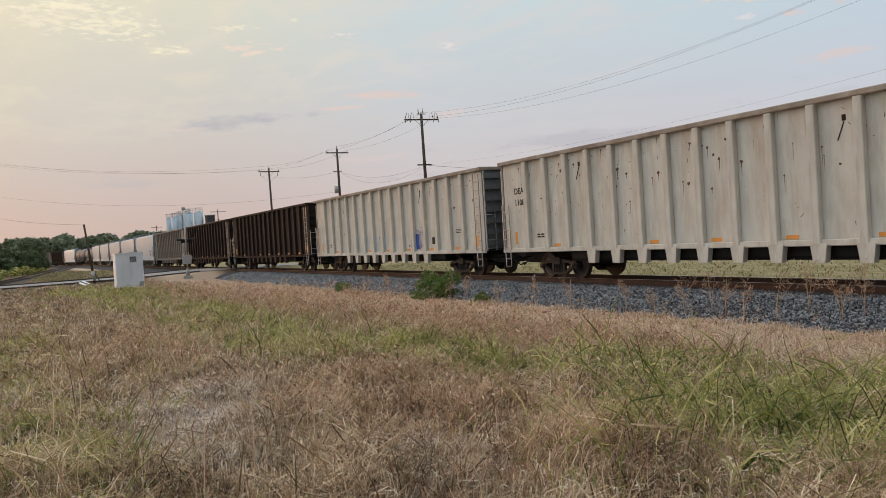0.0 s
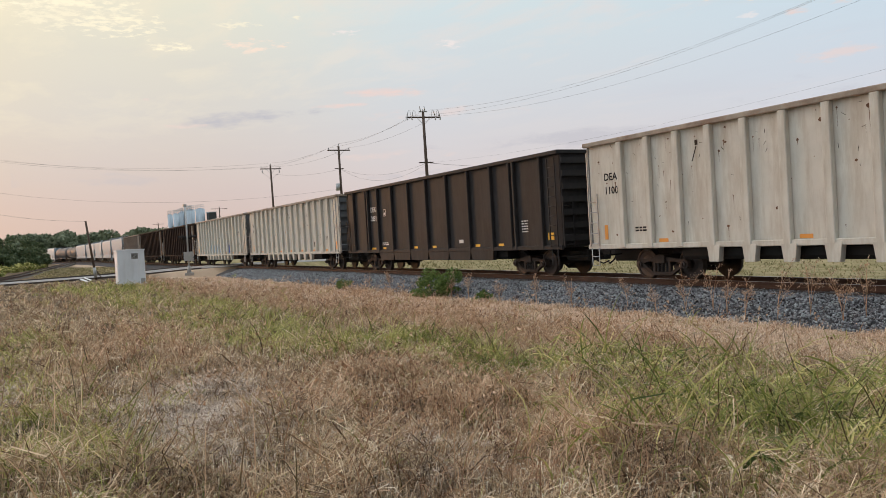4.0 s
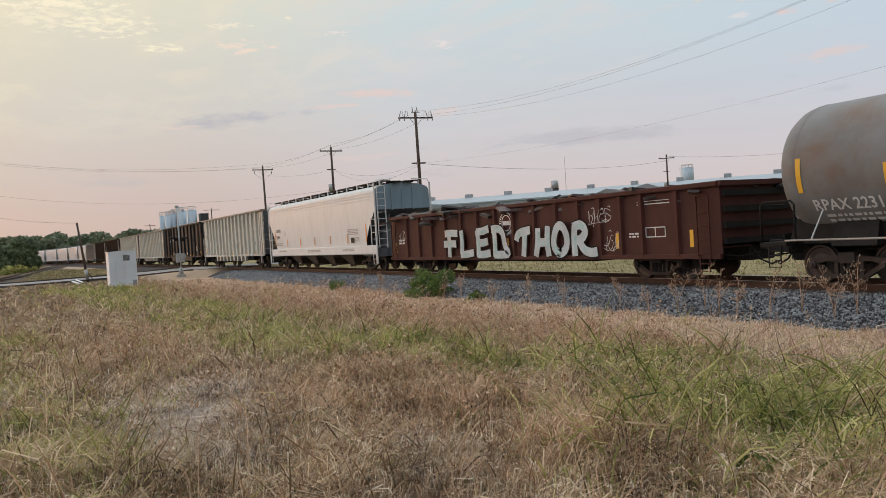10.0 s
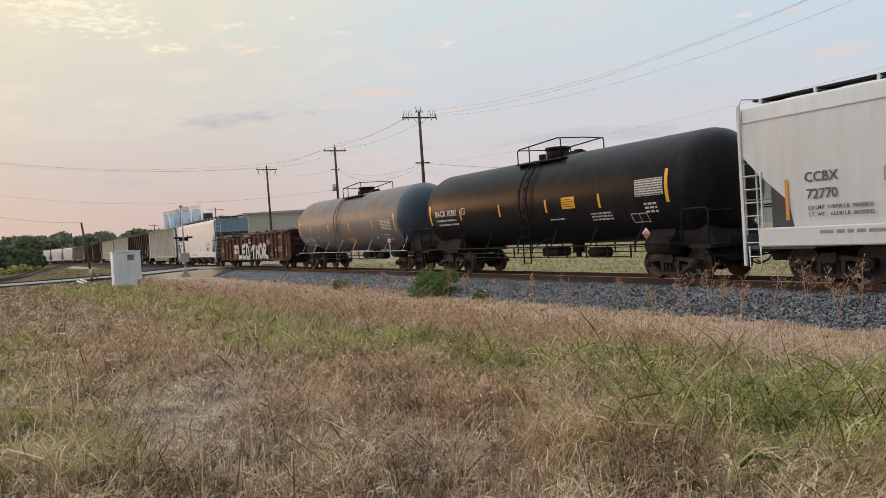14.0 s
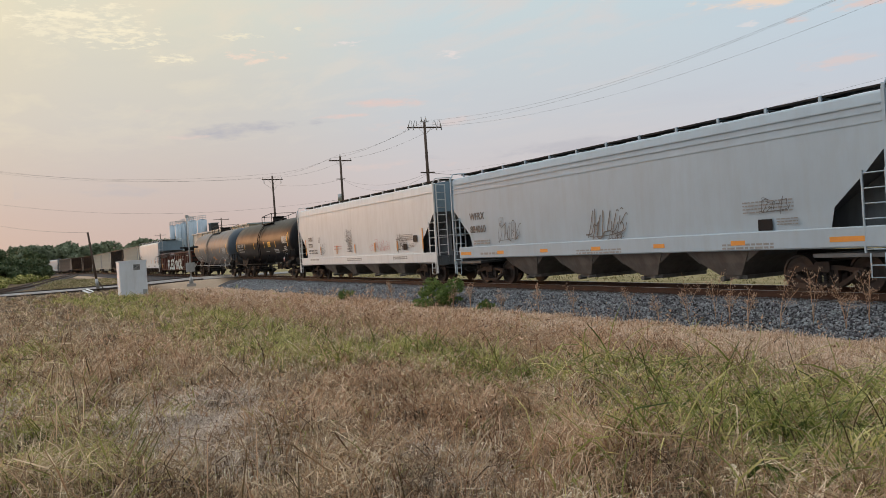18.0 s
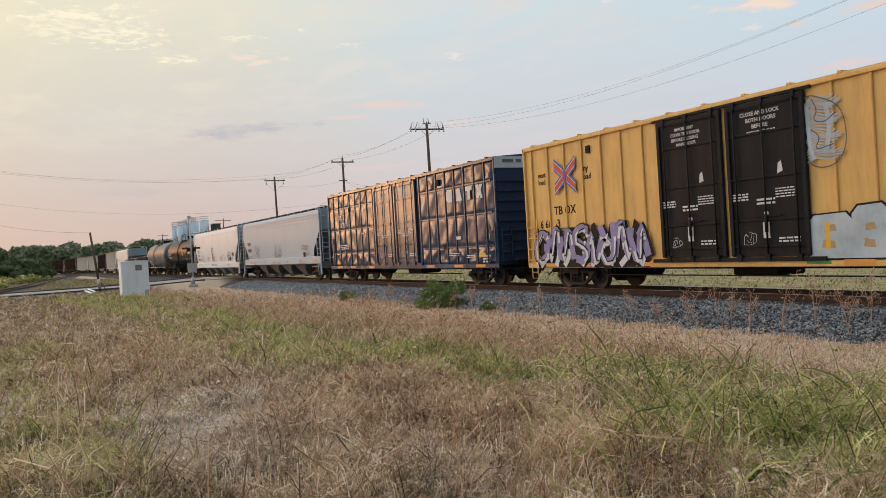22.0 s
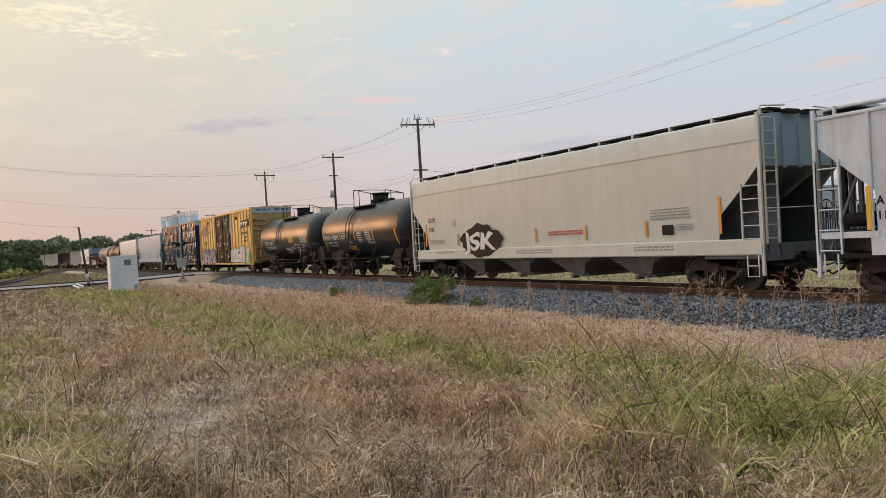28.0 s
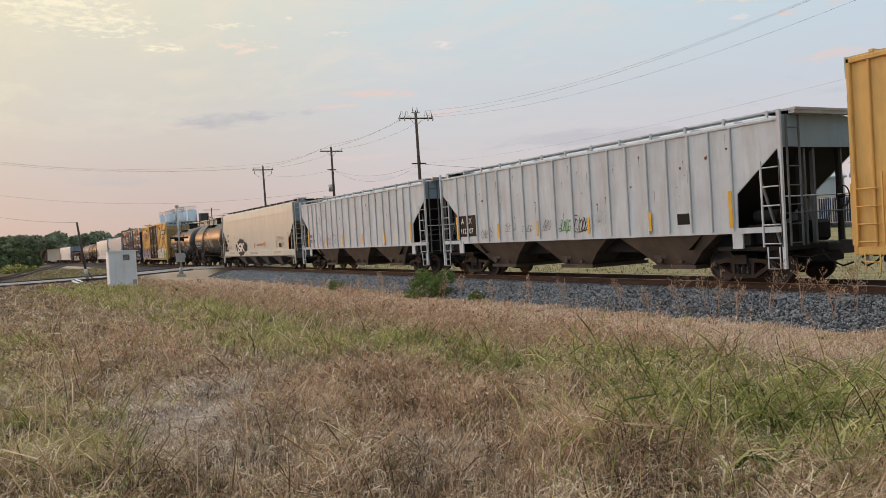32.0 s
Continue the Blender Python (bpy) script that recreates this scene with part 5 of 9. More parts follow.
def block_letters(words, x0, pitch, z0, high, y, parent):
    """Fat sprayed letters that crowd into one another, with thin dark edges and blue-green tints."""
    edge, fill, tint = Geo(), Geo(), Geo()
    for k, ch in enumerate(words):
        dy = -0.012 * k
        for i, line in enumerate(LETTERS[ch]):
            pts = bend([(x0 + k * pitch + px * pitch * 0.98, z0 + 0.10 + pz * (high - 0.2)) for px, pz in line])
            stroke(edge, pts, 0.19, y + dy - 0.0004 * i)
            stroke(fill, pts, 0.145, y + dy - 0.005 - 0.0004 * i)
            stroke(tint, [(px + 0.05, pz - 0.03) for px, pz in pts[2 + i:8]], 0.07, y + dy - 0.008 - 0.0004 * i)
    stuff_part("spray_outline", edge, M["letter_black"], parent, "dark edges of the sprayed letters")
    stuff_part("spray_letters", fill, M["ice"], parent, "pale icy sprayed letters")
    stuff_part("spray_tint", tint, M["teal"], parent, "blue-green tints in the sprayed letters")


def tank_car(c_left, L, mat, label, marks=(), r=1.59, end_mat=None, ladder_x=0.0, rust=False, seed=0, short=False, barrel=None,
             strips=(), ends=(), panel=None, table=None, diamond=None, prints=(), frames=()):
    """Tank car: a welded shell with dished ends, a manway with railings, side ladder and handrails."""
    rng = random.Random(seed)
    h = L / 2
    car = thing("tank_car", label, "tank car", "cars of the freight train")
    c = c_left - h
    zc = 2.68 if not short else 2.555
    r = r if not short else 1.445
    n = 40

    def ring(x, k):
        return [(x, -r * k * math.cos(a), zc + r * k * math.sin(a)) for a in (2 * math.pi * i / n for i in range(n))]

    dish = [(0.0, 0.05), (0.03, 0.35), (0.10, 0.58), (0.22, 0.77), (0.38, 0.90), (0.56, 0.97), (0.78, 1.0)]
    xa, xb = barrel or (-h + 0.78, h - 0.78)
    xs = [xa - 0.78 + d for d, _ in dish] + [xa + (xb - xa) * k / 6 for k in range(1, 6)] + [xb + 0.78 - d for d, _ in dish[::-1]]
    ks = [k for _, k in dish] + [1.0] * 5 + [k for _, k in dish[::-1]]
    g = Geo()
    g.loft([ring(x, k) for x, k in zip(xs, ks)], smooth=True, cap=True)
    part("shell", g, M[mat], car)
    if end_mat:
        # the end towards +x takes a darker, bluer colour than the shell
        g = Geo().loft([ring(xb + 0.784 - d, k + 0.002) for d, k in [(0.86, 1.0), (0.8, 1.0)] + dish[::-1]], smooth=True, cap=False)
        part("end_cap", g, M[end_mat], car, "dark blue-grey painted end")
    for x in (xa + 0.05, xa + (xb - xa) / 3, xb - (xb - xa) / 3, xb - 0.05):
        part("weld_seam", Geo().loft([ring(x - 0.02, 1.003), ring(x + 0.02, 1.003)], smooth=True, cap=False), M[mat], car)
    for x in (-0.5, 0.44):
        part("band", Geo().loft([ring(x + ladder_x, 1.006), ring(x + 0.06 + ladder_x, 1.006)], smooth=True, cap=False), M[mat], car)
    # manway, valves and the platform with its railings
    x0 = -0.27 if short else 0.0
    top = zc + r
    lid = 4.50 if short else 4.62
    g = Geo().rod((x0, 0, top - 0.15), (x0, 0, lid - 0.06), 0.42, 18).rod((x0, 0, lid - 0.10), (x0, 0, lid), 0.46, 18)
    part("manway", g, M["steel_dark"], car, "dark cylindrical manway cover")
    part("valve", Geo().rod((x0 - 0.95, 0, top - 0.1), (x0 - 0.95, 0, top + 0.2), 0.14, 10), M["steel_dark"], car)
    part("valve", Geo().rod((x0 + 0.95, 0.2, top - 0.1), (x0 + 0.95, 0.2, top + 0.16), 0.16, 10).box(x0 + 0.5, x0 + 1.3, -0.12, 0.25, top, top + 0.1), M["steel_dark"], car)
    ra, rb, za, zb = (-1.74, 0.6, 4.78, 4.44) if short else (-1.2, 1.45, 4.66, 4.80)
    g = Geo()
    for s in (-1, 1):
        y = s * 1.0
        g.box(ra - 0.05, rb + 0.05, min(y, s * 0.55), max(y, s * 0.55), top - 0.20, top - 0.15)
        for x in (ra, rb - 0.08):
            g.box(x, x + 0.08, min(s * 0.8, s * 0.9), max(s * 0.8, s * 0.9), top - 0.6, top - 0.15)
    part("platform", g, M["steel_dark"], car)
    for s in (-1, 1):
        y = s * 0.95
        xm = ra + 0.75
        zm = za + (zb - za) * (xm - ra) / (rb - ra)
        g = Geo().path([(ra, y, top - 0.18), (ra, y, za - 0.08), (ra + 0.08, y, za), (xm, y, zm), (rb - 0.08, y, zb), (rb, y, zb - 0.08), (rb, y, top - 0.18)], 0.024, 6)
        g.rod((xm, y, top - 0.18), (xm, y, zm), 0.022, 6)
        g.path([(ra, y, za - 0.02), (ra, 0, za)], 0.02, 5)
        g.path([(rb, y, zb - 0.02), (rb, 0, zb)], 0.02, 5)
        part("railing", g, M["steel_dark"], car)
    g = Geo()
    for dx in (-0.22, 0.22):
        pts = [(ladder_x + dx, -(r + 0.10) * math.cos(a), zc + (r + 0.10) * math.sin(a)) for a in (1.05, 0.8, 0.5, 0.2, 0.0)] + [(ladder_x + dx, -1.60, 1.6), (ladder_x + dx, -1.60, 0.48)]
        g.path(pts, 0.026, 5)
    for k in range(11):
        if k < 6:
            a = 0.95 - k * 0.22
            y, z = -(r + 0.10) * math.cos(a), zc + (r + 0.10) * math.sin(a)
        else:
            y, z = -1.60, zc - 0.55 - (k - 6) * 0.36
        if z > 0.45:
            g.rod((ladder_x - 0.22, y, z), (ladder_x + 0.22, y, z), 0.018, 5)
    g.rod((ladder_x - 0.22, -1.60, 0.5), (ladder_x + 0.22, -1.60, 0.5), 0.018, 5)
    for dx in (-0.75, 0.75):
        g.bar((ladder_x + dx * 0.3, -1.6, 0.95), (ladder_x + dx, -1.2, 1.35), 0.03)
    part("ladder", g, M[mat], car)
    for s in (-1, 1):
        y = s * 1.58
        g = Geo().rod((-h + 0.5, y, 1.06), (h - 0.5, y, 1.06), 0.024, 6)
        x = -h + 1.2
        while x < h - 0.8:
            g.bar((x, y, 1.06), (x + 0.14, s * 1.30, 1.72), 0.03)
            x += 2.1
        part("handrail", g, M["galv" if rust else "steel_dark"], car)
        g = Geo().rod((-h + 2.9, s * 1.50, 0.70), (h - 2.9, s * 1.50, 0.70), 0.018, 5).rod((-h + 2.9, s * 1.50, 0.86), (h - 2.9, s * 1.50, 0.86), 0.018, 5)
        x = -h + 3.0
        while x < h - 2.8:
            g.box(x - 0.02, x + 0.02, s * 1.50 - 0.02, s * 1.50 + 0.02, 0.66, 1.06)
            x += 1.05
        part("lower_rail", g, M["steel_dark"], car)
    for sx in (-1, 1):
        g = Geo()
        xm = sx * (h - 2.0)
        g.loft([[(xm - 0.55, -1.25, 0.90), (xm + 0.55, -1.25, 0.90), (xm + 0.55, 1.25, 0.90), (xm - 0.55, 1.25, 0.90)], [(xm - 0.5, -1.0, 1.5), (xm + 0.5, -1.0, 1.5), (xm + 0.5, 1.0, 1.5), (xm - 0.5, 1.0, 1.5)]], smooth=False)
        part("saddle", g, M["steel_dark"], car)
        brace = Geo().side([(sx * (h - 2.7), 0.95), (sx * (h - 0.12), 0.95), (sx * (h - 0.30), 1.45), (sx * (h - 0.75), 1.85), (sx * (h - 2.7), 1.6)][::sx], -0.95, 0.95)
        part("head_brace", brace, M["steel_dark"], car)
        g = Geo().box(sx * (h - 2.6), sx * (h + 0.05), -0.55, 0.55, 0.80, 1.10, 0.04).box(sx * (h - 0.5), sx * (h + 0.25), -1.55, 1.55, 0.92, 1.02)
        g.side([(sx * (h + 0.16), 1.0), (sx * (h + 0.16), 1.2), (sx * (h + 0.20), 1.2), (sx * (h + 0.20), 1.0)][::-sx], -0.75, 0.75)
        part("end_platform", g, M["steel_dark"], car)
        for y in (-1.53, 1.53):
            g = Geo()
            g.path([(sx * (h - 0.75), y, 1.0), (sx * (h - 0.75), y, 1.9), (sx * (h - 0.65), y, 2.0), (sx * (h + 0.12), y, 2.0), (sx * (h + 0.2), y, 1.92), (sx * (h + 0.2), y, 1.0)], 0.024, 6)
            g.rod((sx * (h + 0.2), y, 1.92), (sx * (h + 0.2), y * 0.4, 1.92), 0.02, 5)
            stirrup(g, sx * (h - 0.15), y, 0.42, 0.98)
            part("end_railing", g, M["steel_dark"], car)
    part("bottom_valve", Geo().rod((0.9, 0, 0.78), (0.9, 0, 1.2), 0.22, 12).rod((0.9, 0, 0.62), (0.9, 0, 0.8), 0.10, 10), M["steel_dark"], car)
    part("brake_cylinder", Geo().box(-1.6, -0.6, 0.2, 0.8, 0.62, 0.95, 0.06), M["steel_dark"], car)
    part("air_tank", Geo().rod((2.0, -0.3, 0.78), (2.9, -0.3, 0.78), 0.18, 10), M["steel_dark"], car)
    running_gear(car, h + 0.15, h - 1.75, c, stub=2.6)
    # markings on the shell
    def on_shell(z, out=0.006):
        return -math.sqrt(max(0.01, (r + out) ** 2 - (z - zc) ** 2))

    def patch(g, x0, x1, z0, z1, out=0.008):
        k = 4
        zs = [z0 + (z1 - z0) * i / k for i in range(k + 1)]
        vs = [(x, on_shell(z, out), z) for z in zs for x in (x0, x1)]
        g.add(vs, [(2 * i, 2 * i + 1, 2 * i + 3, 2 * i + 2) for i in range(k)])
        return g
    for x, z0, z1 in strips:
        part("reflector", patch(Geo(), x - 0.055, x + 0.055, z0, z1), M["yellow"], car)
    for x, z0, z1 in ends:
        part("reflector", patch(Geo(), x - 0.065, x + 0.065, z0, z1, 0.012), M["yellow"], car)
    if panel:
        part("warning_panel", patch(Geo(), *panel), M["yellow" if not rust else "orange"], car, "printed warning panel")
        g = Geo()
        for i in range(4):
            patch(g, panel[0] + 0.06, panel[1] - 0.08 * (1 + i % 2), panel[2] + 0.06 + i * 0.075, panel[2] + 0.085 + i * 0.075, 0.013)
        stuff_part("panel_print", g, M["pole"], car)
    if table:
        part("data_table", patch(Geo(), *table, 0.008), M["letter_white"], car, "white printed table")
        g = Geo()
        w, hh = (table[1] - table[0]) / 6, (table[3] - table[2]) / 7
        for i in range(7):
            u = table[0] + 0.02
            while u < table[1] - 0.05:
                q = min(rng.uniform(0.10, 0.24), table[1] - 0.015 - u)
                patch(g, u, u + q, table[2] + 0.012 + i * hh, table[2] + i * hh + hh * 0.72, 0.014)
                u += q + 0.02
        stuff_part("table_print", g, M["plate"], car)
    g = Geo()
    for xl, xr, z, rows, size in prints:
        for i in range(rows):
            u = xl
            while u < xr:
                w = rng.uniform(1.2, 4.0) * size
                patch(g, u, min(u + w, xr), z - i * size * 1.9, z - i * size * 1.9 + size)
                u += w + size * 0.8
    for xl, xr, z0, z1 in frames:
        for a0, a1, b0, b1 in ((xl, xr, z0, z0 + 0.025), (xl, xr, z1 - 0.025, z1), (xl, xl + 0.025, z0, z1), (xr - 0.025, xr, z0, z1), (xl + (xr - xl) * 0.5, xl + (xr - xl) * 0.5 + 0.02, z0, z1)):
            patch(g, a0, a1, b0, b1)
    if prints or frames:
        stuff_part("small_print", g, M["letter_white"], car)
    for words, x, z, size in marks:
        me = text_mesh(words, size, M["letter_white"]).copy()
        for v in me.vertices:
            zz = z + v.co.z
            v.co = (x + v.co.x, on_shell(zz, 0.010) + v.co.y, zz)
        part("lettering", me, None, car)
    if diamond:
        x, z, tint = diamond
        part("placard", Geo().side([(x - 0.17, z), (x, z - 0.17), (x + 0.17, z), (x, z + 0.17)], -1.60, -1.59), M["letter_white"], car, "diamond-shaped placard")
        part("placard_print", Geo().side([(x - 0.15, z - 0.005), (x, z - 0.15), (x + 0.15, z - 0.005)], -1.606, -1.602), M[tint], car)
        part("placard_print", Geo().box(x - 0.10, x + 0.10, -1.606, -1.602, z + 0.02, z + 0.05), M[tint], car)
        part("placard_holder", Geo().box(x - 0.04, x + 0.04, -1.588, -1.565, 0.95, z - 0.1), M["galv" if rust else "steel_dark"], car)
        part("bolster_dome", Geo().rod((x - 0.25, -1.2, 1.0), (x + 0.75, -1.2, 1.0), 0.26, 14), M["steel_dark"], car)
    return finish(car, c)


def pillow(w, hgt, kind, mat):
    """A thin side sheet that has buckled between its ribs: bellied in, out or skewed."""
    deep, cu, cv = ((0.030, 0.5, 0.42), (-0.020, 0.45, 0.6), (0.034, 0.6, 0.58), (0.024, 0.35, 0.35), (-0.022, 0.6, 0.5), (0.028, 0.5, 0.66))[kind]

    def sheet(g):
        n, m = 9, 13
        vs = []
        for j in range(m):
            for i in range(n):
                u, v = i / (n - 1), j / (m - 1)
                wu, wv = u ** (math.log(0.5) / math.log(cu)), v ** (math.log(0.5) / math.log(cv))
                d = deep * math.sin(math.pi * wu) * math.sin(math.pi * wv) + 0.5 * deep * math.sin(2 * math.pi * u) * math.sin(2 * math.pi * v + kind)  * math.sin(math.pi * v)
                vs.append((u * w, -max(0.0, 0.024 + d) * (0 < i < n - 1 and 0 < j < m - 1), v * hgt))
        g.add(vs, [(j * n + i, j * n + i + 1, (j + 1) * n + i + 1, (j + 1) * n + i) for j in range(m - 1) for i in range(n - 1)], True)
    return shared("side_sheet|pillow|%.3f|%.3f|%d" % (w, hgt, kind), sheet, mat)


def boxcar(c_left, L, mat, label, end_mat, rib="grid", door_mat=None, seed=0, cap="letter_white"):
    """High-cube boxcar with two plug doors in the middle of each side."""
    rng = random.Random(seed)
    h = L / 2
    car = thing("boxcar", label, "boxcar", "cars of the freight train")
    c = c_left - h
    top, bot = 5.06, 0.86
    door_mat = door_mat or mat
    part("body", Geo().box(-h + 0.02, h - 0.02, -1.50, 1.50, bot, top - 0.10), M[mat], car)
    g = Geo().loft([[(x, -1.56, top - 0.14), (x, -1.56, top - 0.02), (x, 0, top + 0.10), (x, 1.56, top - 0.02), (x, 1.56, top - 0.14)] for x in (-h, h)], smooth=False)
    for i in range(14):
        x = -h + 0.6 + i * (L - 1.2) / 13
        g.box(x - 0.05, x + 0.05, -1.57, 1.57, top - 0.03, top + 0.03)
    part("roof", g, M[mat if rib == "grid" else mat], car, "ribbed steel roof")
    for s in (-1, 1):
        part("side_sill", Geo().box(-h, h, min(s * 1.48, s * 1.56), max(s * 1.48, s * 1.56), 0.74, bot + 0.06, 0.015), M[mat], car)
        part("eave_rail", Geo().box(-h, h, min(s * 1.48, s * 1.575), max(s * 1.48, s * 1.575), top - 0.16, top - 0.05, 0.015), M[mat], car)
        xs = [2.74 + k * 0.83 for k in range(8)] if rib == "grid" else [3.1 + k * 0.95 for k in range(7)]
        w = 0.045 if rib == "grid" else 0.03
        for sx in (-1, 1):
            for x in xs:
                part("post", shared("post|%s|%d" % (mat, s), lambda g: g.box(-w, w, min(s * 1.50, s * 1.56), max(s * 1.50, s * 1.56), bot, top - 0.14, 0.015), M[mat]), None, car, at=pose(sx * x, 0, 0))
            if rib == "grid":
                for z in (1.63, 2.92, 4.16):
                    part("side_rib", shared("side_rib|%s|%d|%d" % (mat, s, sx), lambda g: g.box(min(sx * 2.72, sx * 9.0), max(sx * 2.72, sx * 9.0), min(s * 1.50, s * 1.535), max(s * 1.50, s * 1.535), -0.04, 0.04, 0.012), M[mat]), None, car, at=pose(0, 0, z))
            if rib == "grid" and s < 0:
                edges = [2.44] + xs + [h - 0.10]
                for i, (xa, xb) in enumerate(zip(edges, edges[1:])):
                    for j, (za, zb) in enumerate(zip((bot + 0.06, 1.63, 2.92, 4.16), (1.63, 2.92, 4.16, top - 0.16))):
                        part("side_sheet", pillow(xb - xa, zb - za, (i * 5 + j * 3 + sx) % 6, M[mat]), None, car, at=pose(min(sx * xa, sx * xb), -1.501, za))
            part("corner_post", Geo().box(min(sx * (h - 0.10), sx * h), max(sx * (h - 0.10), sx * h), min(s * 1.48, s * 1.575), max(s * 1.48, s * 1.575), 0.76, top - 0.05, 0.02), M[mat], car)
        if s < 0:
            for sx in (-1, 1):
                x0, x1 = (-2.42, -0.08) if sx < 0 else (0.08, 2.42)
                d = part("door", Geo().box(x0, x1, -1.575, -1.515, 1.0, 4.84, 0.02), M[door_mat], car, "plug door with lock rods")
                for z in (1.25, 1.9, 2.95, 4.05, 4.7):
                    part("door_rib", shared("door_rib|%s" % door_mat, lambda g: g.box(-1.12, 1.12, -1.605, -1.575, -0.03, 0.03, 0.01), M[door_mat]), None, d, at=pose((x0 + x1) / 2, 0, z))
                for dx in (0.28, 1.15, 2.05):
                    part("lock_rod", shared("lock_rod|%s" % door_mat, lambda g: g.rod((0, -1.63, 1.0), (0, -1.63, 4.86), 0.022, 6), M[door_mat]), None, d, at=pose(x0 + dx, 0, 0))
                for a, b in ((x0, x0 + 0.12), (x1 - 0.12, x1)):
                    part("door_stile", Geo().box(a, b, -1.625, -1.575, 1.02, 4.82, 0.012), M[door_mat], d)
                part("door_head", Geo().box(x0 + 0.12, x1 - 0.12, -1.62, -1.575, 4.70, 4.83, 0.012), M[door_mat], d)
                for dx in (0.28, 1.15, 2.05):
                    part("lock_bracket", Geo().box(x0 + dx - 0.07, x0 + dx + 0.07, -1.66, -1.58, 0.90, 1.06).box(x0 + dx - 0.06, x0 + dx + 0.06, -1.65, -1.58, 4.74, 4.9), M[door_mat], d)
                part("lock_handle", Geo().bar((x0 + 0.7, -1.64, 2.0), (x0 + 1.6, -1.64, 2.0), 0.03).rod((x0 + 1.15, -1.64, 1.6), (x0 + 1.15, -1.64, 2.05), 0.04, 6), M[door_mat], d)
                g = Geo()
                if rib == "grid":
                    bars(g, x0 + 0.75, -1.581, 4.45, 0.8, 4, 0.055, rng, 1.8)
                g.rod((x0 + 1.12, -1.577, 2.05), (x0 + 1.12, -1.581, 2.05), 0.07, 12)
                bars(g, x0 + 0.1, -1.581, 2.55, 0.5, 3, 0.04, rng)
                g.box(x0 + 1.0, x0 + 1.2, -1.581, -1.577, 1.45, 1.85)
                bars(g, x0 + 1.42, -1.581, 2.62, 0.55, 4, 0.03, rng, 2.2)
                bars(g, x0 + 0.85, -1.581, 2.38, 0.55, 2, 0.05, rng, 1.9)
                bars(g, x0 + 1.45, -1.581, 1.42, 0.6, 2, 0.04, rng, 1.9)
                bars(g, x0 + 0.4, -1.581, 1.22, 0.4, 1, 0.04, rng)
                scribble(g, x0 + 0.4, x0 + 0.75, 1.3, 1.55, -1.581, rng, 0.012, 7)
                g.side([(x0 + 1.5, 3.0), (x0 + 1.66, 3.05), (x0 + 1.62, 3.3), (x0 + 1.53, 3.24)], -1.581, -1.577)
                stuff_part("door_print", g, M["letter_white"], d)
            part("door_track", Geo().box(-2.8, 2.8, -1.62, -1.55, 0.88, 0.98), M[door_mat], car)
            part("door_track", Geo().box(-2.6, 2.6, -1.60, -1.55, 4.86, 4.93), M[door_mat], car)
        else:
            part("door", Geo().box(-2.4, 2.4, 1.515, 1.57, 1.0, 4.84), M[door_mat], car)
    for sx in (-1, 1):
        part("end_wall", Geo().box(min(sx * (h - 0.06), sx * (h - 0.01)), max(sx * (h - 0.06), sx * (h - 0.01)), -1.47, 1.47, bot, top - 0.08), M[end_mat], car)
        for k in range(9):
            z = 1.0 + k * 0.385
            part("end_rib", shared("end_rib|%s|%d|bx" % (end_mat, sx), lambda g: g.prism([(-1.46, 0.0), (1.46, 0.0), (1.46, 0.16), (-1.46, 0.16)], min(sx * (h - 0.02), sx * (h + 0.07)), max(sx * (h - 0.02), sx * (h + 0.07)), 0), M[end_mat]), None, car, at=pose(0, 0, z))
        part("end_stripe", Geo().box(min(sx * (h - 0.01), sx * (h + 0.03)), max(sx * (h - 0.01), sx * (h + 0.03)), -1.55, 1.55, top - 0.46, top - 0.01), M["hop_pale"], car, "pale excess-height stripe")
        g = Geo()
        bars(g, 0, 0, 0, 1.1, 1, 0.13, rng)
        me = g.mesh("end_print", M["plate"])
        part("end_print", me, None, car, at=pose(sx * (h + 0.034), sx * -1.2, top - 0.26, 0, 0, 90 * sx))
        part("end_print", me, None, car, at=pose(sx * (h + 0.034), sx * 0.25, top - 0.26, 0, 0, 90 * sx))
        g = ladder(Geo(), sx * (h - 0.42), -1.60, 0.95, 2.5, w=0.6, step=0.38, r=0.018)
        stirrup(g, sx * (h - 0.42), -1.57, 0.38, 0.8)
        ladder(g, sx * (h + 0.10), -1.2, 0.95, 2.3, along_x=False)
        part("ladder", g, M[mat], car)
        part("end_platform", Geo().box(min(sx * h, sx * (h + 0.32)), max(sx * h, sx * (h + 0.32)), -0.9, 0.9, 1.0, 1.06), M["steel_dark"], car)
    brake_wheel(car, h + 0.22, 0.5, 2.0)
    pieces("reflector", [(x, x + 0.75, -1.568, -1.561, 0.78, 0.90) for x in (-8.2, -6.2, -3.6, 3.2, 5.8, 7.6)], M["orange"], car)
    pieces("vent", [(-6.15, -5.95, -1.56, -1.50, 3.9, 4.15) if rib == "grid" else (-5.7, -5.52, -1.56, -1.50, 4.42, 4.66), (4.55, 4.8, -1.60, -1.50, 4.35, 4.6), (4.85, 5.1, -1.55, -1.50, 1.55, 1.8)], M["steel_dark"], car)
    g = Geo()
    out = -1.566 if rib == "grid" else -1.51
    bars(g, -7.6, out, 2.05, 1.3, 3, 0.05, rng, 2.0)
    bars(g, 5.4, out, 1.35, 0.9, 2, 0.04, rng, 2.0)
    bars(g, 6.9, out, 1.25, 0.7, 2, 0.04, rng, 2.0)
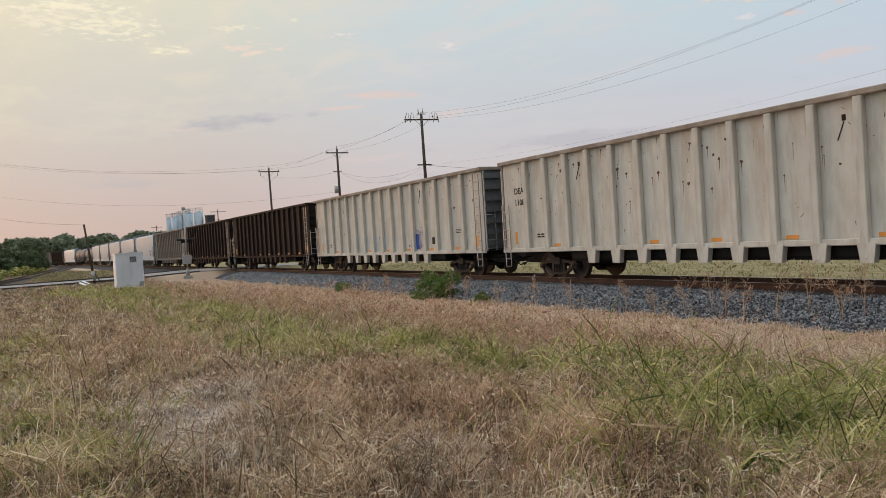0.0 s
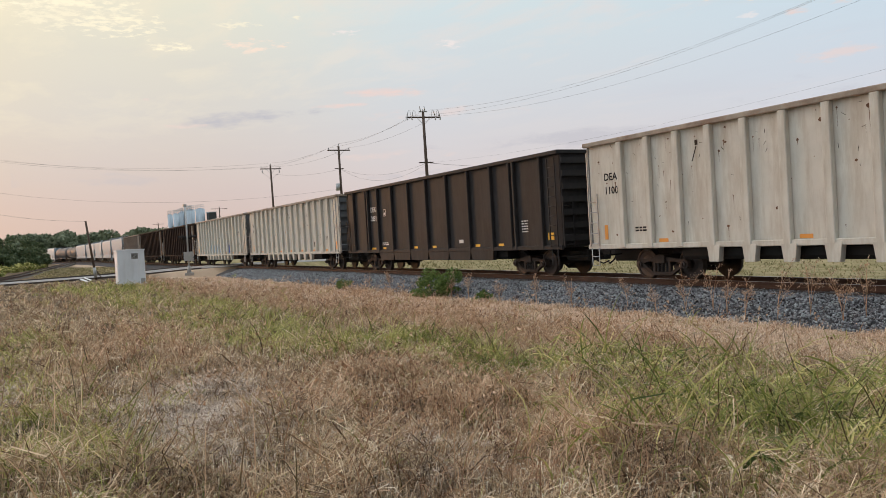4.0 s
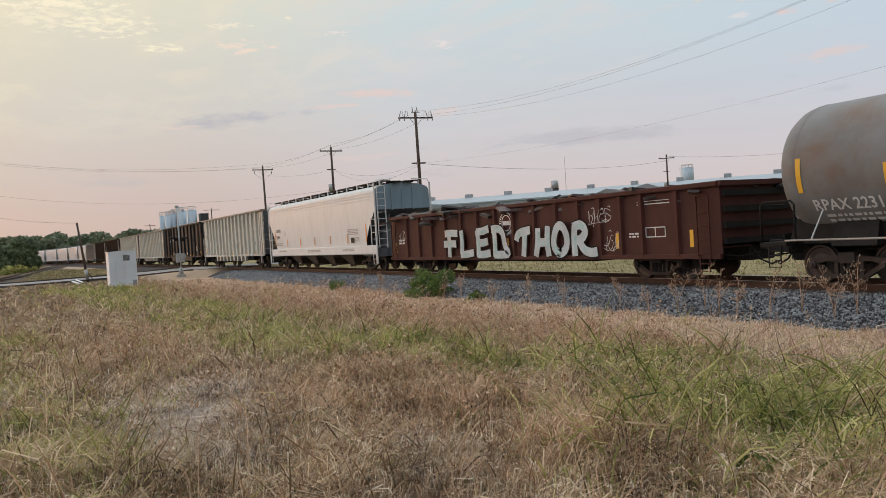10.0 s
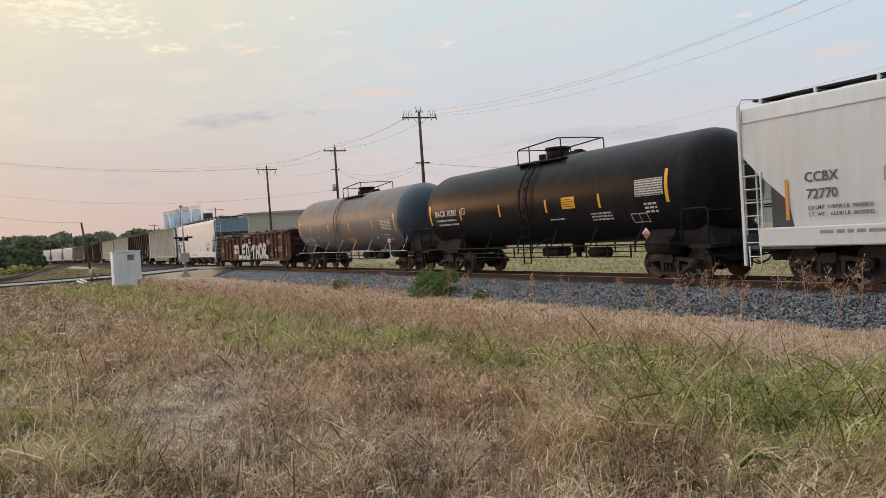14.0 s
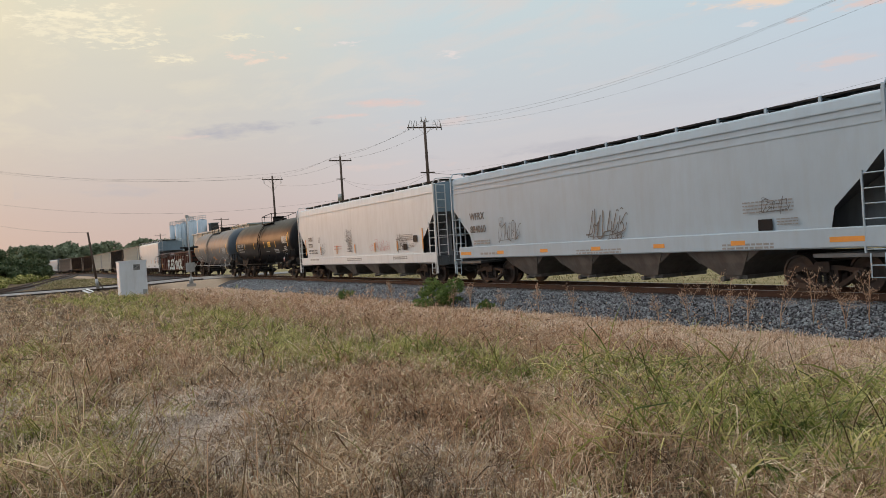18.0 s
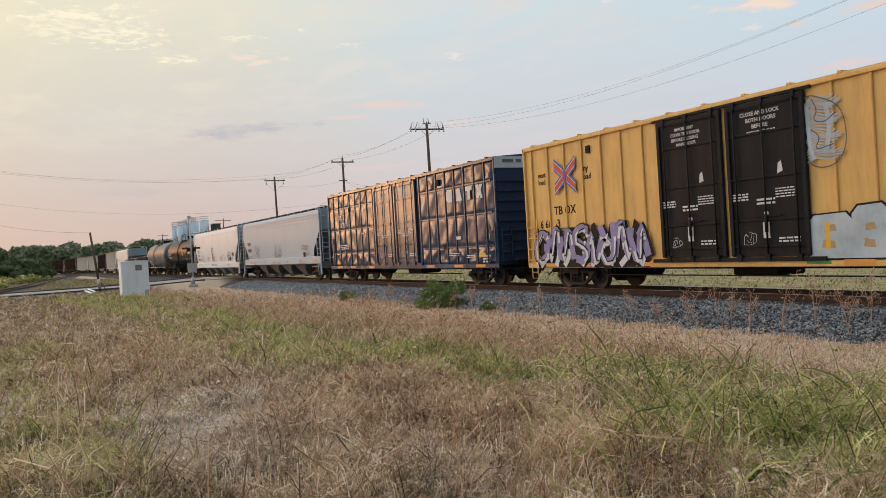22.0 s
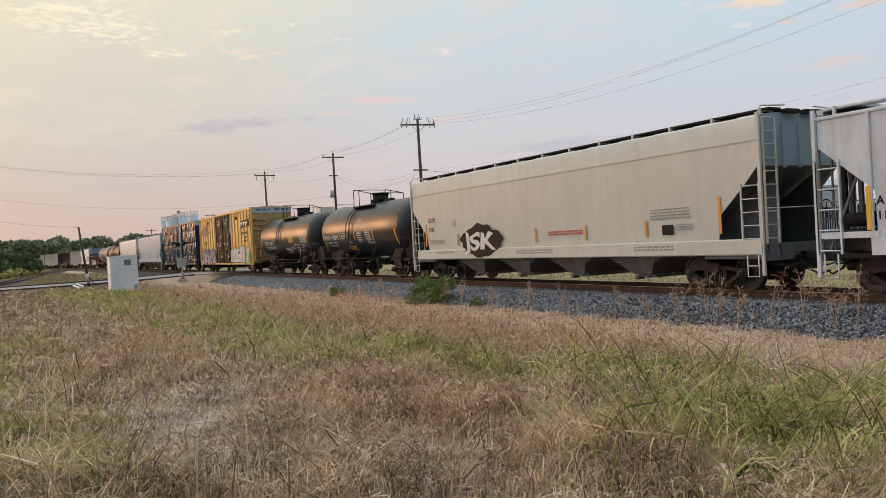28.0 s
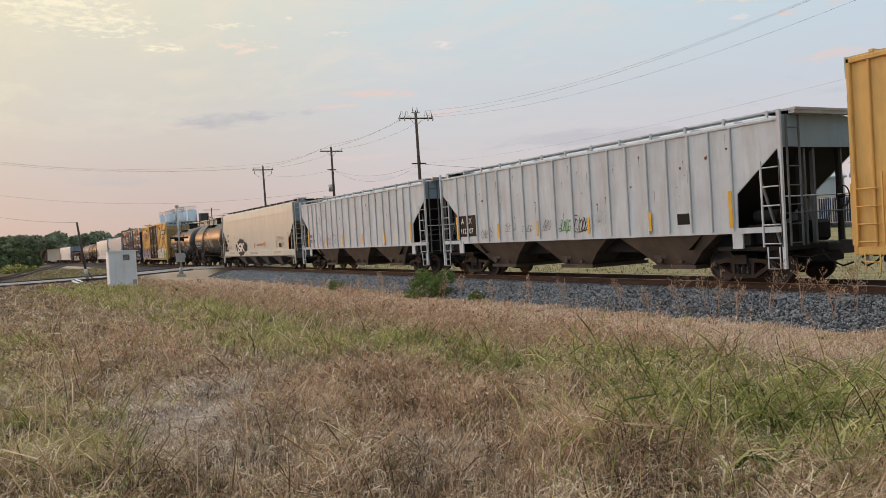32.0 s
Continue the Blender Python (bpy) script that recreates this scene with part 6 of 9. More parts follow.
    if rib == "grid":
        bars(g, -4.3, out, 2.6, 0.3, 1, 0.07, rng)
        g.box(6.1, 6.5, out, out + 0.004, 1.95, 2.08)
        bars(g, 8.2, out, 1.2, 0.6, 3, 0.07, rng, 1.6)
    stuff_part("small_print", g, M["letter_white" if rib == "grid" else "plate"], car)
    g = Geo().rod((-6.0, 0.3, 0.62), (-4.6, 0.3, 0.62), 0.22, 10).box(-0.8, 0.6, -0.6, 0.5, 0.45, 0.75, 0.06).rod((-5.5, -1.2, 0.5), (5.8, -1.2, 0.5), 0.02, 5)
    part("brake_rigging", g, M["steel_dark"], car)
    running_gear(car, h, h - 2.15, c)
    return finish(car, c)


def low_gondola(c_left):
    """Rust-brown mill gondola, loaded with scrap, with sprayed letters along its side."""
    L, top, bot = 20.2, 2.66, 0.64
    h = L / 2
    rng = random.Random(5)
    car = thing("gondola_car", "rust-brown low gondola loaded with scrap, sprayed with pale letters", "gondola car", "cars of the freight train")
    c = c_left - h
    posts = [-8.3, -7.1, -5.88, -4.66, -3.3, -2.05, -0.74, 0.5, 1.83, 3.08, 4.28, 5.35, 6.3, 7.2, 8.6]
    for s in (-1, 1):
        y = s * 1.45
        part("side_panel", Geo().box(-h, h, y - 0.02, y + 0.02, bot, top - 0.04), M["rust_car"], car)
        for x in posts:
            part("post", shared("post|rust|%d" % s, lambda g: g.prism([(-0.10, s * 1.47), (-0.06, s * 1.57), (0.06, s * 1.57), (0.10, s * 1.47)][::-s], bot + 0.04, top - 0.12, 2), M["rust_car"]), None, car, at=pose(x, 0, 0))
        part("top_chord", Geo().box(-h, h, min(s * 1.40, s * 1.59), max(s * 1.40, s * 1.59), top - 0.14, top, 0.02), M["rust_car"], car)
        part("side_sill", Geo().box(-h, h, min(s * 1.44, s * 1.56), max(s * 1.44, s * 1.56), bot - 0.02, bot + 0.12, 0.015), M["rust_car"], car)
    part("floor", Geo().box(-h, h, -1.43, 1.43, 0.95, 1.05).box(-4.8, 4.8, -1.3, 1.3, 0.55, 0.95), M["steel_dark"], car)
    for sx in (-1, 1):
        part("end_panel", Geo().box(sx * (h - 0.05), sx * h, -1.43, 1.43, 0.9, top - 0.02), M["rust_car"], car)
        for k in range(4):
            part("end_rib", Geo().box(sx * h, sx * (h + 0.10), -1.4, 1.4, 1.0 + k * 0.42, 1.16 + k * 0.42), M["steel_dark"], car)
        part("end_chord", Geo().box(sx * (h - 0.1), sx * (h + 0.1), -1.55, 1.55, top - 0.13, top + 0.004), M["rust_car"], car)
        g = ladder(Geo(), sx * (h - 0.5), -1.60, 0.7, 2.3, step=0.36)
        stirrup(g, sx * (h - 0.5), -1.58, 0.3, 0.7)
        part("ladder", g, M["rust_car"], car)
    pieces("reflector", [(x, x + 0.13, -1.475, -1.47, 0.95, 1.42) for x in (-9.7, -6.1, -0.05, 2.95, 6.0, 9.0)], M["yellow"], car)
    g = Geo()
    bars(g, -9.3, -1.474, 1.5, 0.6, 2, 0.08, rng)
    bars(g, 6.6, -1.474, 1.35, 0.4, 2, 0.05, rng)
    for x0, x1, z0, z1 in ((7.3, 8.1, 1.25, 1.28), (7.3, 8.1, 1.52, 1.55), (7.3, 7.33, 1.25, 1.55), (8.07, 8.1, 1.25, 1.55), (7.68, 7.71, 1.25, 1.55), (7.0, 8.3, 2.2, 2.23), (7.0, 8.3, 2.29, 2.31)):
        g.box(x0, x1, -1.474, -1.47, z0, z1)
    stuff_part("small_print", g, M["letter_white"], car)
    # round emblem, its lettering left as plain arcs
    g = Geo()
    for k in range(30):
        a = k * 2 * math.pi / 30
        stroke(g, [(-0.02 + q * math.cos(a), 1.98 + q * math.sin(a)) for q in (0.36, 0.42, 0.47)], 0.022, -1.474)
    stroke(g, [(-0.02 + 0.29 * math.cos(a), 1.98 + 0.29 * math.sin(a)) for a in (k * 0.2618 for k in range(25))], 0.02, -1.474)
    g.box(-0.26, 0.22, -1.474, -1.47, 1.90, 2.06)
    stuff_part("emblem", g, M["letter_white"], car, "faded round white emblem")
    block_letters("FLED", -4.7, 1.24, 0.64, 1.28, -1.58, car)
    block_letters("THOR", 0.75, 1.06, 0.64, 1.18, -1.58, car)
    g = Geo()
    scribble(g, 4.9, 5.9, 1.75, 2.2, -1.585, rng, 0.02, 8)
    scribble(g, -9.2, -8.6, 1.5, 1.9, -1.475, rng, 0.02, 7)
    scribble(g, 5.6, 6.2, 0.9, 1.4, -1.585, rng, 0.02, 7)
    stuff_part("spray_tag", g, M["letter_white"], car)
    g = Geo()
    for k in range(230):
        x, y = rng.uniform(-9.6, 9.6), rng.uniform(-1.25, 1.25)
        z = 2.49 + 0.13 * math.sin(x * 1.3) + rng.uniform(-0.1, 0.10)
        m = Matrix.Translation((x, y, z)) @ Euler((rng.uniform(-0.4, 0.4), rng.uniform(-0.2, 0.2), rng.uniform(0, 3))).to_matrix().to_4x4()
        a, b, t = rng.uniform(0.3, 1.2), rng.uniform(0.1, 0.4), rng.uniform(0.01, 0.06)
        g.add([m @ Vector(p) for p in ((-a, -b, -t), (a, -b, -t), (a, b, -t), (-a, b, -t), (-a, -b, t), (a, -b, t), (a, b, t), (-a, b, t))], [(0, 3, 2, 1), (4, 5, 6, 7), (0, 1, 5, 4), (1, 2, 6, 5), (2, 3, 7, 6), (3, 0, 4, 7)])
    stuff_part("scrap_load", g, M["scrap"], car, "heap of bent grey scrap metal")
    running_gear(car, h, 7.35, c)
    return finish(car, c)


# far part of the train, from its visible end towards the viewer
tank_car(221.5, 16.2, "end_grey", "weathered grey tank car far down the line", rust=True)
tank_car(239.5, 16.2, "end_grey", "weathered grey tank car far down the line", rust=True, seed=1)
round_hopper(259.5, 18.4, "hop_white", "white covered hopper far down the line", slim=True)
gondola(281.0, "gond_brown", "dark brown open gondola far down the line", "end_grey", "gond_brown", plain=True)
gondola(302.0, "gond_grey", "grey open gondola far down the line", "end_grey", "gond_grey", plain=True)
round_hopper(322.0, 18.4, "hop_pale", "pale grey covered hopper far down the line", slim=True)
round_hopper(342.0, 18.4, "hop_cream", "cream covered hopper far down the line", slim=True)
for k in range(5):
    round_hopper(128.2 + 19.0 * k, 17.6, "hop_pale", "pale grey round-sided covered hopper", seed=20 + k)
gondola(109.1, "gond_grey", "dirty grey ribbed open gondola", "gond_grey", "gond_grey", seed=1)
gondola(88.2, "gond_brown", "dark rusty brown open gondola", "steel_dark", "gond_brown", seed=2)
gondola(67.3, "gond_brown", "dark rusty brown open gondola", "steel_dark", "gond_brown", seed=3)
light_a = gondola(46.3, "gond_light", "weathered pale grey open gondola with blue spray tags", seed=4)
gondola(25.35, "gond_light", "weathered pale grey open gondola with orange patches", marks=(("DEAX", -9.02, 3.08, 0.32), ("11086", -9.02, 2.66, 0.32)), seed=5)
gondola(4.42, "gond_dark", "faded black open gondola with white lettering", "gond_dark", "gond_dark", marks=(("DEAX", -6.62, 3.05, 0.36), ("20312", -6.58, 2.6, 0.36)), dark=True, plain=True, seed=6)
gondola(-16.62, "gond_light", "weathered pale grey open gondola with rust scrapes", marks=(("DEAX", -9.02, 3.08, 0.32), ("11001", -9.02, 2.66, 0.32)), seed=7)
round_hopper(-37.95, 18.4, "hop_white", "white round-sided covered hopper with black lettering", marks=(("DOWX", -7.6, 2.50, 0.30), ("21094", -7.6, 2.06, 0.30)), seed=8)
low_gondola(-57.85)
tank_car(-79.55, 16.9, "tank_grey", "rust-streaked grey tank car with a dark blue end", marks=(("RPAX 223161", -7.3, 1.72, 0.36),), end_mat="tank_blue", ladder_x=-0.95, rust=True, seed=9, barrel=(-7.67, 7.06),
         strips=[(x, 2.21, 2.65) for x in (-5.4, -2.33, 0.83, 4.0)], ends=((-7.5, 2.15, 2.95), (6.7, 2.02, 2.88)), panel=(0.1, 1.0, 1.55, 1.88), table=(5.05, 6.22, 2.10, 2.60), diamond=(6.1, 1.52, "red"),
         prints=((-7.1, -5.4, 1.56, 2, 0.06), (4.0, 4.2, 1.7, 1, 0.1)), frames=((-4.6, -4.3, 1.70, 2.0), (5.0, 5.8, 1.60, 1.88)))
tank_car(-97.65, 16.4, "tank_black", "black tank car with yellow reflective strips", marks=(("BACX 10381", -6.85, 2.45, 0.35),), ladder_x=0.0, seed=10,
         strips=[(x, 2.23, 2.68) for x in (-4.68, -1.74, 1.22, 4.05)], ends=((-7.3, 2.1, 2.95), (6.99, 2.23, 3.17)), panel=(2.13, 2.83, 2.30, 2.68), table=(5.7, 6.85, 2.46, 2.95), diamond=(6.1, 1.38, "red"),
         prints=((-6.8, -5.1, 2.24, 1, 0.07), (-6.7, -5.0, 2.06, 1, 0.07), (1.3, 2.1, 1.95, 1, 0.05), (3.5, 4.5, 2.04, 3, 0.05), (6.0, 6.5, 2.2, 3, 0.06)), frames=((-4.56, -4.3, 2.46, 2.72), (5.3, 6.0, 1.70, 1.98)))
hop_k = round_hopper(-115.4, 19.3, "hop_white", "white covered hopper with brown spray tags", marks=(("CCBX", -7.82, 2.40, 0.32), ("72770", -7.78, 2.01, 0.32), ("LD LMT  218700 LB  99600KG", -7.75, 1.76, 0.125), ("LT  WT    66300 LB  30100KG", -7.73, 1.60, 0.125)), bands=(4.0,), seed=11, curved=False)
hop_l = round_hopper(-136.25, 19.1, "hop_pale", "pale grey covered hopper with black spray tags", marks=(("WFRX", -8.1, 2.60, 0.40), ("884060", -8.1, 2.09, 0.40)), sill=(1.07, 1.54), bands=(3.74, 3.95, 4.12), seed=12, curved=False, sill_marks=True)
box_m = boxcar(-157.0, 18.75, "box_blue", "dark blue ribbed boxcar with white block shapes", "container", "grid", seed=13)
box_n = boxcar(-177.75, 18.6, "box_yellow", "faded yellow boxcar with dark doors and spray paint", "box_end", "post", "box_brown", seed=14)
tank_car(-198.0, 12.3, "tank_gloss", "short glossy black tank car with yellow strips", marks=(("FPAX 151189", -5.03, 2.10, 0.33), ("50% SODIUM HYDROXIDE", 1.38, 1.96, 0.115)), ladder_x=-1.6, seed=15, short=True, barrel=(-5.9, 4.31),
         strips=((-2.85, 2.22, 2.63), (-0.63, 2.22, 2.63), (1.38, 2.22, 2.63)), ends=((-5.75, 2.05, 2.88), (4.12, 2.04, 2.90)), panel=(0.5, 1.28, 2.16, 2.52), table=(2.82, 3.95, 2.10, 2.55), diamond=(3.35, 1.52, "letter_black"),
         prints=((-4.9, -2.6, 1.92, 2, 0.06), (-0.6, 0.5, 1.80, 4, 0.05), (0.75, 1.4, 1.85, 2, 0.05), (1.75, 2.4, 1.8, 2, 0.05), (3.0, 3.5, 1.97, 2, 0.05)), frames=((2.4, 2.98, 1.60, 1.85),))
tank_car(-211.1, 11.7, "tank_gloss", "short glossy black tank car with white lettering", marks=(("FPAX 141093", -5.38, 2.12, 0.385), ("LD LMT  198500 LB   90050 KG", -5.38, 1.93, 0.135), ("LT  WT    64500 LB   29250 KG", -5.40, 1.76, 0.135)), ladder_x=-1.5, seed=16, short=True, barrel=(-5.65, 4.5),
         strips=((-2.91, 2.03, 2.47), (-0.85, 2.04, 2.48), (1.6, 2.04, 2.48)), ends=((-5.55, 1.64, 2.47), (4.3, 1.7, 2.5)), panel=(-2.15, -1.32, 1.50, 1.74),
         prints=((-2.7, -1.9, 2.42, 4, 0.045), (-0.5, 0.1, 2.42, 5, 0.05), (0.6, 1.25, 2.45, 5, 0.05), (-0.4, 0.1, 2.0, 2, 0.045), (0.7, 1.6, 1.98, 3, 0.045), (-0.45, 0.05, 3.08, 2, 0.05), (-2.0, -1.4, 1.98, 2, 0.045), (-4.4, -3.8, 1.5, 1, 0.045)))
hop_q = round_hopper(-223.45, 19.2, "hop_cream", "cream covered hopper with a white and black spray tag", marks=(("ELTX", -8.0, 2.55, 0.26), ("7585", -8.0, 2.15, 0.26)), bands=(3.78,), sill=(0.95, 1.36), seed=17, curved=False)
ribbed_hopper(-244.07, "pale grey ribbed covered hopper with lilac spray tags", marks=(("A E  X", -7.0, 2.0, 0.26), ("112 312", -7.0, 1.68, 0.26)), seed=18)
ribbed_hopper(-262.4, "pale grey ribbed covered hopper with a black number patch", marks=(("A   EX", -6.9, 2.10, 0.30), ("112 307", -6.98, 1.70, 0.30)), seed=19, panel=True)
boxcar(-281.0, 18.6, "box_yellow", "yellow boxcar at the end of the passing train", "box_end", "post", "box_brown", seed=20)

# ---- spray paint and lettering of single cars ----
rng = random.Random(77)
g = Geo()
for x0, x1 in ((3.1, 3.5), (3.75, 4.15)):
    scribble(g, x0, x1 + 0.2, 1.25, 2.1, -1.47, rng, 0.03, 6)
g.box(3.3, 3.9, -1.472, -1.467, 1.2, 1.9)
stuff_part("spray_tag", g, M["blue"], light_a, "blue spray tag")
g = Geo()
for x in (-3.5, -2.3, -1.1, 0.1):
    g.side([(x, 1.25), (x + 0.3, 1.2), (x + 0.35, 1.9), (x + 0.05, 2.0)], -1.472, -1.467)
stuff_part("spray_tag", g, M["ice"], light_a, "faint pale blue spray letters")
g = Geo()
scribble(g, -6.0, -4.6, 1.7, 2.35, -1.575, rng, 0.03, 13)
scribble(g, -0.6, 1.2, 1.65, 2.4, -1.575, rng, 0.045, 12)
scribble(g, 0.4, 1.1, 1.55, 1.75, -1.575, rng, 0.02, 8)
scribble(g, 6.2, 7.0, 2.0, 2.3, -1.575, rng, 0.02, 8)
stuff_part("spray_tag", g, M["plate"], hop_l, "black looping spray tags")
g = Geo()
for x0, x1, z0, z1 in ((2.1, 2.7, 1.6, 1.9), (2.8, 3.3, 1.65, 2.1), (3.3, 4.0, 1.6, 2.05), (4.0, 4.6, 1.6, 1.95)):
    scribble(g, x0, x1, z0, z1, -1.575, rng, 0.014, 9)
g.box(-3.2, -2.0, -1.577, -1.572, 1.95, 1.97).box(-3.2, -2.0, -1.577, -1.572, 1.80, 1.82)
stuff_part("spray_tag", g, M["red"], hop_k, "thin red spray tags")
g = Geo()
scribble(g, 5.4, 6.2, 1.55, 2.2, -1.575, rng, 0.028, 8)
scribble(g, 5.9, 6.6, 1.7, 2.1, -1.575, rng, 0.018, 8)
scribble(g, -5.6, -4.8, 1.55, 2.1, -1.575, rng, 0.018, 9)
stuff_part("spray_tag", g, M["gond_brown"], hop_k, "brown spray tags")
g = Geo()
for k in range(6):
    x = -1.4 + k * 0.16
    scribble(g, x, x + 0.25, 2.2, 2.75, -1.576, rng, 0.010, 3)
for k in range(5):
    scribble(g, -1.1, -0.4, 1.62 + k * 0.13, 1.70 + k * 0.13, -1.576, rng, 0.020, 4)
stuff_part("spray_tag", g, M["letter_black"], hop_k, "black sprayed hair-like lines")
part("data_panel", Geo().box(7.32, 7.74, -1.576, -1.571, 1.90, 2.20), M["letter_black"], hop_k, "black data panel")
g = Geo()
blob = [(-3.65 + 1.5 * math.cos(a) * (1 + 0.06 * math.sin(5 * a) + 0.04 * math.sin(13 * a)), 1.66 + 0.62 * math.sin(a) * (1 + 0.08 * math.cos(4 * a) + 0.07 * math.cos(11 * a))) for a in (2 * math.pi * i / 60 for i in range(60))]
g.side([(x, max(z, 1.0)) for x, z in blob], -1.612, -1.604)
part("spray_cloud", g, M["letter_black"], hop_q, "black sprayed cloud")
graffiti("JSK", -4.95, -2.5, 1.10, 2.05, -1.618, M["letter_white"], M["letter_black"], hop_q, "fat white sprayed letters", 0.03, 0.03)
g = Geo()
bars(g, 0.75, -1.572, 1.80, 1.9, 2, 0.05, rng)
stuff_part("small_print", g, M["red"], hop_q, "red small print")
# the blue boxcar's owner's mark as plain white blocks
g = Geo()
for i, x in enumerate((5.40, 6.24, 7.08, 7.92)):
    w = 0.52
    outlines = ([(0, 0.12), (0.12, 0), (0.52, 0), (0.52, 0.54), (0.12, 0.54), (0, 0.42)], [(0, 0), (0.52, 0), (0.36, 0.54), (0.16, 0.54)], [(0.16, 0), (0.36, 0), (0.36, 0.36), (0.52, 0.36), (0.52, 0.54), (0, 0.54), (0, 0.36), (0.16, 0.36)], [(0, 0), (0.2, 0), (0.26, 0.12), (0.32, 0), (0.52, 0), (0.38, 0.27), (0.52, 0.54), (0.32, 0.54), (0.26, 0.42), (0.2, 0.54), (0, 0.54), (0.14, 0.27)])
    part("painted_mark", Geo().side([(x + a, 3.54 + b) for a, b in outlines[i]], -1.568, -1.561), M["letter_white"], box_m, "plain white block shape")
for words, x, z, size in (("LR  S", -7.6, 3.52, 0.36), ("13 73 35", -7.6, 3.08, 0.36)):
    lettering(words, x, -1.562, z, size, M["letter_white"], box_m)
pieces("hazard_tag", [(-8.3, -7.8, -1.568, -1.561, 1.0, 1.12), (7.9, 8.4, -1.568, -1.50, 1.2, 1.36)], M["yellow"], box_m)
# the yellow boxcar's signs
for words, x, z, size in (("next\nload", -8.48, 3.90, 0.25), ("any\nroad", -6.05, 3.88, 0.27), ("TB OX", -7.63, 2.56, 0.40), ("6 66   3", -8.5, 2.13, 0.38)):
    lettering(words, x, -1.506, z, size, M["gond_brown"], box_n)
for words, x, z, size in (("Railcar Pooling", 6.1, 3.12, 0.30), ("Experts", 6.75, 2.80, 0.30)):
    lettering(words, x, -1.506, z, size, M["letter_black"], box_n)
g = Geo()
bars(g, 6.75, -1.508, 2.52, 0.9, 1, 0.16, rng)
stuff_part("small_print", g, M["letter_black"], box_n)
g = Geo().side([(6.0, 3.62), (8.35, 3.72), (8.35, 4.25), (6.0, 4.15)], -1.568, -1.562)
part("sign_panel", g, M["letter_black"], box_n, "dark sign panel with pale shapes")
g = Geo()
for x in (6.15, 6.85, 7.55):
    g.side([(x, 3.74), (x + 0.22, 3.74), (x + 0.3, 3.95), (x + 0.58, 3.97), (x + 0.6, 4.08), (x, 4.05)], -1.575, -1.570)
part("sign_shape", g, M["letter_white"], box_n, "pale slanted shapes")
for k, (wide, tint) in enumerate(((0.21, "blue"), (0.13, "letter_white"), (0.10, "red"))):
    for sx in (-1, 1):
        for sz in (-1, 1):
            ax, az, bx, bz = -6.86 + sx * 0.03, 3.82 + sz * 0.03, -6.86 + sx * 0.58, 3.82 + sz * 0.42
            q = [(ax, az - wide), (bx, bz - wide), (bx, bz + wide), (ax, az + wide)]
            part("painted_mark", Geo().side(q if sx > 0 else q[::-1], -1.564 - 0.003 * k - 0.0008 * sz, -1.561 - 0.003 * k), M[tint], box_n, "crossed red and blue stripes")
part("painted_mark", Geo().box(-6.91, -6.81, -1.578, -1.572, 3.62, 4.02), M["blue"], box_n)


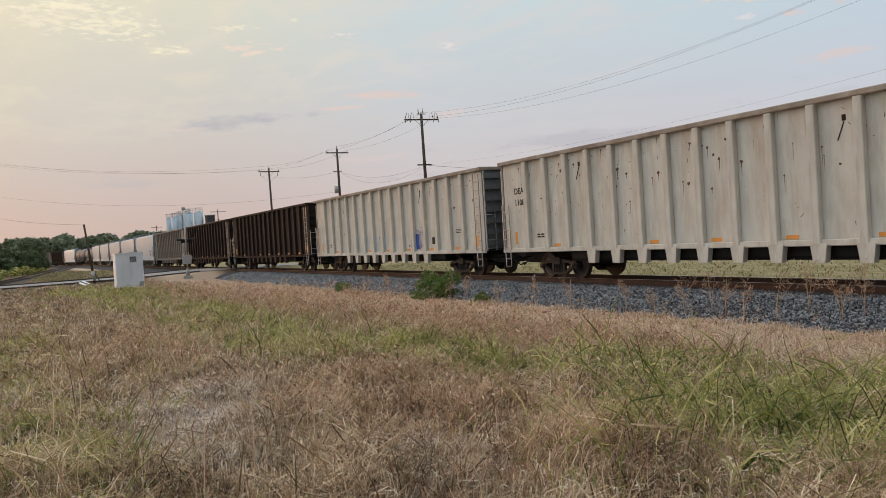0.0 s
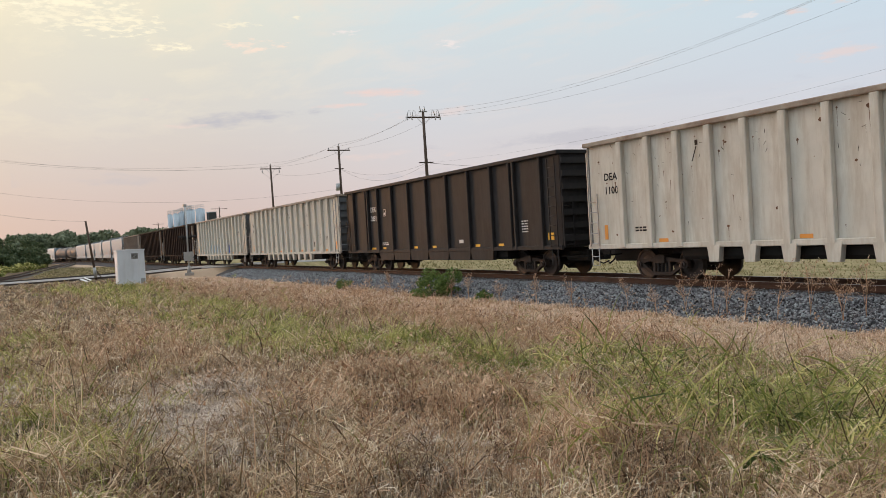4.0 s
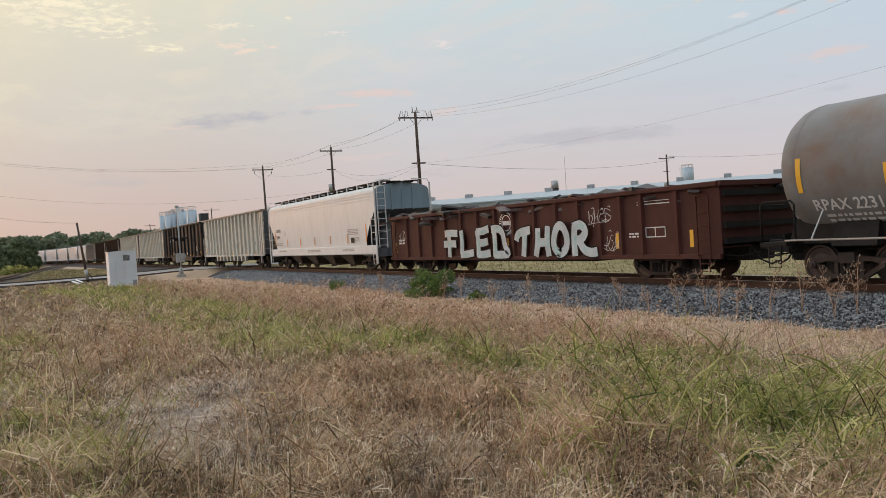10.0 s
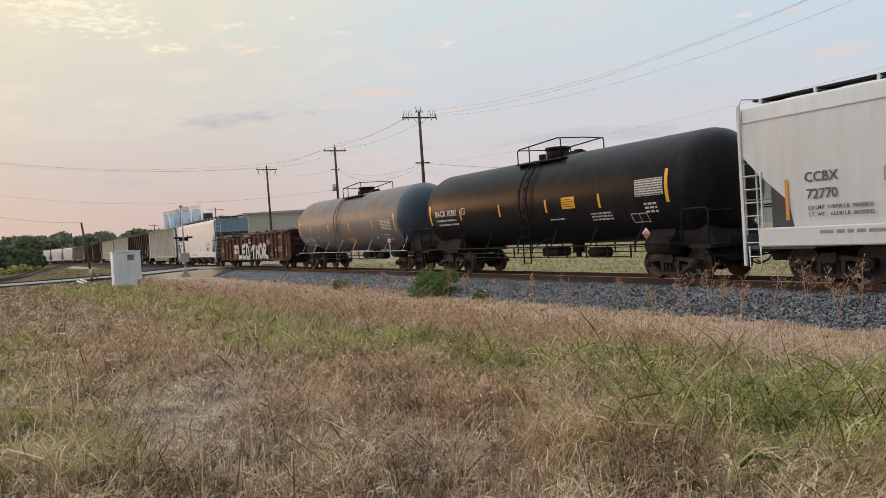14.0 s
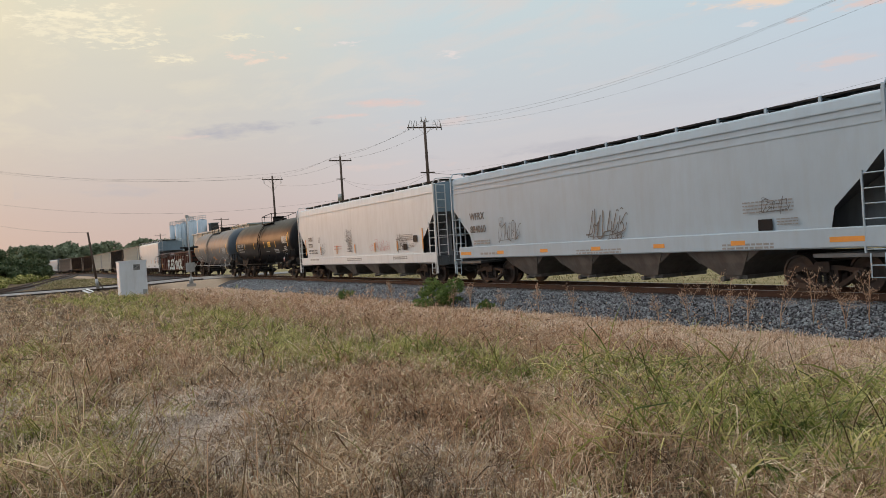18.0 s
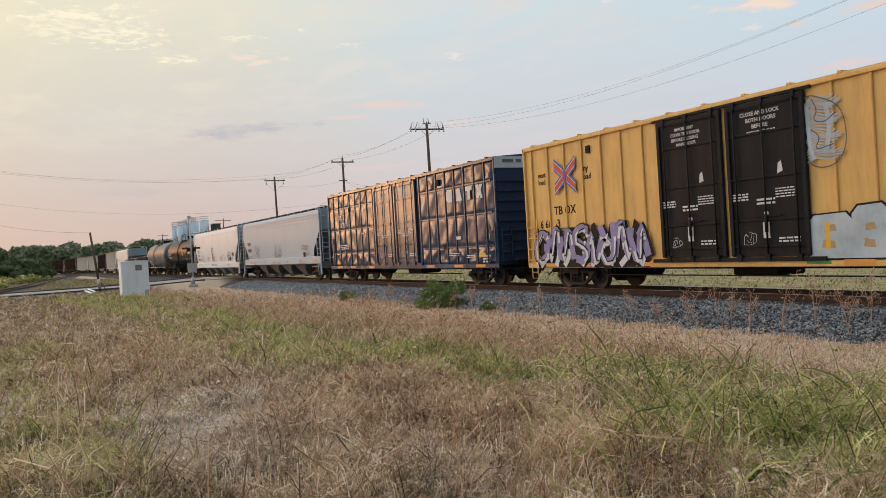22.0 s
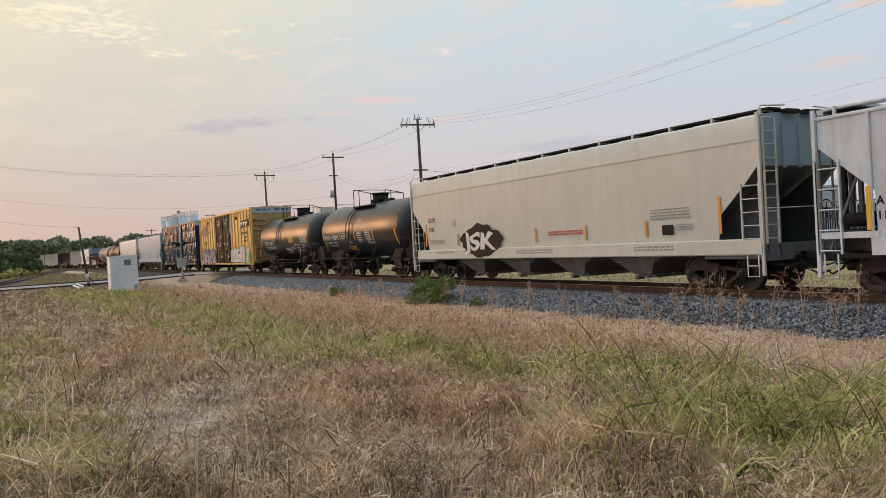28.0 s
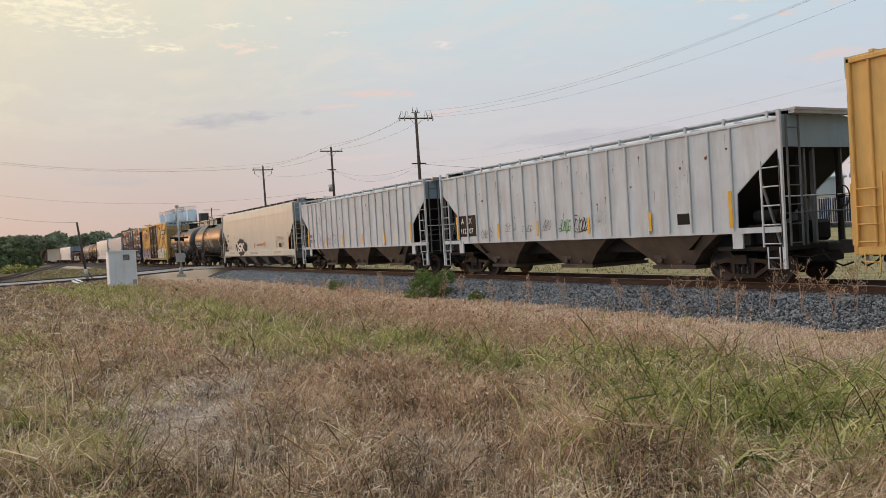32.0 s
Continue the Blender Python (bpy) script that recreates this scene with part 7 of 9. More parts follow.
def wild_letters(x0, x1, z0, z1, n, y, parent, seed):
    """Interlocking sprayed letter forms: lilac backs, white faces, black edges."""
    r = random.Random(seed)
    wide = (x1 - x0) / n
    top = [(x0 + (x1 - x0) * i / 40, z0 + (z1 - z0) * (0.72 + 0.14 * math.sin(i * 0.9) + 0.08 * math.sin(i * 2.3))) for i in range(41)]
    part("spray_ground", Geo().side([(x0, z0), (x1, z0)] + top[::-1], y + 0.0005, y + 0.004), M["letter_black"], parent, "black ground of the sprayed letter forms")
    out, back, face, cuts = Geo(), Geo(), Geo(), Geo()
    for k in range(n):
        cx, hgt = x0 + (k + 0.5) * wide, (z1 - z0) * r.uniform(0.72, 0.95)
        lean = r.uniform(-0.15, 0.25)
        shapes = ([(0.45, 0.9), (0.1, 1.0), (-0.4, 0.85), (-0.35, 0.6), (0.3, 0.45), (0.42, 0.2), (0.1, 0.05), (-0.45, 0.1)],
                  [(-0.4, 0.05), (-0.42, 0.5), (-0.3, 0.95), (0.2, 0.98), (0.45, 0.75), (0.2, 0.5), (-0.1, 0.48), (0.2, 0.35), (0.5, 0.02)],
                  [(0.45, 0.85), (0.0, 1.0), (-0.42, 0.6), (-0.4, 0.25), (0.0, 0.03), (0.4, 0.2), (0.42, 0.5), (0.05, 0.5)],
                  [(-0.5, 0.1), (-0.2, 0.9), (0.0, 0.95), (0.1, 0.5), (0.25, 0.1), (0.4, 0.5), (0.55, 1.0)])
        base = shapes[r.randrange(4)]
        fx, fz = r.choice((-1, 1)), r.random() < 0.6
        base = [(a * fx * 1.15, 1 - b if fz else b) for a, b in base]
        pts = []
        for (ax, az), (bx, bz) in zip(base, base[1:]):
            for u in (0.0, 0.34, 0.67):
                px, pz = ax + (bx - ax) * u, az + (bz - az) * u
                pts.append((cx + (px + lean * pz) * wide * 0.95, z0 + 0.14 + pz * (hgt - 0.24) + 0.03 * math.sin(7 * px + k)))
        dy = 0.0012 * k
        stroke(out, pts, 0.21, y - dy)
        stroke(back, [(a - 0.03, b + 0.03) for a, b in pts], 0.135, y - 0.014 - dy)
        stroke(face, [(a + 0.03, b - 0.035) for a, b in pts[2:-3]], 0.055, y - 0.028 - dy)
        for _ in range(2):
            tx, tz, a = cx + wide * r.uniform(-0.5, 0.5), z0 + hgt * r.uniform(0.1, 0.95), r.uniform(0, 6.28)
            for geo, size, dep in ((out, 0.30, 0.0005), (face if r.random() < 0.5 else back, 0.20, 0.030)):
                geo.add([(tx + size * math.cos(a), y - dep - dy, tz + size * math.sin(a)), (tx + 0.4 * size * math.cos(a + 2.2), y - dep - dy, tz + 0.4 * size * math.sin(a + 2.2)), (tx + 0.4 * size * math.cos(a - 2.2), y - dep - dy, tz + 0.4 * size * math.sin(a - 2.2))], [(0, 1, 2)])
        stroke(cuts, [(a + 0.10, b + 0.02) for a, b in pts[3:14:2]], 0.022, y - 0.040 - dy)
        g3 = [(cx + wide * r.uniform(-0.5, 0.2), z0 + 0.05), (cx + wide * r.uniform(0.0, 0.5), z0 + hgt * r.uniform(0.3, 0.6))]
        stroke(face, [g3[0], ((g3[0][0] + g3[1][0]) / 2 + 0.1, (g3[0][1] + g3[1][1]) / 2), g3[1]], 0.10, y - 0.010 - dy)
    stuff_part("spray_outline", out, M["letter_black"], parent, "black edges of sprayed letter forms")
    stuff_part("spray_shade", back, M["lilac"], parent, "lilac backs of sprayed letter forms")
    stuff_part("spray_face", face, M["letter_white"], parent, "white faces of sprayed letter forms")
    stuff_part("spray_cut", cuts, M["letter_black"], parent)


wild_letters(-8.75, -3.0, 0.76, 2.36, 8, -1.566, box_n, 3)
for k, (x, w, zt) in enumerate(((2.35, 1.1, 1.95), (3.45, 0.85, 2.1), (4.3, 1.1, 2.0), (5.4, 1.45, 2.2))):
    q = [(x, 0.93), (x + w, 0.93), (x + w, zt - 0.15), (x + w - 0.15, zt), (x + 0.15, zt - 0.03), (x, zt - 0.2)]
    mid = (x + w / 2, 1.5)
    part("spray_outline", Geo().side([(mid[0] + (a - mid[0]) * 1.09, mid[1] + (b - mid[1]) * 1.08) for a, b in q], -1.5665, -1.563), M["letter_black"], box_n)
    part("spray_block", Geo().side(q, -1.570, -1.567), M["ice"], box_n, "pale blue sprayed letter block")
    g = Geo().side([(x + w * 0.30, 1.18), (x + w * 0.62, 1.15), (x + w * 0.60, 1.32), (x + w * 0.34, 1.36)], -1.5725, -1.5705)
    g.side([(x + w * 0.36, 1.52), (x + w * 0.66, 1.55), (x + w * 0.62, 1.70), (x + w * 0.40, 1.68)], -1.5725, -1.5705)
    part("bare_patch", g, M["box_end"], box_n, "yellow paint left bare inside the letter")
g = Geo().side([(2.25, 0.8), (2.9, 0.8), (2.55, 2.0), (2.25, 1.6)], -1.562, -1.5605).side([(6.7, 0.8), (9.0, 0.8), (8.9, 1.5), (8.2, 1.9), (7.4, 1.75), (6.8, 1.6)], -1.5645, -1.5612).side([(4.3, 1.7), (4.7, 1.7), (4.5, 2.3)], -1.562, -1.561)
part("spray_block", g, M["green"], box_n, "green sprayed patch")
g = Geo().side([(7.1, 0.9), (7.9, 0.9), (7.95, 1.5), (8.3, 2.2), (7.8, 2.0), (7.4, 2.15), (7.5, 1.6)], -1.570, -1.566)
part("spray_block", g, M["letter_white"], box_n, "white sprayed patch")
for words, x, z, size in (("IMPORTANT", -1.72, 4.50, 0.125), ("CLOSE THIS DOOR", -1.88, 4.36, 0.125), ("BEFORE CLOSING", -1.86, 4.22, 0.125), ("MAIN DOOR", -1.68, 4.08, 0.125), ("CLOSE AND LOCK", 0.55, 4.50, 0.14), ("BOTH DOORS", 0.72, 4.34, 0.14), ("BEFORE", 0.90, 4.18, 0.14), ("MOVING CAR", 0.74, 4.02, 0.14)):
    lettering(words, x, -1.584, z, size, M["letter_white"], box_n)
pieces("reflector", [(-3.05, -2.93, -1.568, -1.561, 1.15, 1.75), (2.78, 2.90, -1.574, -1.571, 1.15, 1.75), (5.62, 5.74, -1.574, -1.571, 1.15, 1.75)], M["yellow"], box_n)
scr = Geo()
scribble(scr, 7.15, 7.9, 1.0, 2.0, -1.572, rng, 0.02, 10)
scribble(scr, 8.2, 9.0, 3.9, 4.6, -1.577, rng, 0.022, 12)
stuff_part("spray_tag", scr, M["letter_black"], box_n)
ring = [(2.4, 3.3), (2.55, 3.05), (2.9, 2.98), (3.25, 3.1), (3.45, 3.5), (3.4, 4.1), (3.2, 4.4), (2.9, 4.55), (2.55, 4.7), (2.35, 4.6), (2.3, 4.1), (2.4, 3.3)]
g = Geo()
edge = Geo()
stroke(edge, bend(ring), 0.014, -1.5655)
stroke(edge, bend([(2.6, 4.6), (2.75, 4.3), (2.6, 4.1), (2.9, 4.0), (3.2, 4.2)]), 0.012, -1.5655)
stroke(edge, bend([(2.55, 3.9), (2.8, 3.7), (2.6, 3.4), (3.1, 3.5)]), 0.012, -1.5655)
stuff_part("spray_outline", edge, M["plate"], box_n, "thin dark line of a spray drawing")
for i in range(26):
    z, x = 3.15 + i * 0.056, 2.42 + 0.05 * math.sin(i * 1.3)
    stroke(g, bend([(x, z), (2.7, z + 0.10), (3.0, z + 0.04 * math.sin(i)), (3.22 + 0.12 * math.sin(i * 0.9), z + 0.06)]), 0.016, -1.564)
stroke(g, bend([(2.45, 4.5), (2.5, 3.5), (2.6, 3.2)]), 0.05, -1.5645)
stroke(g, bend([(2.95, 4.45), (3.05, 3.9), (2.9, 3.3)]), 0.06, -1.5648)
stuff_part("spray_tag", g, M["ice"], box_n, "faded pale spray drawing")
part("sign_panel", Geo().box(4.95, 5.55, -1.60, -1.56, 1.62, 1.84), M["blue"], box_n, "small blue sign")


# ---- the crossing and the verge ----
def road():
    g = Geo()
    ys = [-300, -120, -60, -30, -10, 0, 4, 8, 11, 14.5, 15.9, 19.6, 21, 25, 32, 60, 140, 300]
    rings = []
    for y in ys:
        z = max(ground_z(-ROAD_S, y), -0.32) + 0.03
        if 14.5 <= y <= 21:
            z = -0.015
        rings.append([(-ROAD_S - ROAD_W, y, z), (-ROAD_S + ROAD_W, y, z), (-ROAD_S + ROAD_W, y, z - 0.5), (-ROAD_S - ROAD_W, y, z - 0.5)])
    g.loft(rings, smooth=False)
    return g


tagged(part("road", road(), M["asphalt"]), "worn pale asphalt road over the track", "road", kind="structure")
crossing = thing("crossing_surface", "concrete panels between the rails of the level crossing", "level crossing", kind="structure")
for y0, y1 in ((15.2, 16.93), (17.10, 18.42), (18.60, 20.4)):
    for k in range(4):
        x = -ROAD_S - 5 + k * 2.5
        part("panel", Geo().box(x + 0.01, x + 2.49, y0, y1, -0.12, 0.004 if y0 != 17.10 else 0.0, 0.01), M["concrete"], crossing)


def kerb():
    g = Geo()
    for s in (ROAD_S - ROAD_W - 0.2, ROAD_S + ROAD_W + 0.05):
        for a, b in ((-40, -14), (-14, 2), (2, 9), (9, 14)):
            za, zb = ground_z(-s, a), ground_z(-s, b)
            g.add([(-s, a, za - 0.1), (-s - 0.15, a, za - 0.1), (-s - 0.15, a, za + 0.12), (-s, a, za + 0.12), (-s, b, zb - 0.1), (-s - 0.15, b, zb - 0.1), (-s - 0.15, b, zb + 0.12), (-s, b, zb + 0.12)],
                  [(0, 1, 2, 3), (7, 6, 5, 4), (3, 2, 6, 7), (0, 3, 7, 4), (1, 5, 6, 2)])
    return g


# the dark tie colour stands for the shadow line along the kerb
tagged(part("kerb", kerb(), M["tie"]), "low kerb along the road, coloured dark as its shadow line", "kerb", kind="structure")

# the branch track that joins the main line beyond the road
BRANCH = [(40, -13.0), (60, -7.0), (80, -2.6), (100, 0.3), (136, 3.5), (180, 7.6), (220, 11.2), (255, 14.2), (275, 12.6)]


def branch_at(s):
    for (a, ya), (b, yb) in zip(BRANCH, BRANCH[1:]):
        if s <= b:
            k = (s - a) / (b - a)
            return -s, ya + (yb - ya) * k, -math.atan2(yb - ya, b - a)
    return -BRANCH[-1][0], BRANCH[-1][1], 0.0


branch = thing("railway_track", "rusty branch track half buried in dry grass", "railway track", kind="structure")
part("ballast_bed", strip([(-1.5, -0.6), (1.5, -0.6), (1.4, -0.30), (1.1, -0.235), (-1.1, -0.235), (-1.4, -0.30)], along(40, 255, 8), branch_at), M["tie"], branch, "dark cinders between the rails")
for side in (-0.7535, 0.7535):
    part("rail", strip([(w + side, z - 0.04) for w, z in RAIL], along(40, 255, 8), branch_at), M["rail"], branch)


def cabinet():
    """Wayside equipment cabinet: a tall enamelled steel box with a rain roof, doors and a printed notice."""
    x, y = -54.1, 6.32
    z = ground_z(x, y)
    t = thing("equipment_cabinet", "off-white steel trackside equipment cabinet on a concrete pad", "utility cabinet", at=pose(x, y, z, 0, 0, 92))
    part("pad", Geo().box(-1.0, 1.0, -0.75, 0.75, -0.25, 0.06, 0.02), M["concrete"], t)
    part("body", Geo().box(-0.82, 0.82, -0.55, 0.55, 0.06, 2.22, 0.03), M["cabinet"], t)
    part("roof", Geo().loft([[(-0.86, yy, 2.20), (0.86, yy, 2.20), (0.86, yy, 2.26), (0.0, yy, 2.30), (-0.86, yy, 2.26)] for yy in (-0.59, 0.59)], smooth=False), M["cabinet"], t)
    for k, (a, b) in enumerate(((-0.78, -0.01), (0.01, 0.78))):
        d = part("door", Geo().box(a, b, -0.575, -0.552, 0.14, 2.14, 0.01), M["cabinet"], t)
        part("handle", Geo().box(0.06 if k else -0.10, 0.10 if k else -0.06, -0.585, -0.575, 1.02, 1.10), M["cabinet"], d)
    part("notice", Geo().box(0.02, 0.42, -0.583, -0.577, 1.66, 2.02), M["letter_grey"], t, "printed grey notice")
    g = Geo()
    for i in range(4):
        for k in range(4):
            if (i * 3 + k) % 4:
                g.box(0.05 + k * 0.09, 0.12 + k * 0.09, -0.588, -0.584, 1.70 + i * 0.08, 1.755 + i * 0.08)
    part("notice_print", g, M["plate"], t)
    part("junction_box", Geo().box(0.52, 0.78, -0.66, -0.58, 0.10, 0.42, 0.02), M["galv"], t, "small grey junction box")
    part("conduit", Geo().rod((0.65, -0.62, 0.1), (0.65, -0.62, -0.1), 0.035, 6), M["galv"], t)


cabinet()


def signal_mast():
    """Level-crossing signal: a steel mast with crossed boards seen from the side, two pairs of lamps, a bell and a gate drive."""
    x, y = -68.0, 12.5
    z = ground_z(x, y)
    t = thing("crossing_signal", "grey level-crossing signal mast with dark lamps and a gate box", "crossing signal", at=pose(x, y, z, 0, 0, 80))
    part("foundation", Geo().box(-0.35, 0.35, -0.35, 0.35, -0.3, 0.18, 0.03), M["concrete"], t)
    part("base", Geo().rod((0, 0, 0.15), (0, 0, 0.75), 0.19, 12, 0.12), M["galv"], t)
    part("mast", Geo().rod((0, 0, 0.5), (0, 0, 5.6), 0.068, 12), M["galv"], t)
    part("gate_drive", Geo().box(-0.36, 0.36, -0.30, 0.30, 1.15, 1.9, 0.05), M["galv"], t, "grey gate mechanism box")
    part("counterweight", Geo().box(-0.12, 0.10, 0.34, 1.1, 1.45, 1.62, 0.02).box(-0.18, 0.16, 0.95, 1.35, 1.3, 1.75, 0.03), M["galv"], t)
    part("gate_arm", Geo().box(0.34, 0.42, -0.5, -0.36, 1.5, 1.8), M["galv"], t)
    part("lamp_bar", Geo().rod((0, -0.72, 3.05), (0, 0.72, 3.05), 0.035, 8), M["galv"], t)
    for sy in (-0.62, 0.62):
        for sx in (-1, 1):
            lamp = part("lamp", Geo().rod((0.06 * sx, 0, 0), (0.34 * sx, 0, 0), 0.13, 14, 0.18), M["steel_dark"], t, "black round lamp", at=pose(0, sy, 3.05))
            part("backboard", Geo().rod((0.335 * sx, 0, 0), (0.36 * sx, 0, 0), 0.30, 20), M["steel_dark"], lamp)
            part("hood", Geo().loft([[(xx * sx, 0.17 * math.cos(b), 0.17 * math.sin(b)) for b in (0.2 + i * 0.274 for i in range(11))] for xx in (0.34, 0.72)], smooth=True, closed=False), M["steel_dark"], lamp)
            part("lens", Geo().rod((0.361 * sx, 0, 0), (0.37 * sx, 0, 0), 0.15, 14), M["glass"], lamp)


signal_mast()


def leaning_post():
    x, y = -69.0, 5.5
    z = ground_z(x, y)
    t = thing("wooden_post", "dark leaning wooden post beside the road", "post", at=pose(x, y, z, 6.2, 0, 0))
    part("shaft", Geo().rod((0, 0, -0.3), (0, 0, 4.75), 0.10, 10, 0.075), M["pole"], t)
    part("guard", Geo().rod((0, 0, 0.2), (0, 0, 1.0), 0.12, 10), M["galv"], t, "grey plastic cable guard")
    part("brace", Geo().rod((0, 0.55, -0.2), (0, 0.05, 0.9), 0.04, 6), M["pole"], t)
    b = thing("fallen_board", "white board lying tilted in the dry grass", "board", at=pose(-65.0, 4.45, ground_z(-65, 4.45) + 0.17, 18, 14, 30))
    part("panel", Geo().box(-0.42, 0.42, -0.22, 0.22, -0.02, 0.02), M["white"], b)
    part("batten", Geo().box(-0.42, 0.42, -0.04, 0.04, 0.02, 0.05), M["pole"], b)


leaning_post()


# ---- power line ----
def insulator(g, x, y, z):
    g.rod((x, y, z), (x, y, z + 0.12), 0.03, 6).rod((x, y, z + 0.10), (x, y, z + 0.26), 0.07, 8, 0.045)


def power_pole(x, y, top, label, lean=0.0, arm=2.4, turn=0.0, kind=0):
    z = ground_z(x, y)
    h = top - z
    t = thing("power_pole", label, "power pole", "poles of the power line", at=pose(x, y, z, 0, lean, turn))
    part("shaft", Geo().rod((0, 0, -0.5), (0, 0, h), 0.20, 12, 0.13), M["pole"], t)
    za = h - 0.55
    part("cross_arm", Geo().box(-0.06, 0.06, -arm / 2, arm / 2, za - 0.07, za + 0.07), M["pole"], t)
    for s in (-1, 1):
        part("brace", Geo().bar((0.07, s * 0.7, za - 0.04), (0.07, 0, za - 0.8), 0.03), M["galv"], t)
        g = Geo()
        insulator(g, 0, s * (arm / 2 - 0.15), za + 0.07)
        if kind == 1:
            for k, u in enumerate((arm / 2 - 0.10, arm / 2 - 0.62)):
                fuse = Geo().rod((0.12, s * u, za + 0.12), (0.12, s * (u - 0.16), za + 0.66), 0.042, 8)
                fuse.rod((0.12, s * u, za - 0.30), (0.12, s * (u + 0.05), za - 0.02), 0.06, 8).rod((0.0, s * u, za), (0.14, s * u, za + 0.15), 0.03, 6)
                fuse.path([(0.12, s * (u - 0.16), za + 0.70), (0.16, s * (u - 0.34), za + 0.62), (0.1, s * (u - 0.36), za + 0.15)], 0.018, 5)
                part("fuse_cutout", fuse, M["galv"], t, "grey fuse cutout")
        if kind == 2:
            g.rod((0, s * (arm / 2 - 0.3), za - 0.6), (0, s * (arm / 2 - 0.3), za - 0.15), 0.06, 8).path([(0, s * (arm / 2 - 0.3), za - 0.6), (0, s * 0.4, za - 1.3), (0, 0.1 * s, za - 1.7)], 0.018, 5)
        part("insulator", g, M["galv"], t)
    g = Geo()
    insulator(g, 0, 0, h)
    part("insulator", g, M["galv"], t)
    if kind == 1:
        top_fuse = Geo().box(-0.05, 0.05, -0.45, 0.45, h - 0.02, h + 0.06).rod((0.1, -0.3, h + 0.05), (0.1, -0.36, h + 0.55), 0.05, 8).rod((0.1, 0.18, h + 0.05), (0.1, 0.12, h + 0.55), 0.05, 8)
        part("fuse_cutout", top_fuse, M["galv"], t, "grey fuse cutout")
        part("lower_arm", Geo().box(-0.05, 0.05, -0.75, 0.75, h - 5.2, h - 5.08).box(0.0, 0.25, -0.1, 0.1, h - 5.3, h - 4.8), M["pole"], t)
    if kind == 0:
        part("lower_arm", Geo().box(-0.05, 0.05, -0.7, 0.5, h - 3.0, h - 2.9), M["pole"], t)
        part("transformer", Geo().rod((0.0, -0.42, h - 5.8), (0.0, -0.42, h - 4.9), 0.27, 12), M["galv"], t, "grey round transformer")
    return t


P1, P2, P3, P0 = (-71.8, 37.1), (-98.0, 37.9), (-121.6, 35.7), (-17.0, 38.6)
power_pole(*P1, 14.2, "tall brown wooden power pole with fused crossarm", lean=-1.2, arm=3.7, turn=-8, kind=1)
power_pole(*P2, 14.0, "brown wooden power pole with a transformer", lean=-0.8, arm=3.1, turn=0)
power_pole(*P3, 14.0, "leaning brown wooden power pole with hanging leads", lean=-2.4, arm=3.3, turn=0, kind=2)
power_pole(*P0, 14.2, "brown wooden power pole near the track", arm=3.0, turn=20)
power_pole(-108.5, 107.0, 13.6, "distant brown wooden power pole with a transformer", arm=2.8, turn=-40, kind=0)
power_pole(-93.0, 138.1, 13.6, "distant brown wooden power pole", arm=2.8, turn=-40)
power_pole(-306.5, 46.4, 12.0, "distant brown wooden power pole", arm=4.2, turn=20)
power_pole(-247.7, 55.6, 14.0, "distant brown wooden power pole", arm=5.5, turn=20)


def cable(a, b, sag, r=0.014, n=20, label="sagging black overhead cable"):
    pts = []
    for i in range(n + 1):
        k = i / n
        p = Vector(a).lerp(Vector(b), k)
        p.z -= sag * 4 * k * (1 - k)
        pts.append(p)
    tagged(part("overhead_cable", Geo().path(pts, r, 5), M["wire"]), label, "cable", "cables of the power line")


def offset(p, dy, z):
    return (p[0] + 0.1 * dy, p[1] + 0.99 * dy, z)


for dy in (-1.35, 0.0, 1.35):
    zt = 13.75 if dy else 14.3
    cable(offset(P0, dy, zt), offset(P1, dy, zt), 1.9, 0.006)
    cable(offset(P1, dy, zt), offset(P2, dy, zt), 0.55, 0.009)
    cable(offset(P2, dy, zt), offset(P3, dy, zt), 0.5, 0.009)
    cable(offset(P3, dy, zt), (-152.0, -4.0 + dy, 18.6), 1.2, 0.009)
cable((P0[0], P0[1], 9.0), (P1[0], P1[1], 9.0), 0.9, 0.004)
cable((P1[0], P1[1], 9.0), (P2[0], P2[1], 11.0), 1.0, 0.009)
cable((P1[0], P1[1], 8.9), (P2[0], P2[1], 11.0), 1.6, 0.009)
cable((P2[0], P2[1], 11.0), (P3[0], P3[1], 12.6), 0.5, 0.009)
cable((P2[0], P2[1], 8.4), (-137.0, -4.0, 12.2), 1.8, 0.009)
cable((-69.0, 5.0, ground_z(-69.0, 5.5) + 4.7), (-88.0, -6.0, 7.6), 0.5, 0.008)
cable((P1[0], P1[1], 9.0), (-108.5, 107.0, 12.6), 1.0, 0.016)
cable((-108.5, 107.0, 13.4), (-93.0, 138.1, 13.4), 0.8, 0.018)


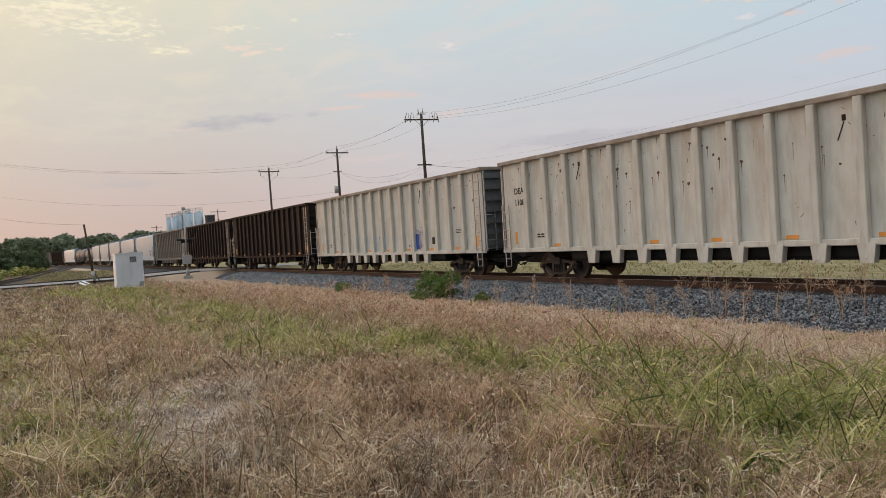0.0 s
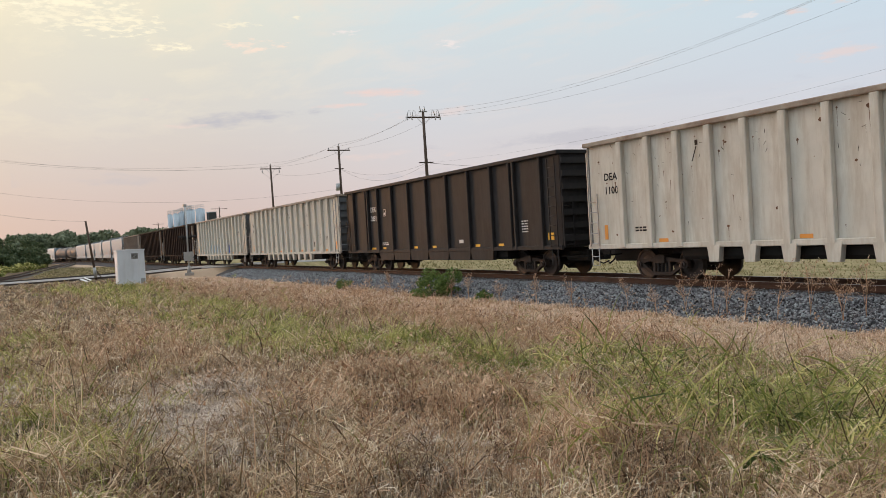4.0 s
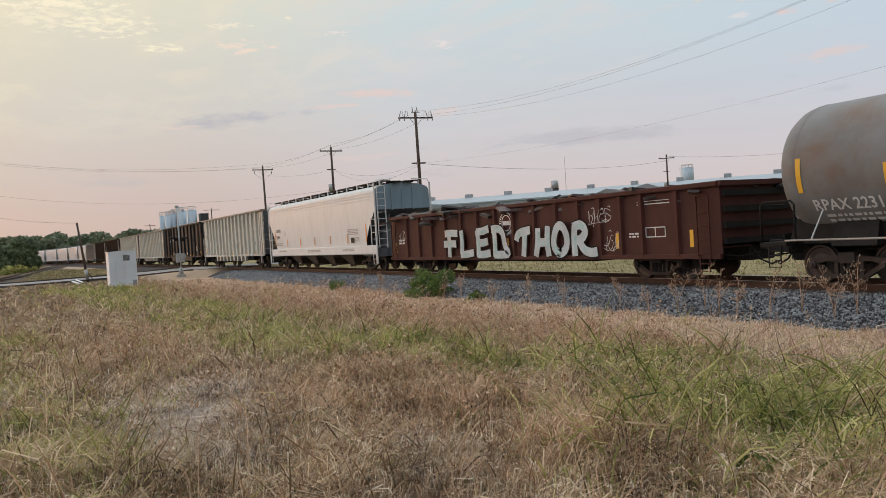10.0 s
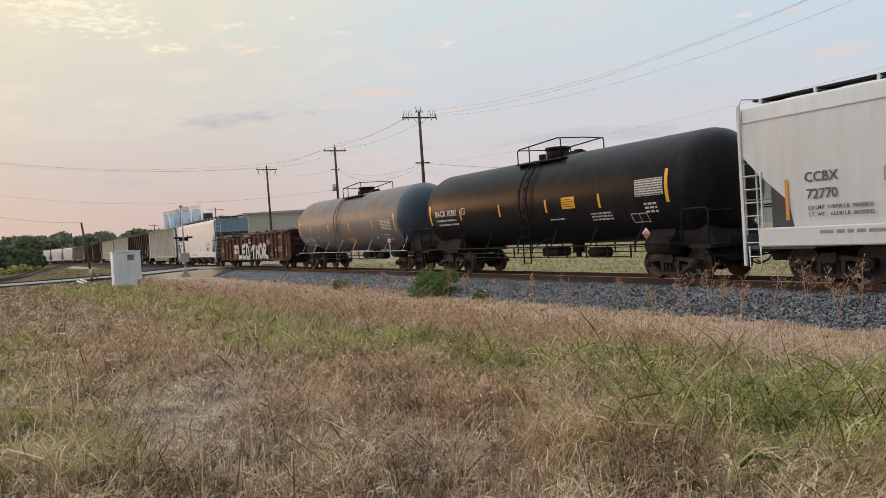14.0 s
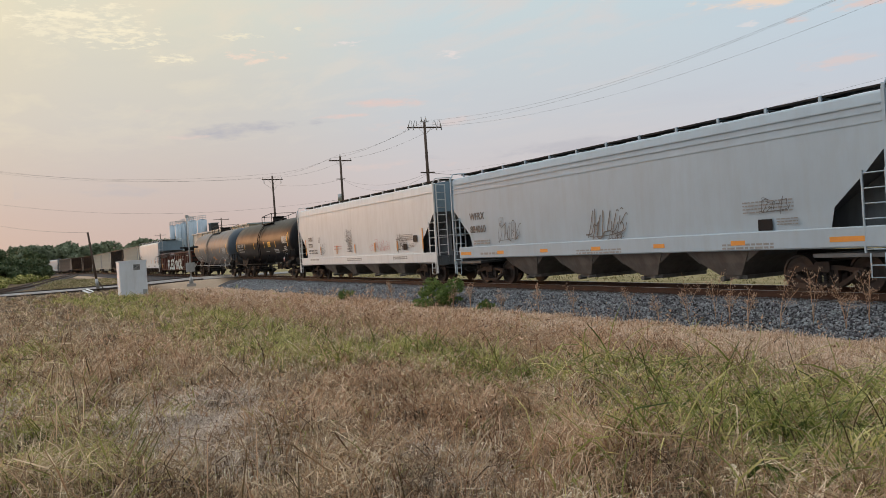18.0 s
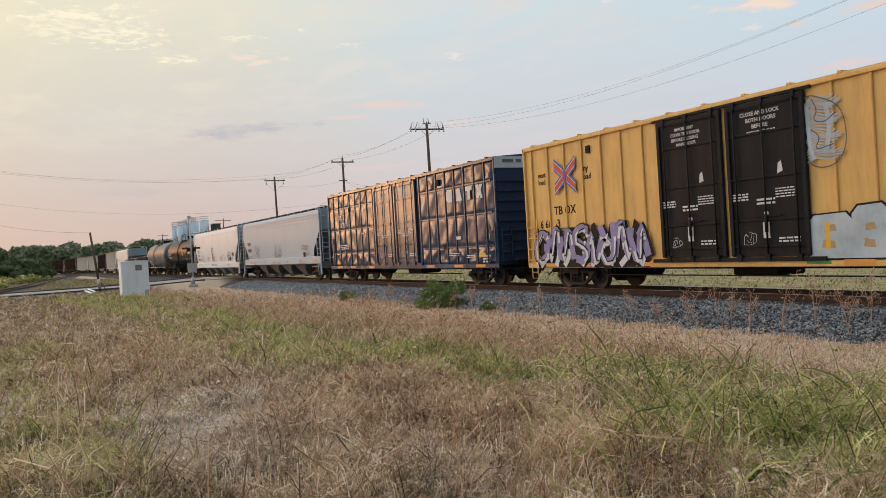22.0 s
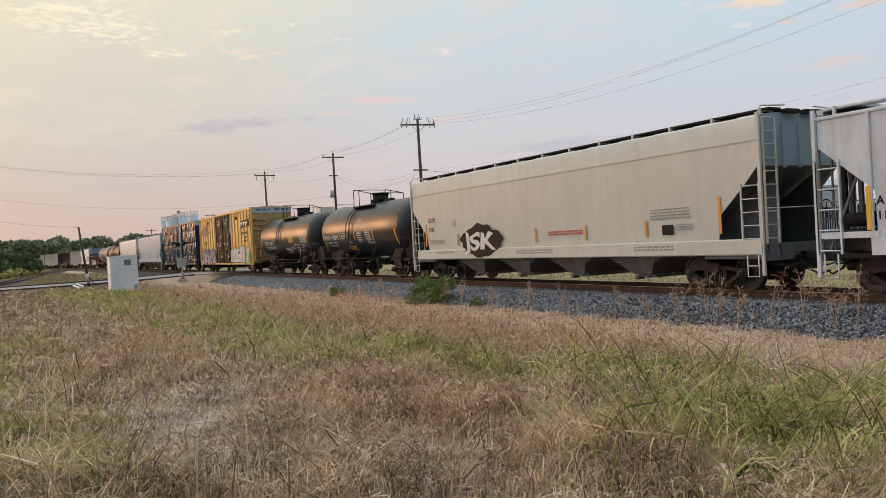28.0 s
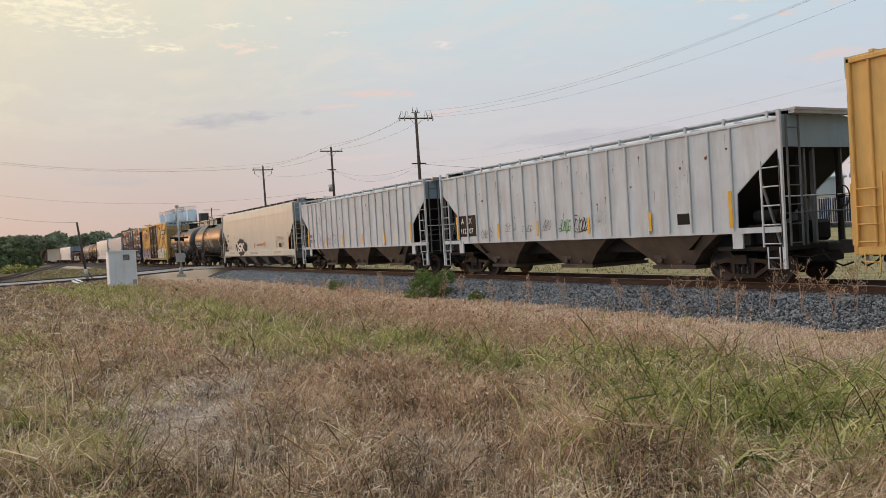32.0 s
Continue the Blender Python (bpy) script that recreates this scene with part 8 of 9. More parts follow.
# ---- works and sheds beyond the track ----
def silos():
    t = thing("silo_group", "cluster of pale blue steel silos with top railings", "silos", at=pose(-250, 46.3, 0))
    for x, y, hgt, r in ((0.0, -4.9, 12.2, 0.75), (2.2, -3.6, 12.3, 0.75), (-1.6, -2.9, 12.5, 0.75), (1.0, -2.0, 12.6, 0.8), (-1.4, -1.1, 13.0, 0.8), (2.4, 0.2, 13.2, 0.95), (-1.2, 1.3, 13.6, 1.3), (2.0, 3.6, 13.6, 1.35)):
        s = part("silo", Geo().rod((x, y, -0.5), (x, y, hgt), r, 24).rod((x, y, hgt), (x, y, hgt + 0.35), r, 24, 0.2), M["silo"], t)
        g = Geo()
        ring = [(x + r * 0.95 * math.cos(a), y + r * 0.95 * math.sin(a), hgt + 1.25) for a in (2 * math.pi * j / 14 for j in range(15))]
        g.path(ring, 0.045, 4)
        g.path([(p[0], p[1], hgt + 0.7) for p in ring], 0.035, 4)
        for p in ring[:-1:2]:
            g.rod((p[0], p[1], hgt), p, 0.035, 4)
        part("railing", g, M["galv"], s)
    part("elevator_leg", Geo().box(-0.3, 0.3, -0.75, -0.25, 0, 15.2).box(-0.45, 0.45, -1.0, 0.0, 14.6, 15.3), M["galv"], t, "grey elevator leg")
    part("walkway", Geo().box(-3.2, -2.6, -5.2, 4.6, 13.5, 13.62), M["galv"], t)
    b = thing("plant_building", "dark grey plant building beside the silos", "building", at=pose(-246, 52.8, 0))
    part("wall", Geo().box(-1.5, 1.5, -1.15, 1.15, -0.5, 12.3), M["wall_dark"], b)
    part("roof", Geo().box(-1.7, 1.7, -1.3, 1.3, 12.3, 12.5), M["roof"], b)


silos()


def shed(name, label, corner, length, depth, height, turn, wall, roof, doors=0, pitch=1.2, bay=6.0):
    """A long metal shed: pilasters, a low gabled roof with an eave, roller doors."""
    x, y = corner
    t = thing(name, label, "warehouse", at=pose(x, y, ground_z(x, y), 0, 0, turn))
    part("wall", Geo().box(0, length, 0, depth, -1.0, height), M[wall], t)
    part("roof", Geo().loft([[(xx, -0.4, height), (xx, depth / 2, height + pitch), (xx, depth + 0.4, height), (xx, depth + 0.4, height - 0.25), (xx, -0.4, height - 0.25)] for xx in (-0.4, length + 0.4)], smooth=False), M[roof], t)
    n = int(length / bay)
    for i in range(n + 1):
        part("pilaster", shared("pilaster|%s%.1f" % (wall, height), lambda g: g.box(-0.12, 0.12, -0.15, 0, -1.0, height - 0.3), M[wall]), None, t, at=pose(min(i * bay, length), 0, 0))
    for i in range(doors):
        d = part("door", Geo().box(0, 3.6, -0.10, -0.02, 0, 4.2), M["wall_dark"], t, at=pose(bay * (2 * i + 1) + 1.0, 0, 0))
        part("lintel", Geo().box(-0.15, 3.75, -0.16, -0.02, 4.2, 4.45), M["galv"], d)
    g = Geo()
    for i in range(int(length / 9)):
        g.box(3 + i * 9, 4.4 + i * 9, depth / 2 - 0.7, depth / 2 + 0.7, height + pitch - 0.2, height + pitch + 0.7)
    part("roof_vent", g, M["galv"], t)
    return t


shed("warehouse", "long cream warehouse with a blue-grey end wall", (-219.0, 41.6), 58.0, 46.0, 8.7, 0.0, "wall_pale", "roof", 0, 0.5)
front = shed("warehouse", "pale metal shed with pilasters and a white sign", (-128.0, 42.6), 28.0, 17.0, 5.9, 0.0, "wall_pale", "roof", 0, 0.5, 4.7)
part("sign", Geo().box(22.6, 26.2, -0.2, -0.16, 3.5, 4.9), M["white"], front, "white sign board")
g = Geo()
bars(g, 22.9, -0.215, 4.3, 2.8, 1, 0.5, random.Random(4))
part("sign_print", g, M["plate"], front)
shed("warehouse", "long low warehouse with a pale blue-grey metal roof", (-154.0, 73.0), 86.0, 24.0, 7.6, 40.0, "roof", "roof", 0, 1.6)


def roof_unit(x, y, z, r, h, label, tint="galv"):
    t = thing("rooftop_tank", label, "tank", at=pose(x, y, 0))
    part("drum", Geo().rod((0, 0, z), (0, 0, z + h), r, 20).rod((0, 0, z + h), (0, 0, z + h + 0.15 * r), r, 20, r * 0.3), M[tint], t)
    if tint == "silo":
        g = Geo().path([(r * 0.9 * math.cos(a), r * 0.9 * math.sin(a), z + h + 1.0) for a in (math.pi * i / 6 for i in range(13))], 0.06, 4)
        for i in range(12):
            g.rod((r * 0.9 * math.cos(math.pi * i / 6), r * 0.9 * math.sin(math.pi * i / 6), z + h), (r * 0.9 * math.cos(math.pi * i / 6), r * 0.9 * math.sin(math.pi * i / 6), z + h + 1.0), 0.05, 4)
        part("railing", g, M["galv"], t)
        part("ladder", ladder(Geo(), -r * 0.72, -r * 0.72 - 0.15, z - 3, z + h + 0.6, w=0.7, step=0.9, r=0.05), M["galv"], t)
    part("stand", Geo().box(-r * 0.7, r * 0.7, -r * 0.7, r * 0.7, 0, z), M["wall_dark"], t)


roof_box = thing("rooftop_unit", "cream box unit on the warehouse roof", "ventilation unit", at=pose(-164, 60.8, 8.6))
part("housing", Geo().box(-1.5, 1.5, -1.6, 1.6, 0, 1.9, 0.05), M["hop_cream"], roof_box)
part("base", Geo().box(-1.7, 1.7, -1.8, 1.8, -0.2, 0.05), M["galv"], roof_box)
roof_box = thing("rooftop_unit", "pale blue unit in a rail frame on the warehouse roof", "ventilation unit", at=pose(-164, 65.2, 8.6))
part("housing", Geo().box(-1.0, 1.0, -1.0, 1.0, 0, 1.7, 0.05), M["silo"], roof_box)
for dx, dy in ((-1.4, -1.5), (1.4, -1.5), (1.4, 1.5), (-1.4, 1.5)):
    part("frame_post", Geo().rod((dx, dy, 0), (dx, dy, 2.3), 0.06, 6), M["galv"], roof_box)
part("top_rail", Geo().path([(-1.4, -1.5, 2.3), (1.4, -1.5, 2.3), (1.4, 1.5, 2.3), (-1.4, 1.5, 2.3), (-1.4, -1.5, 2.3)], 0.05, 5), M["galv"], roof_box)
roof_unit(-153.9, 115.4, 11.0, 0.9, 1.7, "grey ribbed rooftop tank on a dark stand")
roof_unit(-184.3, 190.4, 11.5, 1.9, 6.3, "pale blue round water tank with a top railing", "silo")
mast = thing("radio_mast", "thin grey radio mast", "mast", at=pose(-150.5, 116.1, 0))
part("pole", Geo().rod((0, 0, 0), (0, 0, 18.1), 0.10, 6, 0.04), M["galv"], mast)


def picket_fence():
    t = thing("picket_fence", "grey steel picket fence beyond the track", "fence")
    x0, y0, x1, y1 = -70.0, 69.5, 6.0, 60.0
    n = 300
    for i in range(n):
        k = i / (n - 1)
        x, y = x0 + (x1 - x0) * k, y0 + (y1 - y0) * k
        z = ground_z(x, y)
        if i % 10 == 0:
            part("post", shared("post|picket", lambda g: g.box(-0.05, 0.05, -0.05, 0.05, -0.2, 3.15), M["galv"]), None, t, at=pose(x, y, z))
        else:
            part("picket", shared("picket|x", lambda g: (g.box(-0.02, 0.02, -0.02, 0.02, 0.1, 3.0), g.rod((0, 0, 3.0), (0, 0, 3.15), 0.03, 4, 0.004)), M["galv"]), None, t, at=pose(x, y, z))
    for zz in (0.35, 2.6):
        part("fence_rail", Geo().bar((x0, y0, ground_z(x0, y0) + zz), (x1, y1, ground_z(x1, y1) + zz), 0.05), M["galv"], t)


picket_fence()
for x, y in ((-49.7, 68.2), (-37.0, 67.0)):
    d = thing("freight_container", "dark blue ribbed freight container behind the fence", "container", "blue containers", at=pose(x, y, ground_z(x, y) - 0.05, 0, 0, -6))
    part("lower_rail", Geo().box(0, 12.1, 0, 2.4, 0, 0.2), M["box_blue"], d)
    part("body", Geo().box(0.05, 12.05, 0.05, 2.35, 0.2, 2.75), M["container"], d)
    part("roof", Geo().box(0, 12.1, 0, 2.4, 2.75, 2.9), M["box_blue"], d)
    for k in range(30):
        part("rib", shared("rib|container", lambda g: g.box(0, 0.2, -0.005, 0.05, 0.2, 2.75), M["container"]), None, d, at=pose(0.15 + k * 0.4, 0, 0))


# ---- trees ----
def leaf_cloud(name, centres, n, size, seed, mat):
    """Many small leaf sprays round the given clump centres (x, y, z, radius)."""
    r = np.random.default_rng(seed)
    c = np.array(centres)
    w = c[:, 3] ** 2
    idx = r.choice(len(c), n, p=w / w.sum())
    d = r.normal(size=(n, 3))
    d /= np.linalg.norm(d, axis=1)[:, None]
    rad = c[idx, 3] * (0.55 + 0.5 * r.random(n) ** 0.6)
    pos = c[idx, :3] + d * rad[:, None] * np.array([1, 1, 0.8])
    a = r.normal(size=(n, 3))
    a /= np.linalg.norm(a, axis=1)[:, None]
    b = np.cross(a, d + 0.3 * r.normal(size=(n, 3)))
    b /= np.linalg.norm(b, axis=1)[:, None] + 1e-9
    s = size * (0.6 + 0.8 * r.random(n))[:, None]
    v = np.stack([pos - a * s, pos + b * s * 0.55, pos + a * s, pos - b * s * 0.55], 1).reshape(-1, 3)
    f = np.arange(4 * n).reshape(n, 4)
    return raw_mesh(name, v, f, mat)


def tree(x, y, height, spread, seed, label, n=2600, far=False):
    r = random.Random(seed)
    z = ground_z(x, y)
    t = thing("tree", label, "tree", "trees beside the branch track", at=pose(x, y, z))
    g = Geo().rod((0, 0, -0.2), (r.uniform(-0.2, 0.2), 0, height * 0.45), 0.22, 8, 0.13)
    centres = []
    for k in range(9):
        a, q = r.uniform(0, 6.28), r.uniform(0.15, 0.85)
        p = (spread * q * math.cos(a), spread * q * math.sin(a), height * r.uniform(0.30, 0.86) * (1.05 - 0.3 * q))
        g.rod((0, 0, height * r.uniform(0.2, 0.4)), p, 0.09, 6, 0.03)
        centres.append((*p, spread * r.uniform(0.28, 0.48)))
    centres.append((0, 0, height * 0.86, spread * 0.34))
    for k in range(6):
        a = r.uniform(0, 6.28)
        centres.append((spread * 0.7 * math.cos(a), spread * 0.7 * math.sin(a), height * r.uniform(0.12, 0.3), spread * 0.33))
    part("trunk", g, M["bark"], t)
    part("crown", leaf_cloud("crown", centres, n, 0.26, seed, M["leaf"]), None, t)


for k, (x, y, hgt, sp) in enumerate(((-150, -12.0, 6.6, 3.4), (-152, -7.5, 6.9, 3.4), (-148, -3.4, 6.2, 3.0), (-156, -0.8, 6.4, 2.8), (-163, 1.6, 6.0, 2.6), (-160, -4.5, 6.8, 3.2), (-146, -17, 6.8, 3.6), (-176, 3.4, 5.4, 2.2), (-190, 4.6, 5.4, 2.2), (-141, -6.0, 4.0, 2.6), (-143, -2.0, 3.6, 2.0), (-138, -11, 4.2, 2.6))):
    tree(x, y, hgt, sp, 40 + k, "bushy dark green tree in the thicket")


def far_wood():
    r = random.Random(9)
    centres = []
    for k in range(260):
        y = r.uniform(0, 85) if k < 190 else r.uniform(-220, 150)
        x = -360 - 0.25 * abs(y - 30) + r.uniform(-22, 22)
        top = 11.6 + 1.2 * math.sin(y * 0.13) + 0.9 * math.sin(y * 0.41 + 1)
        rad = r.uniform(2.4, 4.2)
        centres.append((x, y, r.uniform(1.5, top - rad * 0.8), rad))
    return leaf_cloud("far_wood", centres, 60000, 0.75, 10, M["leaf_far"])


# the belt's haze comes from its leaf colour alone
tagged(part("far_wood", far_wood(), None), "far belt of green trees, distance haze put into their colour", "woodland", kind="stuff")


def shrub_bank():
    r = random.Random(12)
    centres = []
    for k in range(70):
        s = r.uniform(110, 200)
        _, y, _ = branch_at(s)
        yy = y - r.uniform(2.5, 9)
        centres.append((-s, yy, ground_z(-s, yy) + r.uniform(0.1, 0.6), r.uniform(0.5, 1.1)))
    return leaf_cloud("undergrowth", centres, 16000, 0.20, 13, M["green_grass"])


tagged(part("undergrowth", shrub_bank(), None), "green undergrowth along the branch track", "undergrowth", kind="stuff")


# ---- the field's grass ----
def blades(name, s, l, height, width, bend, seed, mat, lean_to=None, spans=4, low=0.025):
    """Curved, tapering ribbons: they rise, arch over and curl to one side."""
    r = np.random.default_rng(seed)
    n = len(s)
    base = np.stack([-s, l, np.array([ground_z(-a, b) for a, b in zip(s, l)]) - 0.01], 1)
    a = r.random(n) * 6.283
    if lean_to is not None:
        a = lean_to + r.normal(size=n) * 0.7
    curl = r.normal(size=n) * 0.7
    pitch = 0.12 + 0.25 * r.random(n) * np.minimum(bend, 1.5)
    turn = bend * (0.35 + 1.1 * r.random(n)) * 2.48 / spans
    step = (height / spans)[:, None]
    across = np.stack([-np.sin(a + 0.9), np.cos(a + 0.9), 0.35 * r.normal(size=n)], 1) * (width / 2)[:, None]
    rows = []
    p = base
    for k in range(spans):
        w = 1.0 - 0.5 * (k / spans) ** 1.5
        rows += [p - across * w, p + across * w]
        th = pitch + turn * k
        az = a + curl * k * 1.8 / spans
        d = np.stack([np.sin(th) * np.cos(az), np.sin(th) * np.sin(az), np.cos(th)], 1)
        p = p + d * step
        p[:, 2] = np.maximum(p[:, 2], base[:, 2] + low)
    m = 2 * spans + 1
    v = np.stack(rows + [p], 1).reshape(-1, 3)
    k = m * np.arange(n)[:, None]
    tris = [t for i in range(0, 2 * spans - 2, 2) for t in ((i, i + 1, i + 3), (i, i + 3, i + 2))] + [(m - 3, m - 2, m - 1)]
    f = np.concatenate([k + np.array([t]) for t in tris], 1).reshape(-1, 3)
    return raw_mesh(name, v, f, mat)


def field_points(n, seed, weight, r0=3.9, r1=66.0, power=0.12):
    """Places in the field in front of the viewer, thinning out with distance, kept by a weight of (s, l, noise)."""
    r = np.random.default_rng(seed)
    out_s, out_l = [], []
    total = 0
    while total < n:
        m = 4 * n
        u = r.random(m)
        dist = (r0 ** power + (r1 ** power - r0 ** power) * u) ** (1 / power)
        ang = np.radians(-4 + 68 * r.random(m))
        s, l = dist * np.cos(ang), dist * np.sin(ang)
        w = weight(s, l, patch_noise(s, l))
        ok = (r.random(m) < w) & (l < 14.1 + 0.25 * np.sin(s * 1.7)) & ~((np.abs(s - ROAD_S) < 6.5)) & ~((np.abs(s - 54.1) < 1.1) & (np.abs(l - 6.15) < 1.2))
        out_s.append(s[ok])
        out_l.append(l[ok])
        total += ok.sum()
    return np.concatenate(out_s)[:n], np.concatenate(out_l)[:n]


def patch_noise(s, l):
    """Soft random patches over the field, 0 to 1."""
    v = np.sin(s * 1.9 + 0.7 * np.sin(l * 2.3)) + np.sin(l * 2.7 + 1.1 * np.sin(s * 1.3 + 2)) + np.sin((s + l) * 0.83 + 1.2) + 0.7 * np.sin(s * 4.7 - l * 3.9) + 0.6 * np.sin(l * 6.1 + s * 5.3)
    return np.clip(0.5 + v / 6.5, 0, 1)


def lumps(s, l):
    """How high the grass stands: hummocks of about a metre with hollows between."""
    v = np.sin(s * 3.1 + 1.3 * np.sin(l * 2.2)) + np.sin(l * 3.7 + 0.9 * np.sin(s * 2.9 + 1)) + 0.8 * np.sin(s * 6.3 + l * 5.1)
    return np.clip(0.80 + v * 0.27, 0.22, 1.5)


def spot(s, l, cs, cl, rs, rl):
    return np.exp(-(((s - cs) / rs) ** 2 + ((l - cl) / rl) ** 2))


def w_clump(s, l, p):
    """The stand of tall green grass."""
    c = spot(s, l, 5.9, 6.3, 1.7, 1.3) + 0.8 * spot(s, l, 4.2, 6.3, 1.2, 1.4) + 0.75 * spot(s, l, 3.2, 4.8, 0.9, 0.9) + 0.7 * spot(s, l, 7.8, 6.6, 1.2, 0.8) + 0.35 * spot(s, l, 4.6, 4.4, 0.8, 0.8)
    return np.clip(c * (0.10 + 1.7 * p ** 2), 0, 1)


def w_green(s, l, p):
    """Low green growth: a strip through the middle of the field and olive tufts at its near edge."""
    mid = 4.3 + 0.5 * smooth_np(s, 16, 9) + 0.35 * np.sin(s * 0.35)
    strip_l = np.exp(-((l - mid) / (0.55 + 0.030 * s)) ** 2) * ((s > 7.5) & (s < 52))
    return np.clip(strip_l * (0.15 + 1.8 * p ** 2) + 0.9 * spot(s, l, 50, 5.0, 6, 2.5) + 1.2 * spot(s, l, 17, 0.1, 0.6, 0.3) + (0.22 * spot(s, l, 7.0, 0.1, 2.2, 0.6) + 0.35 * spot(s, l, 13.0, -0.2, 4.0, 0.6)) * (0.3 + p) + 0.010 + 0.12 * w_clump(s, l, p), 0, 1)


def smooth_np(x, a, b):
    x = np.clip((x - a) / (b - a), 0, 1)
    return x * x * (3 - 2 * x)


def grey_patch(s, l):
    """The pale matted patch, and two smaller ones."""
    return spot(s - 0.6 * (l - 1.5), l, 8.3, 1.5, 1.9, 0.75) + 0.7 * spot(s, l, 10.4, -0.2, 1.0, 0.35) + 0.35 * spot(s, l, 5.2, 2.6, 0.9, 0.5)


def w_red(s, l, p):
    red = 0.04 + 0.75 * smooth_np(l, 5.2, 7.6) * (1 - smooth_np(l, 8.2, 10.5)) * smooth_np(s, 7, 10) + 0.5 * spot(s, l, 14, 1.6, 3.5, 1.2) + 0.55 * spot(s, l, 7.0, 3.2, 1.6, 0.9) + 0.5 * spot(s, l, 4.4, 3.4, 1.0, 0.9) + 0.8 * spot(s, l, 33, 12.5, 8, 2.0)
    return np.clip(red * (1.25 - 0.9 * p), 0, 1)


def w_dry(s, l, p):
    return np.clip(0.30 + 0.7 * (1 - p), 0, 1) * (1 - 0.75 * np.clip(grey_patch(s, l), 0, 1)) * (1 - 0.75 * smooth_np(l, 8.5, 10.5)) * (1 - 0.25 * w_clump(s, l, p))


def w_thatch(s, l, p):
    return np.clip(0.30 + 0.9 * grey_patch(s, l), 0, 1) * (1 - 0.7 * smooth_np(l, 10, 12))


def w_grey(s, l, p):
    return np.clip(grey_patch(s, l) - 0.12, 0, 1)


def w_fringe(s, l, p):
    return smooth_np(l, 7.6, 10.2) * (0.55 + 0.45 * p)


def sizes(s, l, lo, hi, seed, thick):
    r = np.random.default_rng(seed)
    d = np.hypot(s, l)
    return (lo + (hi - lo) * r.random(len(s)) ** 1.6), thick * (0.6 + 0.8 * r.random(len(s))) * (1 + d / 7.0)


def grow(name, label, n, weight, lo, hi, bend, thick, mat, seed, power=0.12, tuft=1, spread=0.09, spans=3, r1=66.0, low=0.025):
    """Grass of one kind; tuft: how many blades spring from one place and lean outwards."""
    s, l = field_points(n // tuft, seed, weight, power=power, r1=r1)
    r = np.random.default_rng(seed + 7)
    big = np.repeat(0.6 + 0.8 * r.random(len(s)), tuft)
    s, l = np.repeat(s, tuft), np.repeat(l, tuft)
    ds, dl = r.normal(size=len(s)) * spread, r.normal(size=len(s)) * spread
    s, l = s + ds, l + dl
    hgt, wid = sizes(s, l, lo, hi, seed + 1, thick)
    hgt = hgt * big * lumps(s, l)
    near_bank = 1 - 0.40 * np.clip((l - 10) / 3, 0, 1)
    tagged(part(name, blades(name, s, l, hgt * near_bank, wid, bend * (0.6 + 0.8 * r.random(len(s))), seed + 2, M[mat], np.arctan2(dl, -ds) if tuft > 1 else None, spans, low), None), label, "grass", kind="stuff")


grow("thatch", "grey-brown matted dead grass", 80000, w_thatch, 0.14, 0.40, 2.2, 0.0042, "thatch", 100, tuft=5, spread=0.12)
grow("matted_grass", "pale grey matted dead grass in a patch", 22000, w_grey, 0.12, 0.34, 2.0, 0.0036, "grey_straw", 105, tuft=4, spread=0.10, r1=20, low=0.05)
grow("dry_grass", "dry tan arching grass", 105000, w_dry, 0.20, 0.52, 1.7, 0.0046, "dry", 110, tuft=20, spread=0.07)
grow("seeding_grass", "reddish brown seeding grass", 52000, w_red, 0.18, 0.50, 1.1, 0.0036, "dry_red", 120, tuft=14, spread=0.09)
grow("verge_grass", "pale tan fine grass along the stone bank", 110000, w_fringe, 0.12, 0.34, 1.9, 0.0030, "straw", 160, tuft=14, spread=0.13, spans=2)
grow("green_grass", "low yellow-green grass", 38000, w_green, 0.16, 0.48, 1.0, 0.0046, "green_grass", 130, tuft=12, spread=0.07)
grow("tall_grass", "stand of tall bright green grass", 4700, w_clump, 0.28, 0.80, 1.2, 0.0074, "tall_green", 180, tuft=9, spread=0.06, spans=5, r1=14)
# pale curls scattered as highlights over the near grass
grow("curled_straw", "curled dead leaves of grass, coloured near white as highlights", 3600, lambda s, l, p: 0.35 + 0.5 * p, 0.10, 0.34, 2.6, 0.0058, "pale_curl", 190, spans=5, r1=15, low=0.10)


def meadow():
    """Rough grass beyond the track, seen between and under the cars."""
    r = np.random.default_rng(170)
    n = 16000
    s, l = -14 + 80 * r.random(n), 21.3 + 26 * r.random(n) ** 1.7
    s, l = np.concatenate([s, 83 + 70 * r.random(6000)]), np.concatenate([l, 1.5 + 12.3 * r.random(6000)])
    ok = np.abs(s - ROAD_S) > 7
    s, l = s[ok], l[ok]
    hgt, wid = sizes(s, l, 0.12, 0.36, 171, 0.006)
    return blades("meadow_grass", s, l, hgt, wid, np.full(len(s), 1.3), 172, M["meadow"], spans=3)


tagged(part("meadow_grass", meadow(), None), "rough tan meadow grass beside and beyond the track", "grass", kind="stuff")


def stalks(n, seed, weight, lo, hi, r1, mat, name, thick=0.0042):
    """Tall single stems that stand over the grass."""
    s, l = field_points(n, seed, weight, r0=4.2, r1=r1, power=0.25)
    hgt, wid = sizes(s, l, lo, hi, seed + 1, thick)
    return blades(name, s, l, hgt, wid, np.full(len(s), 0.28), seed + 2, M[mat], spans=3)


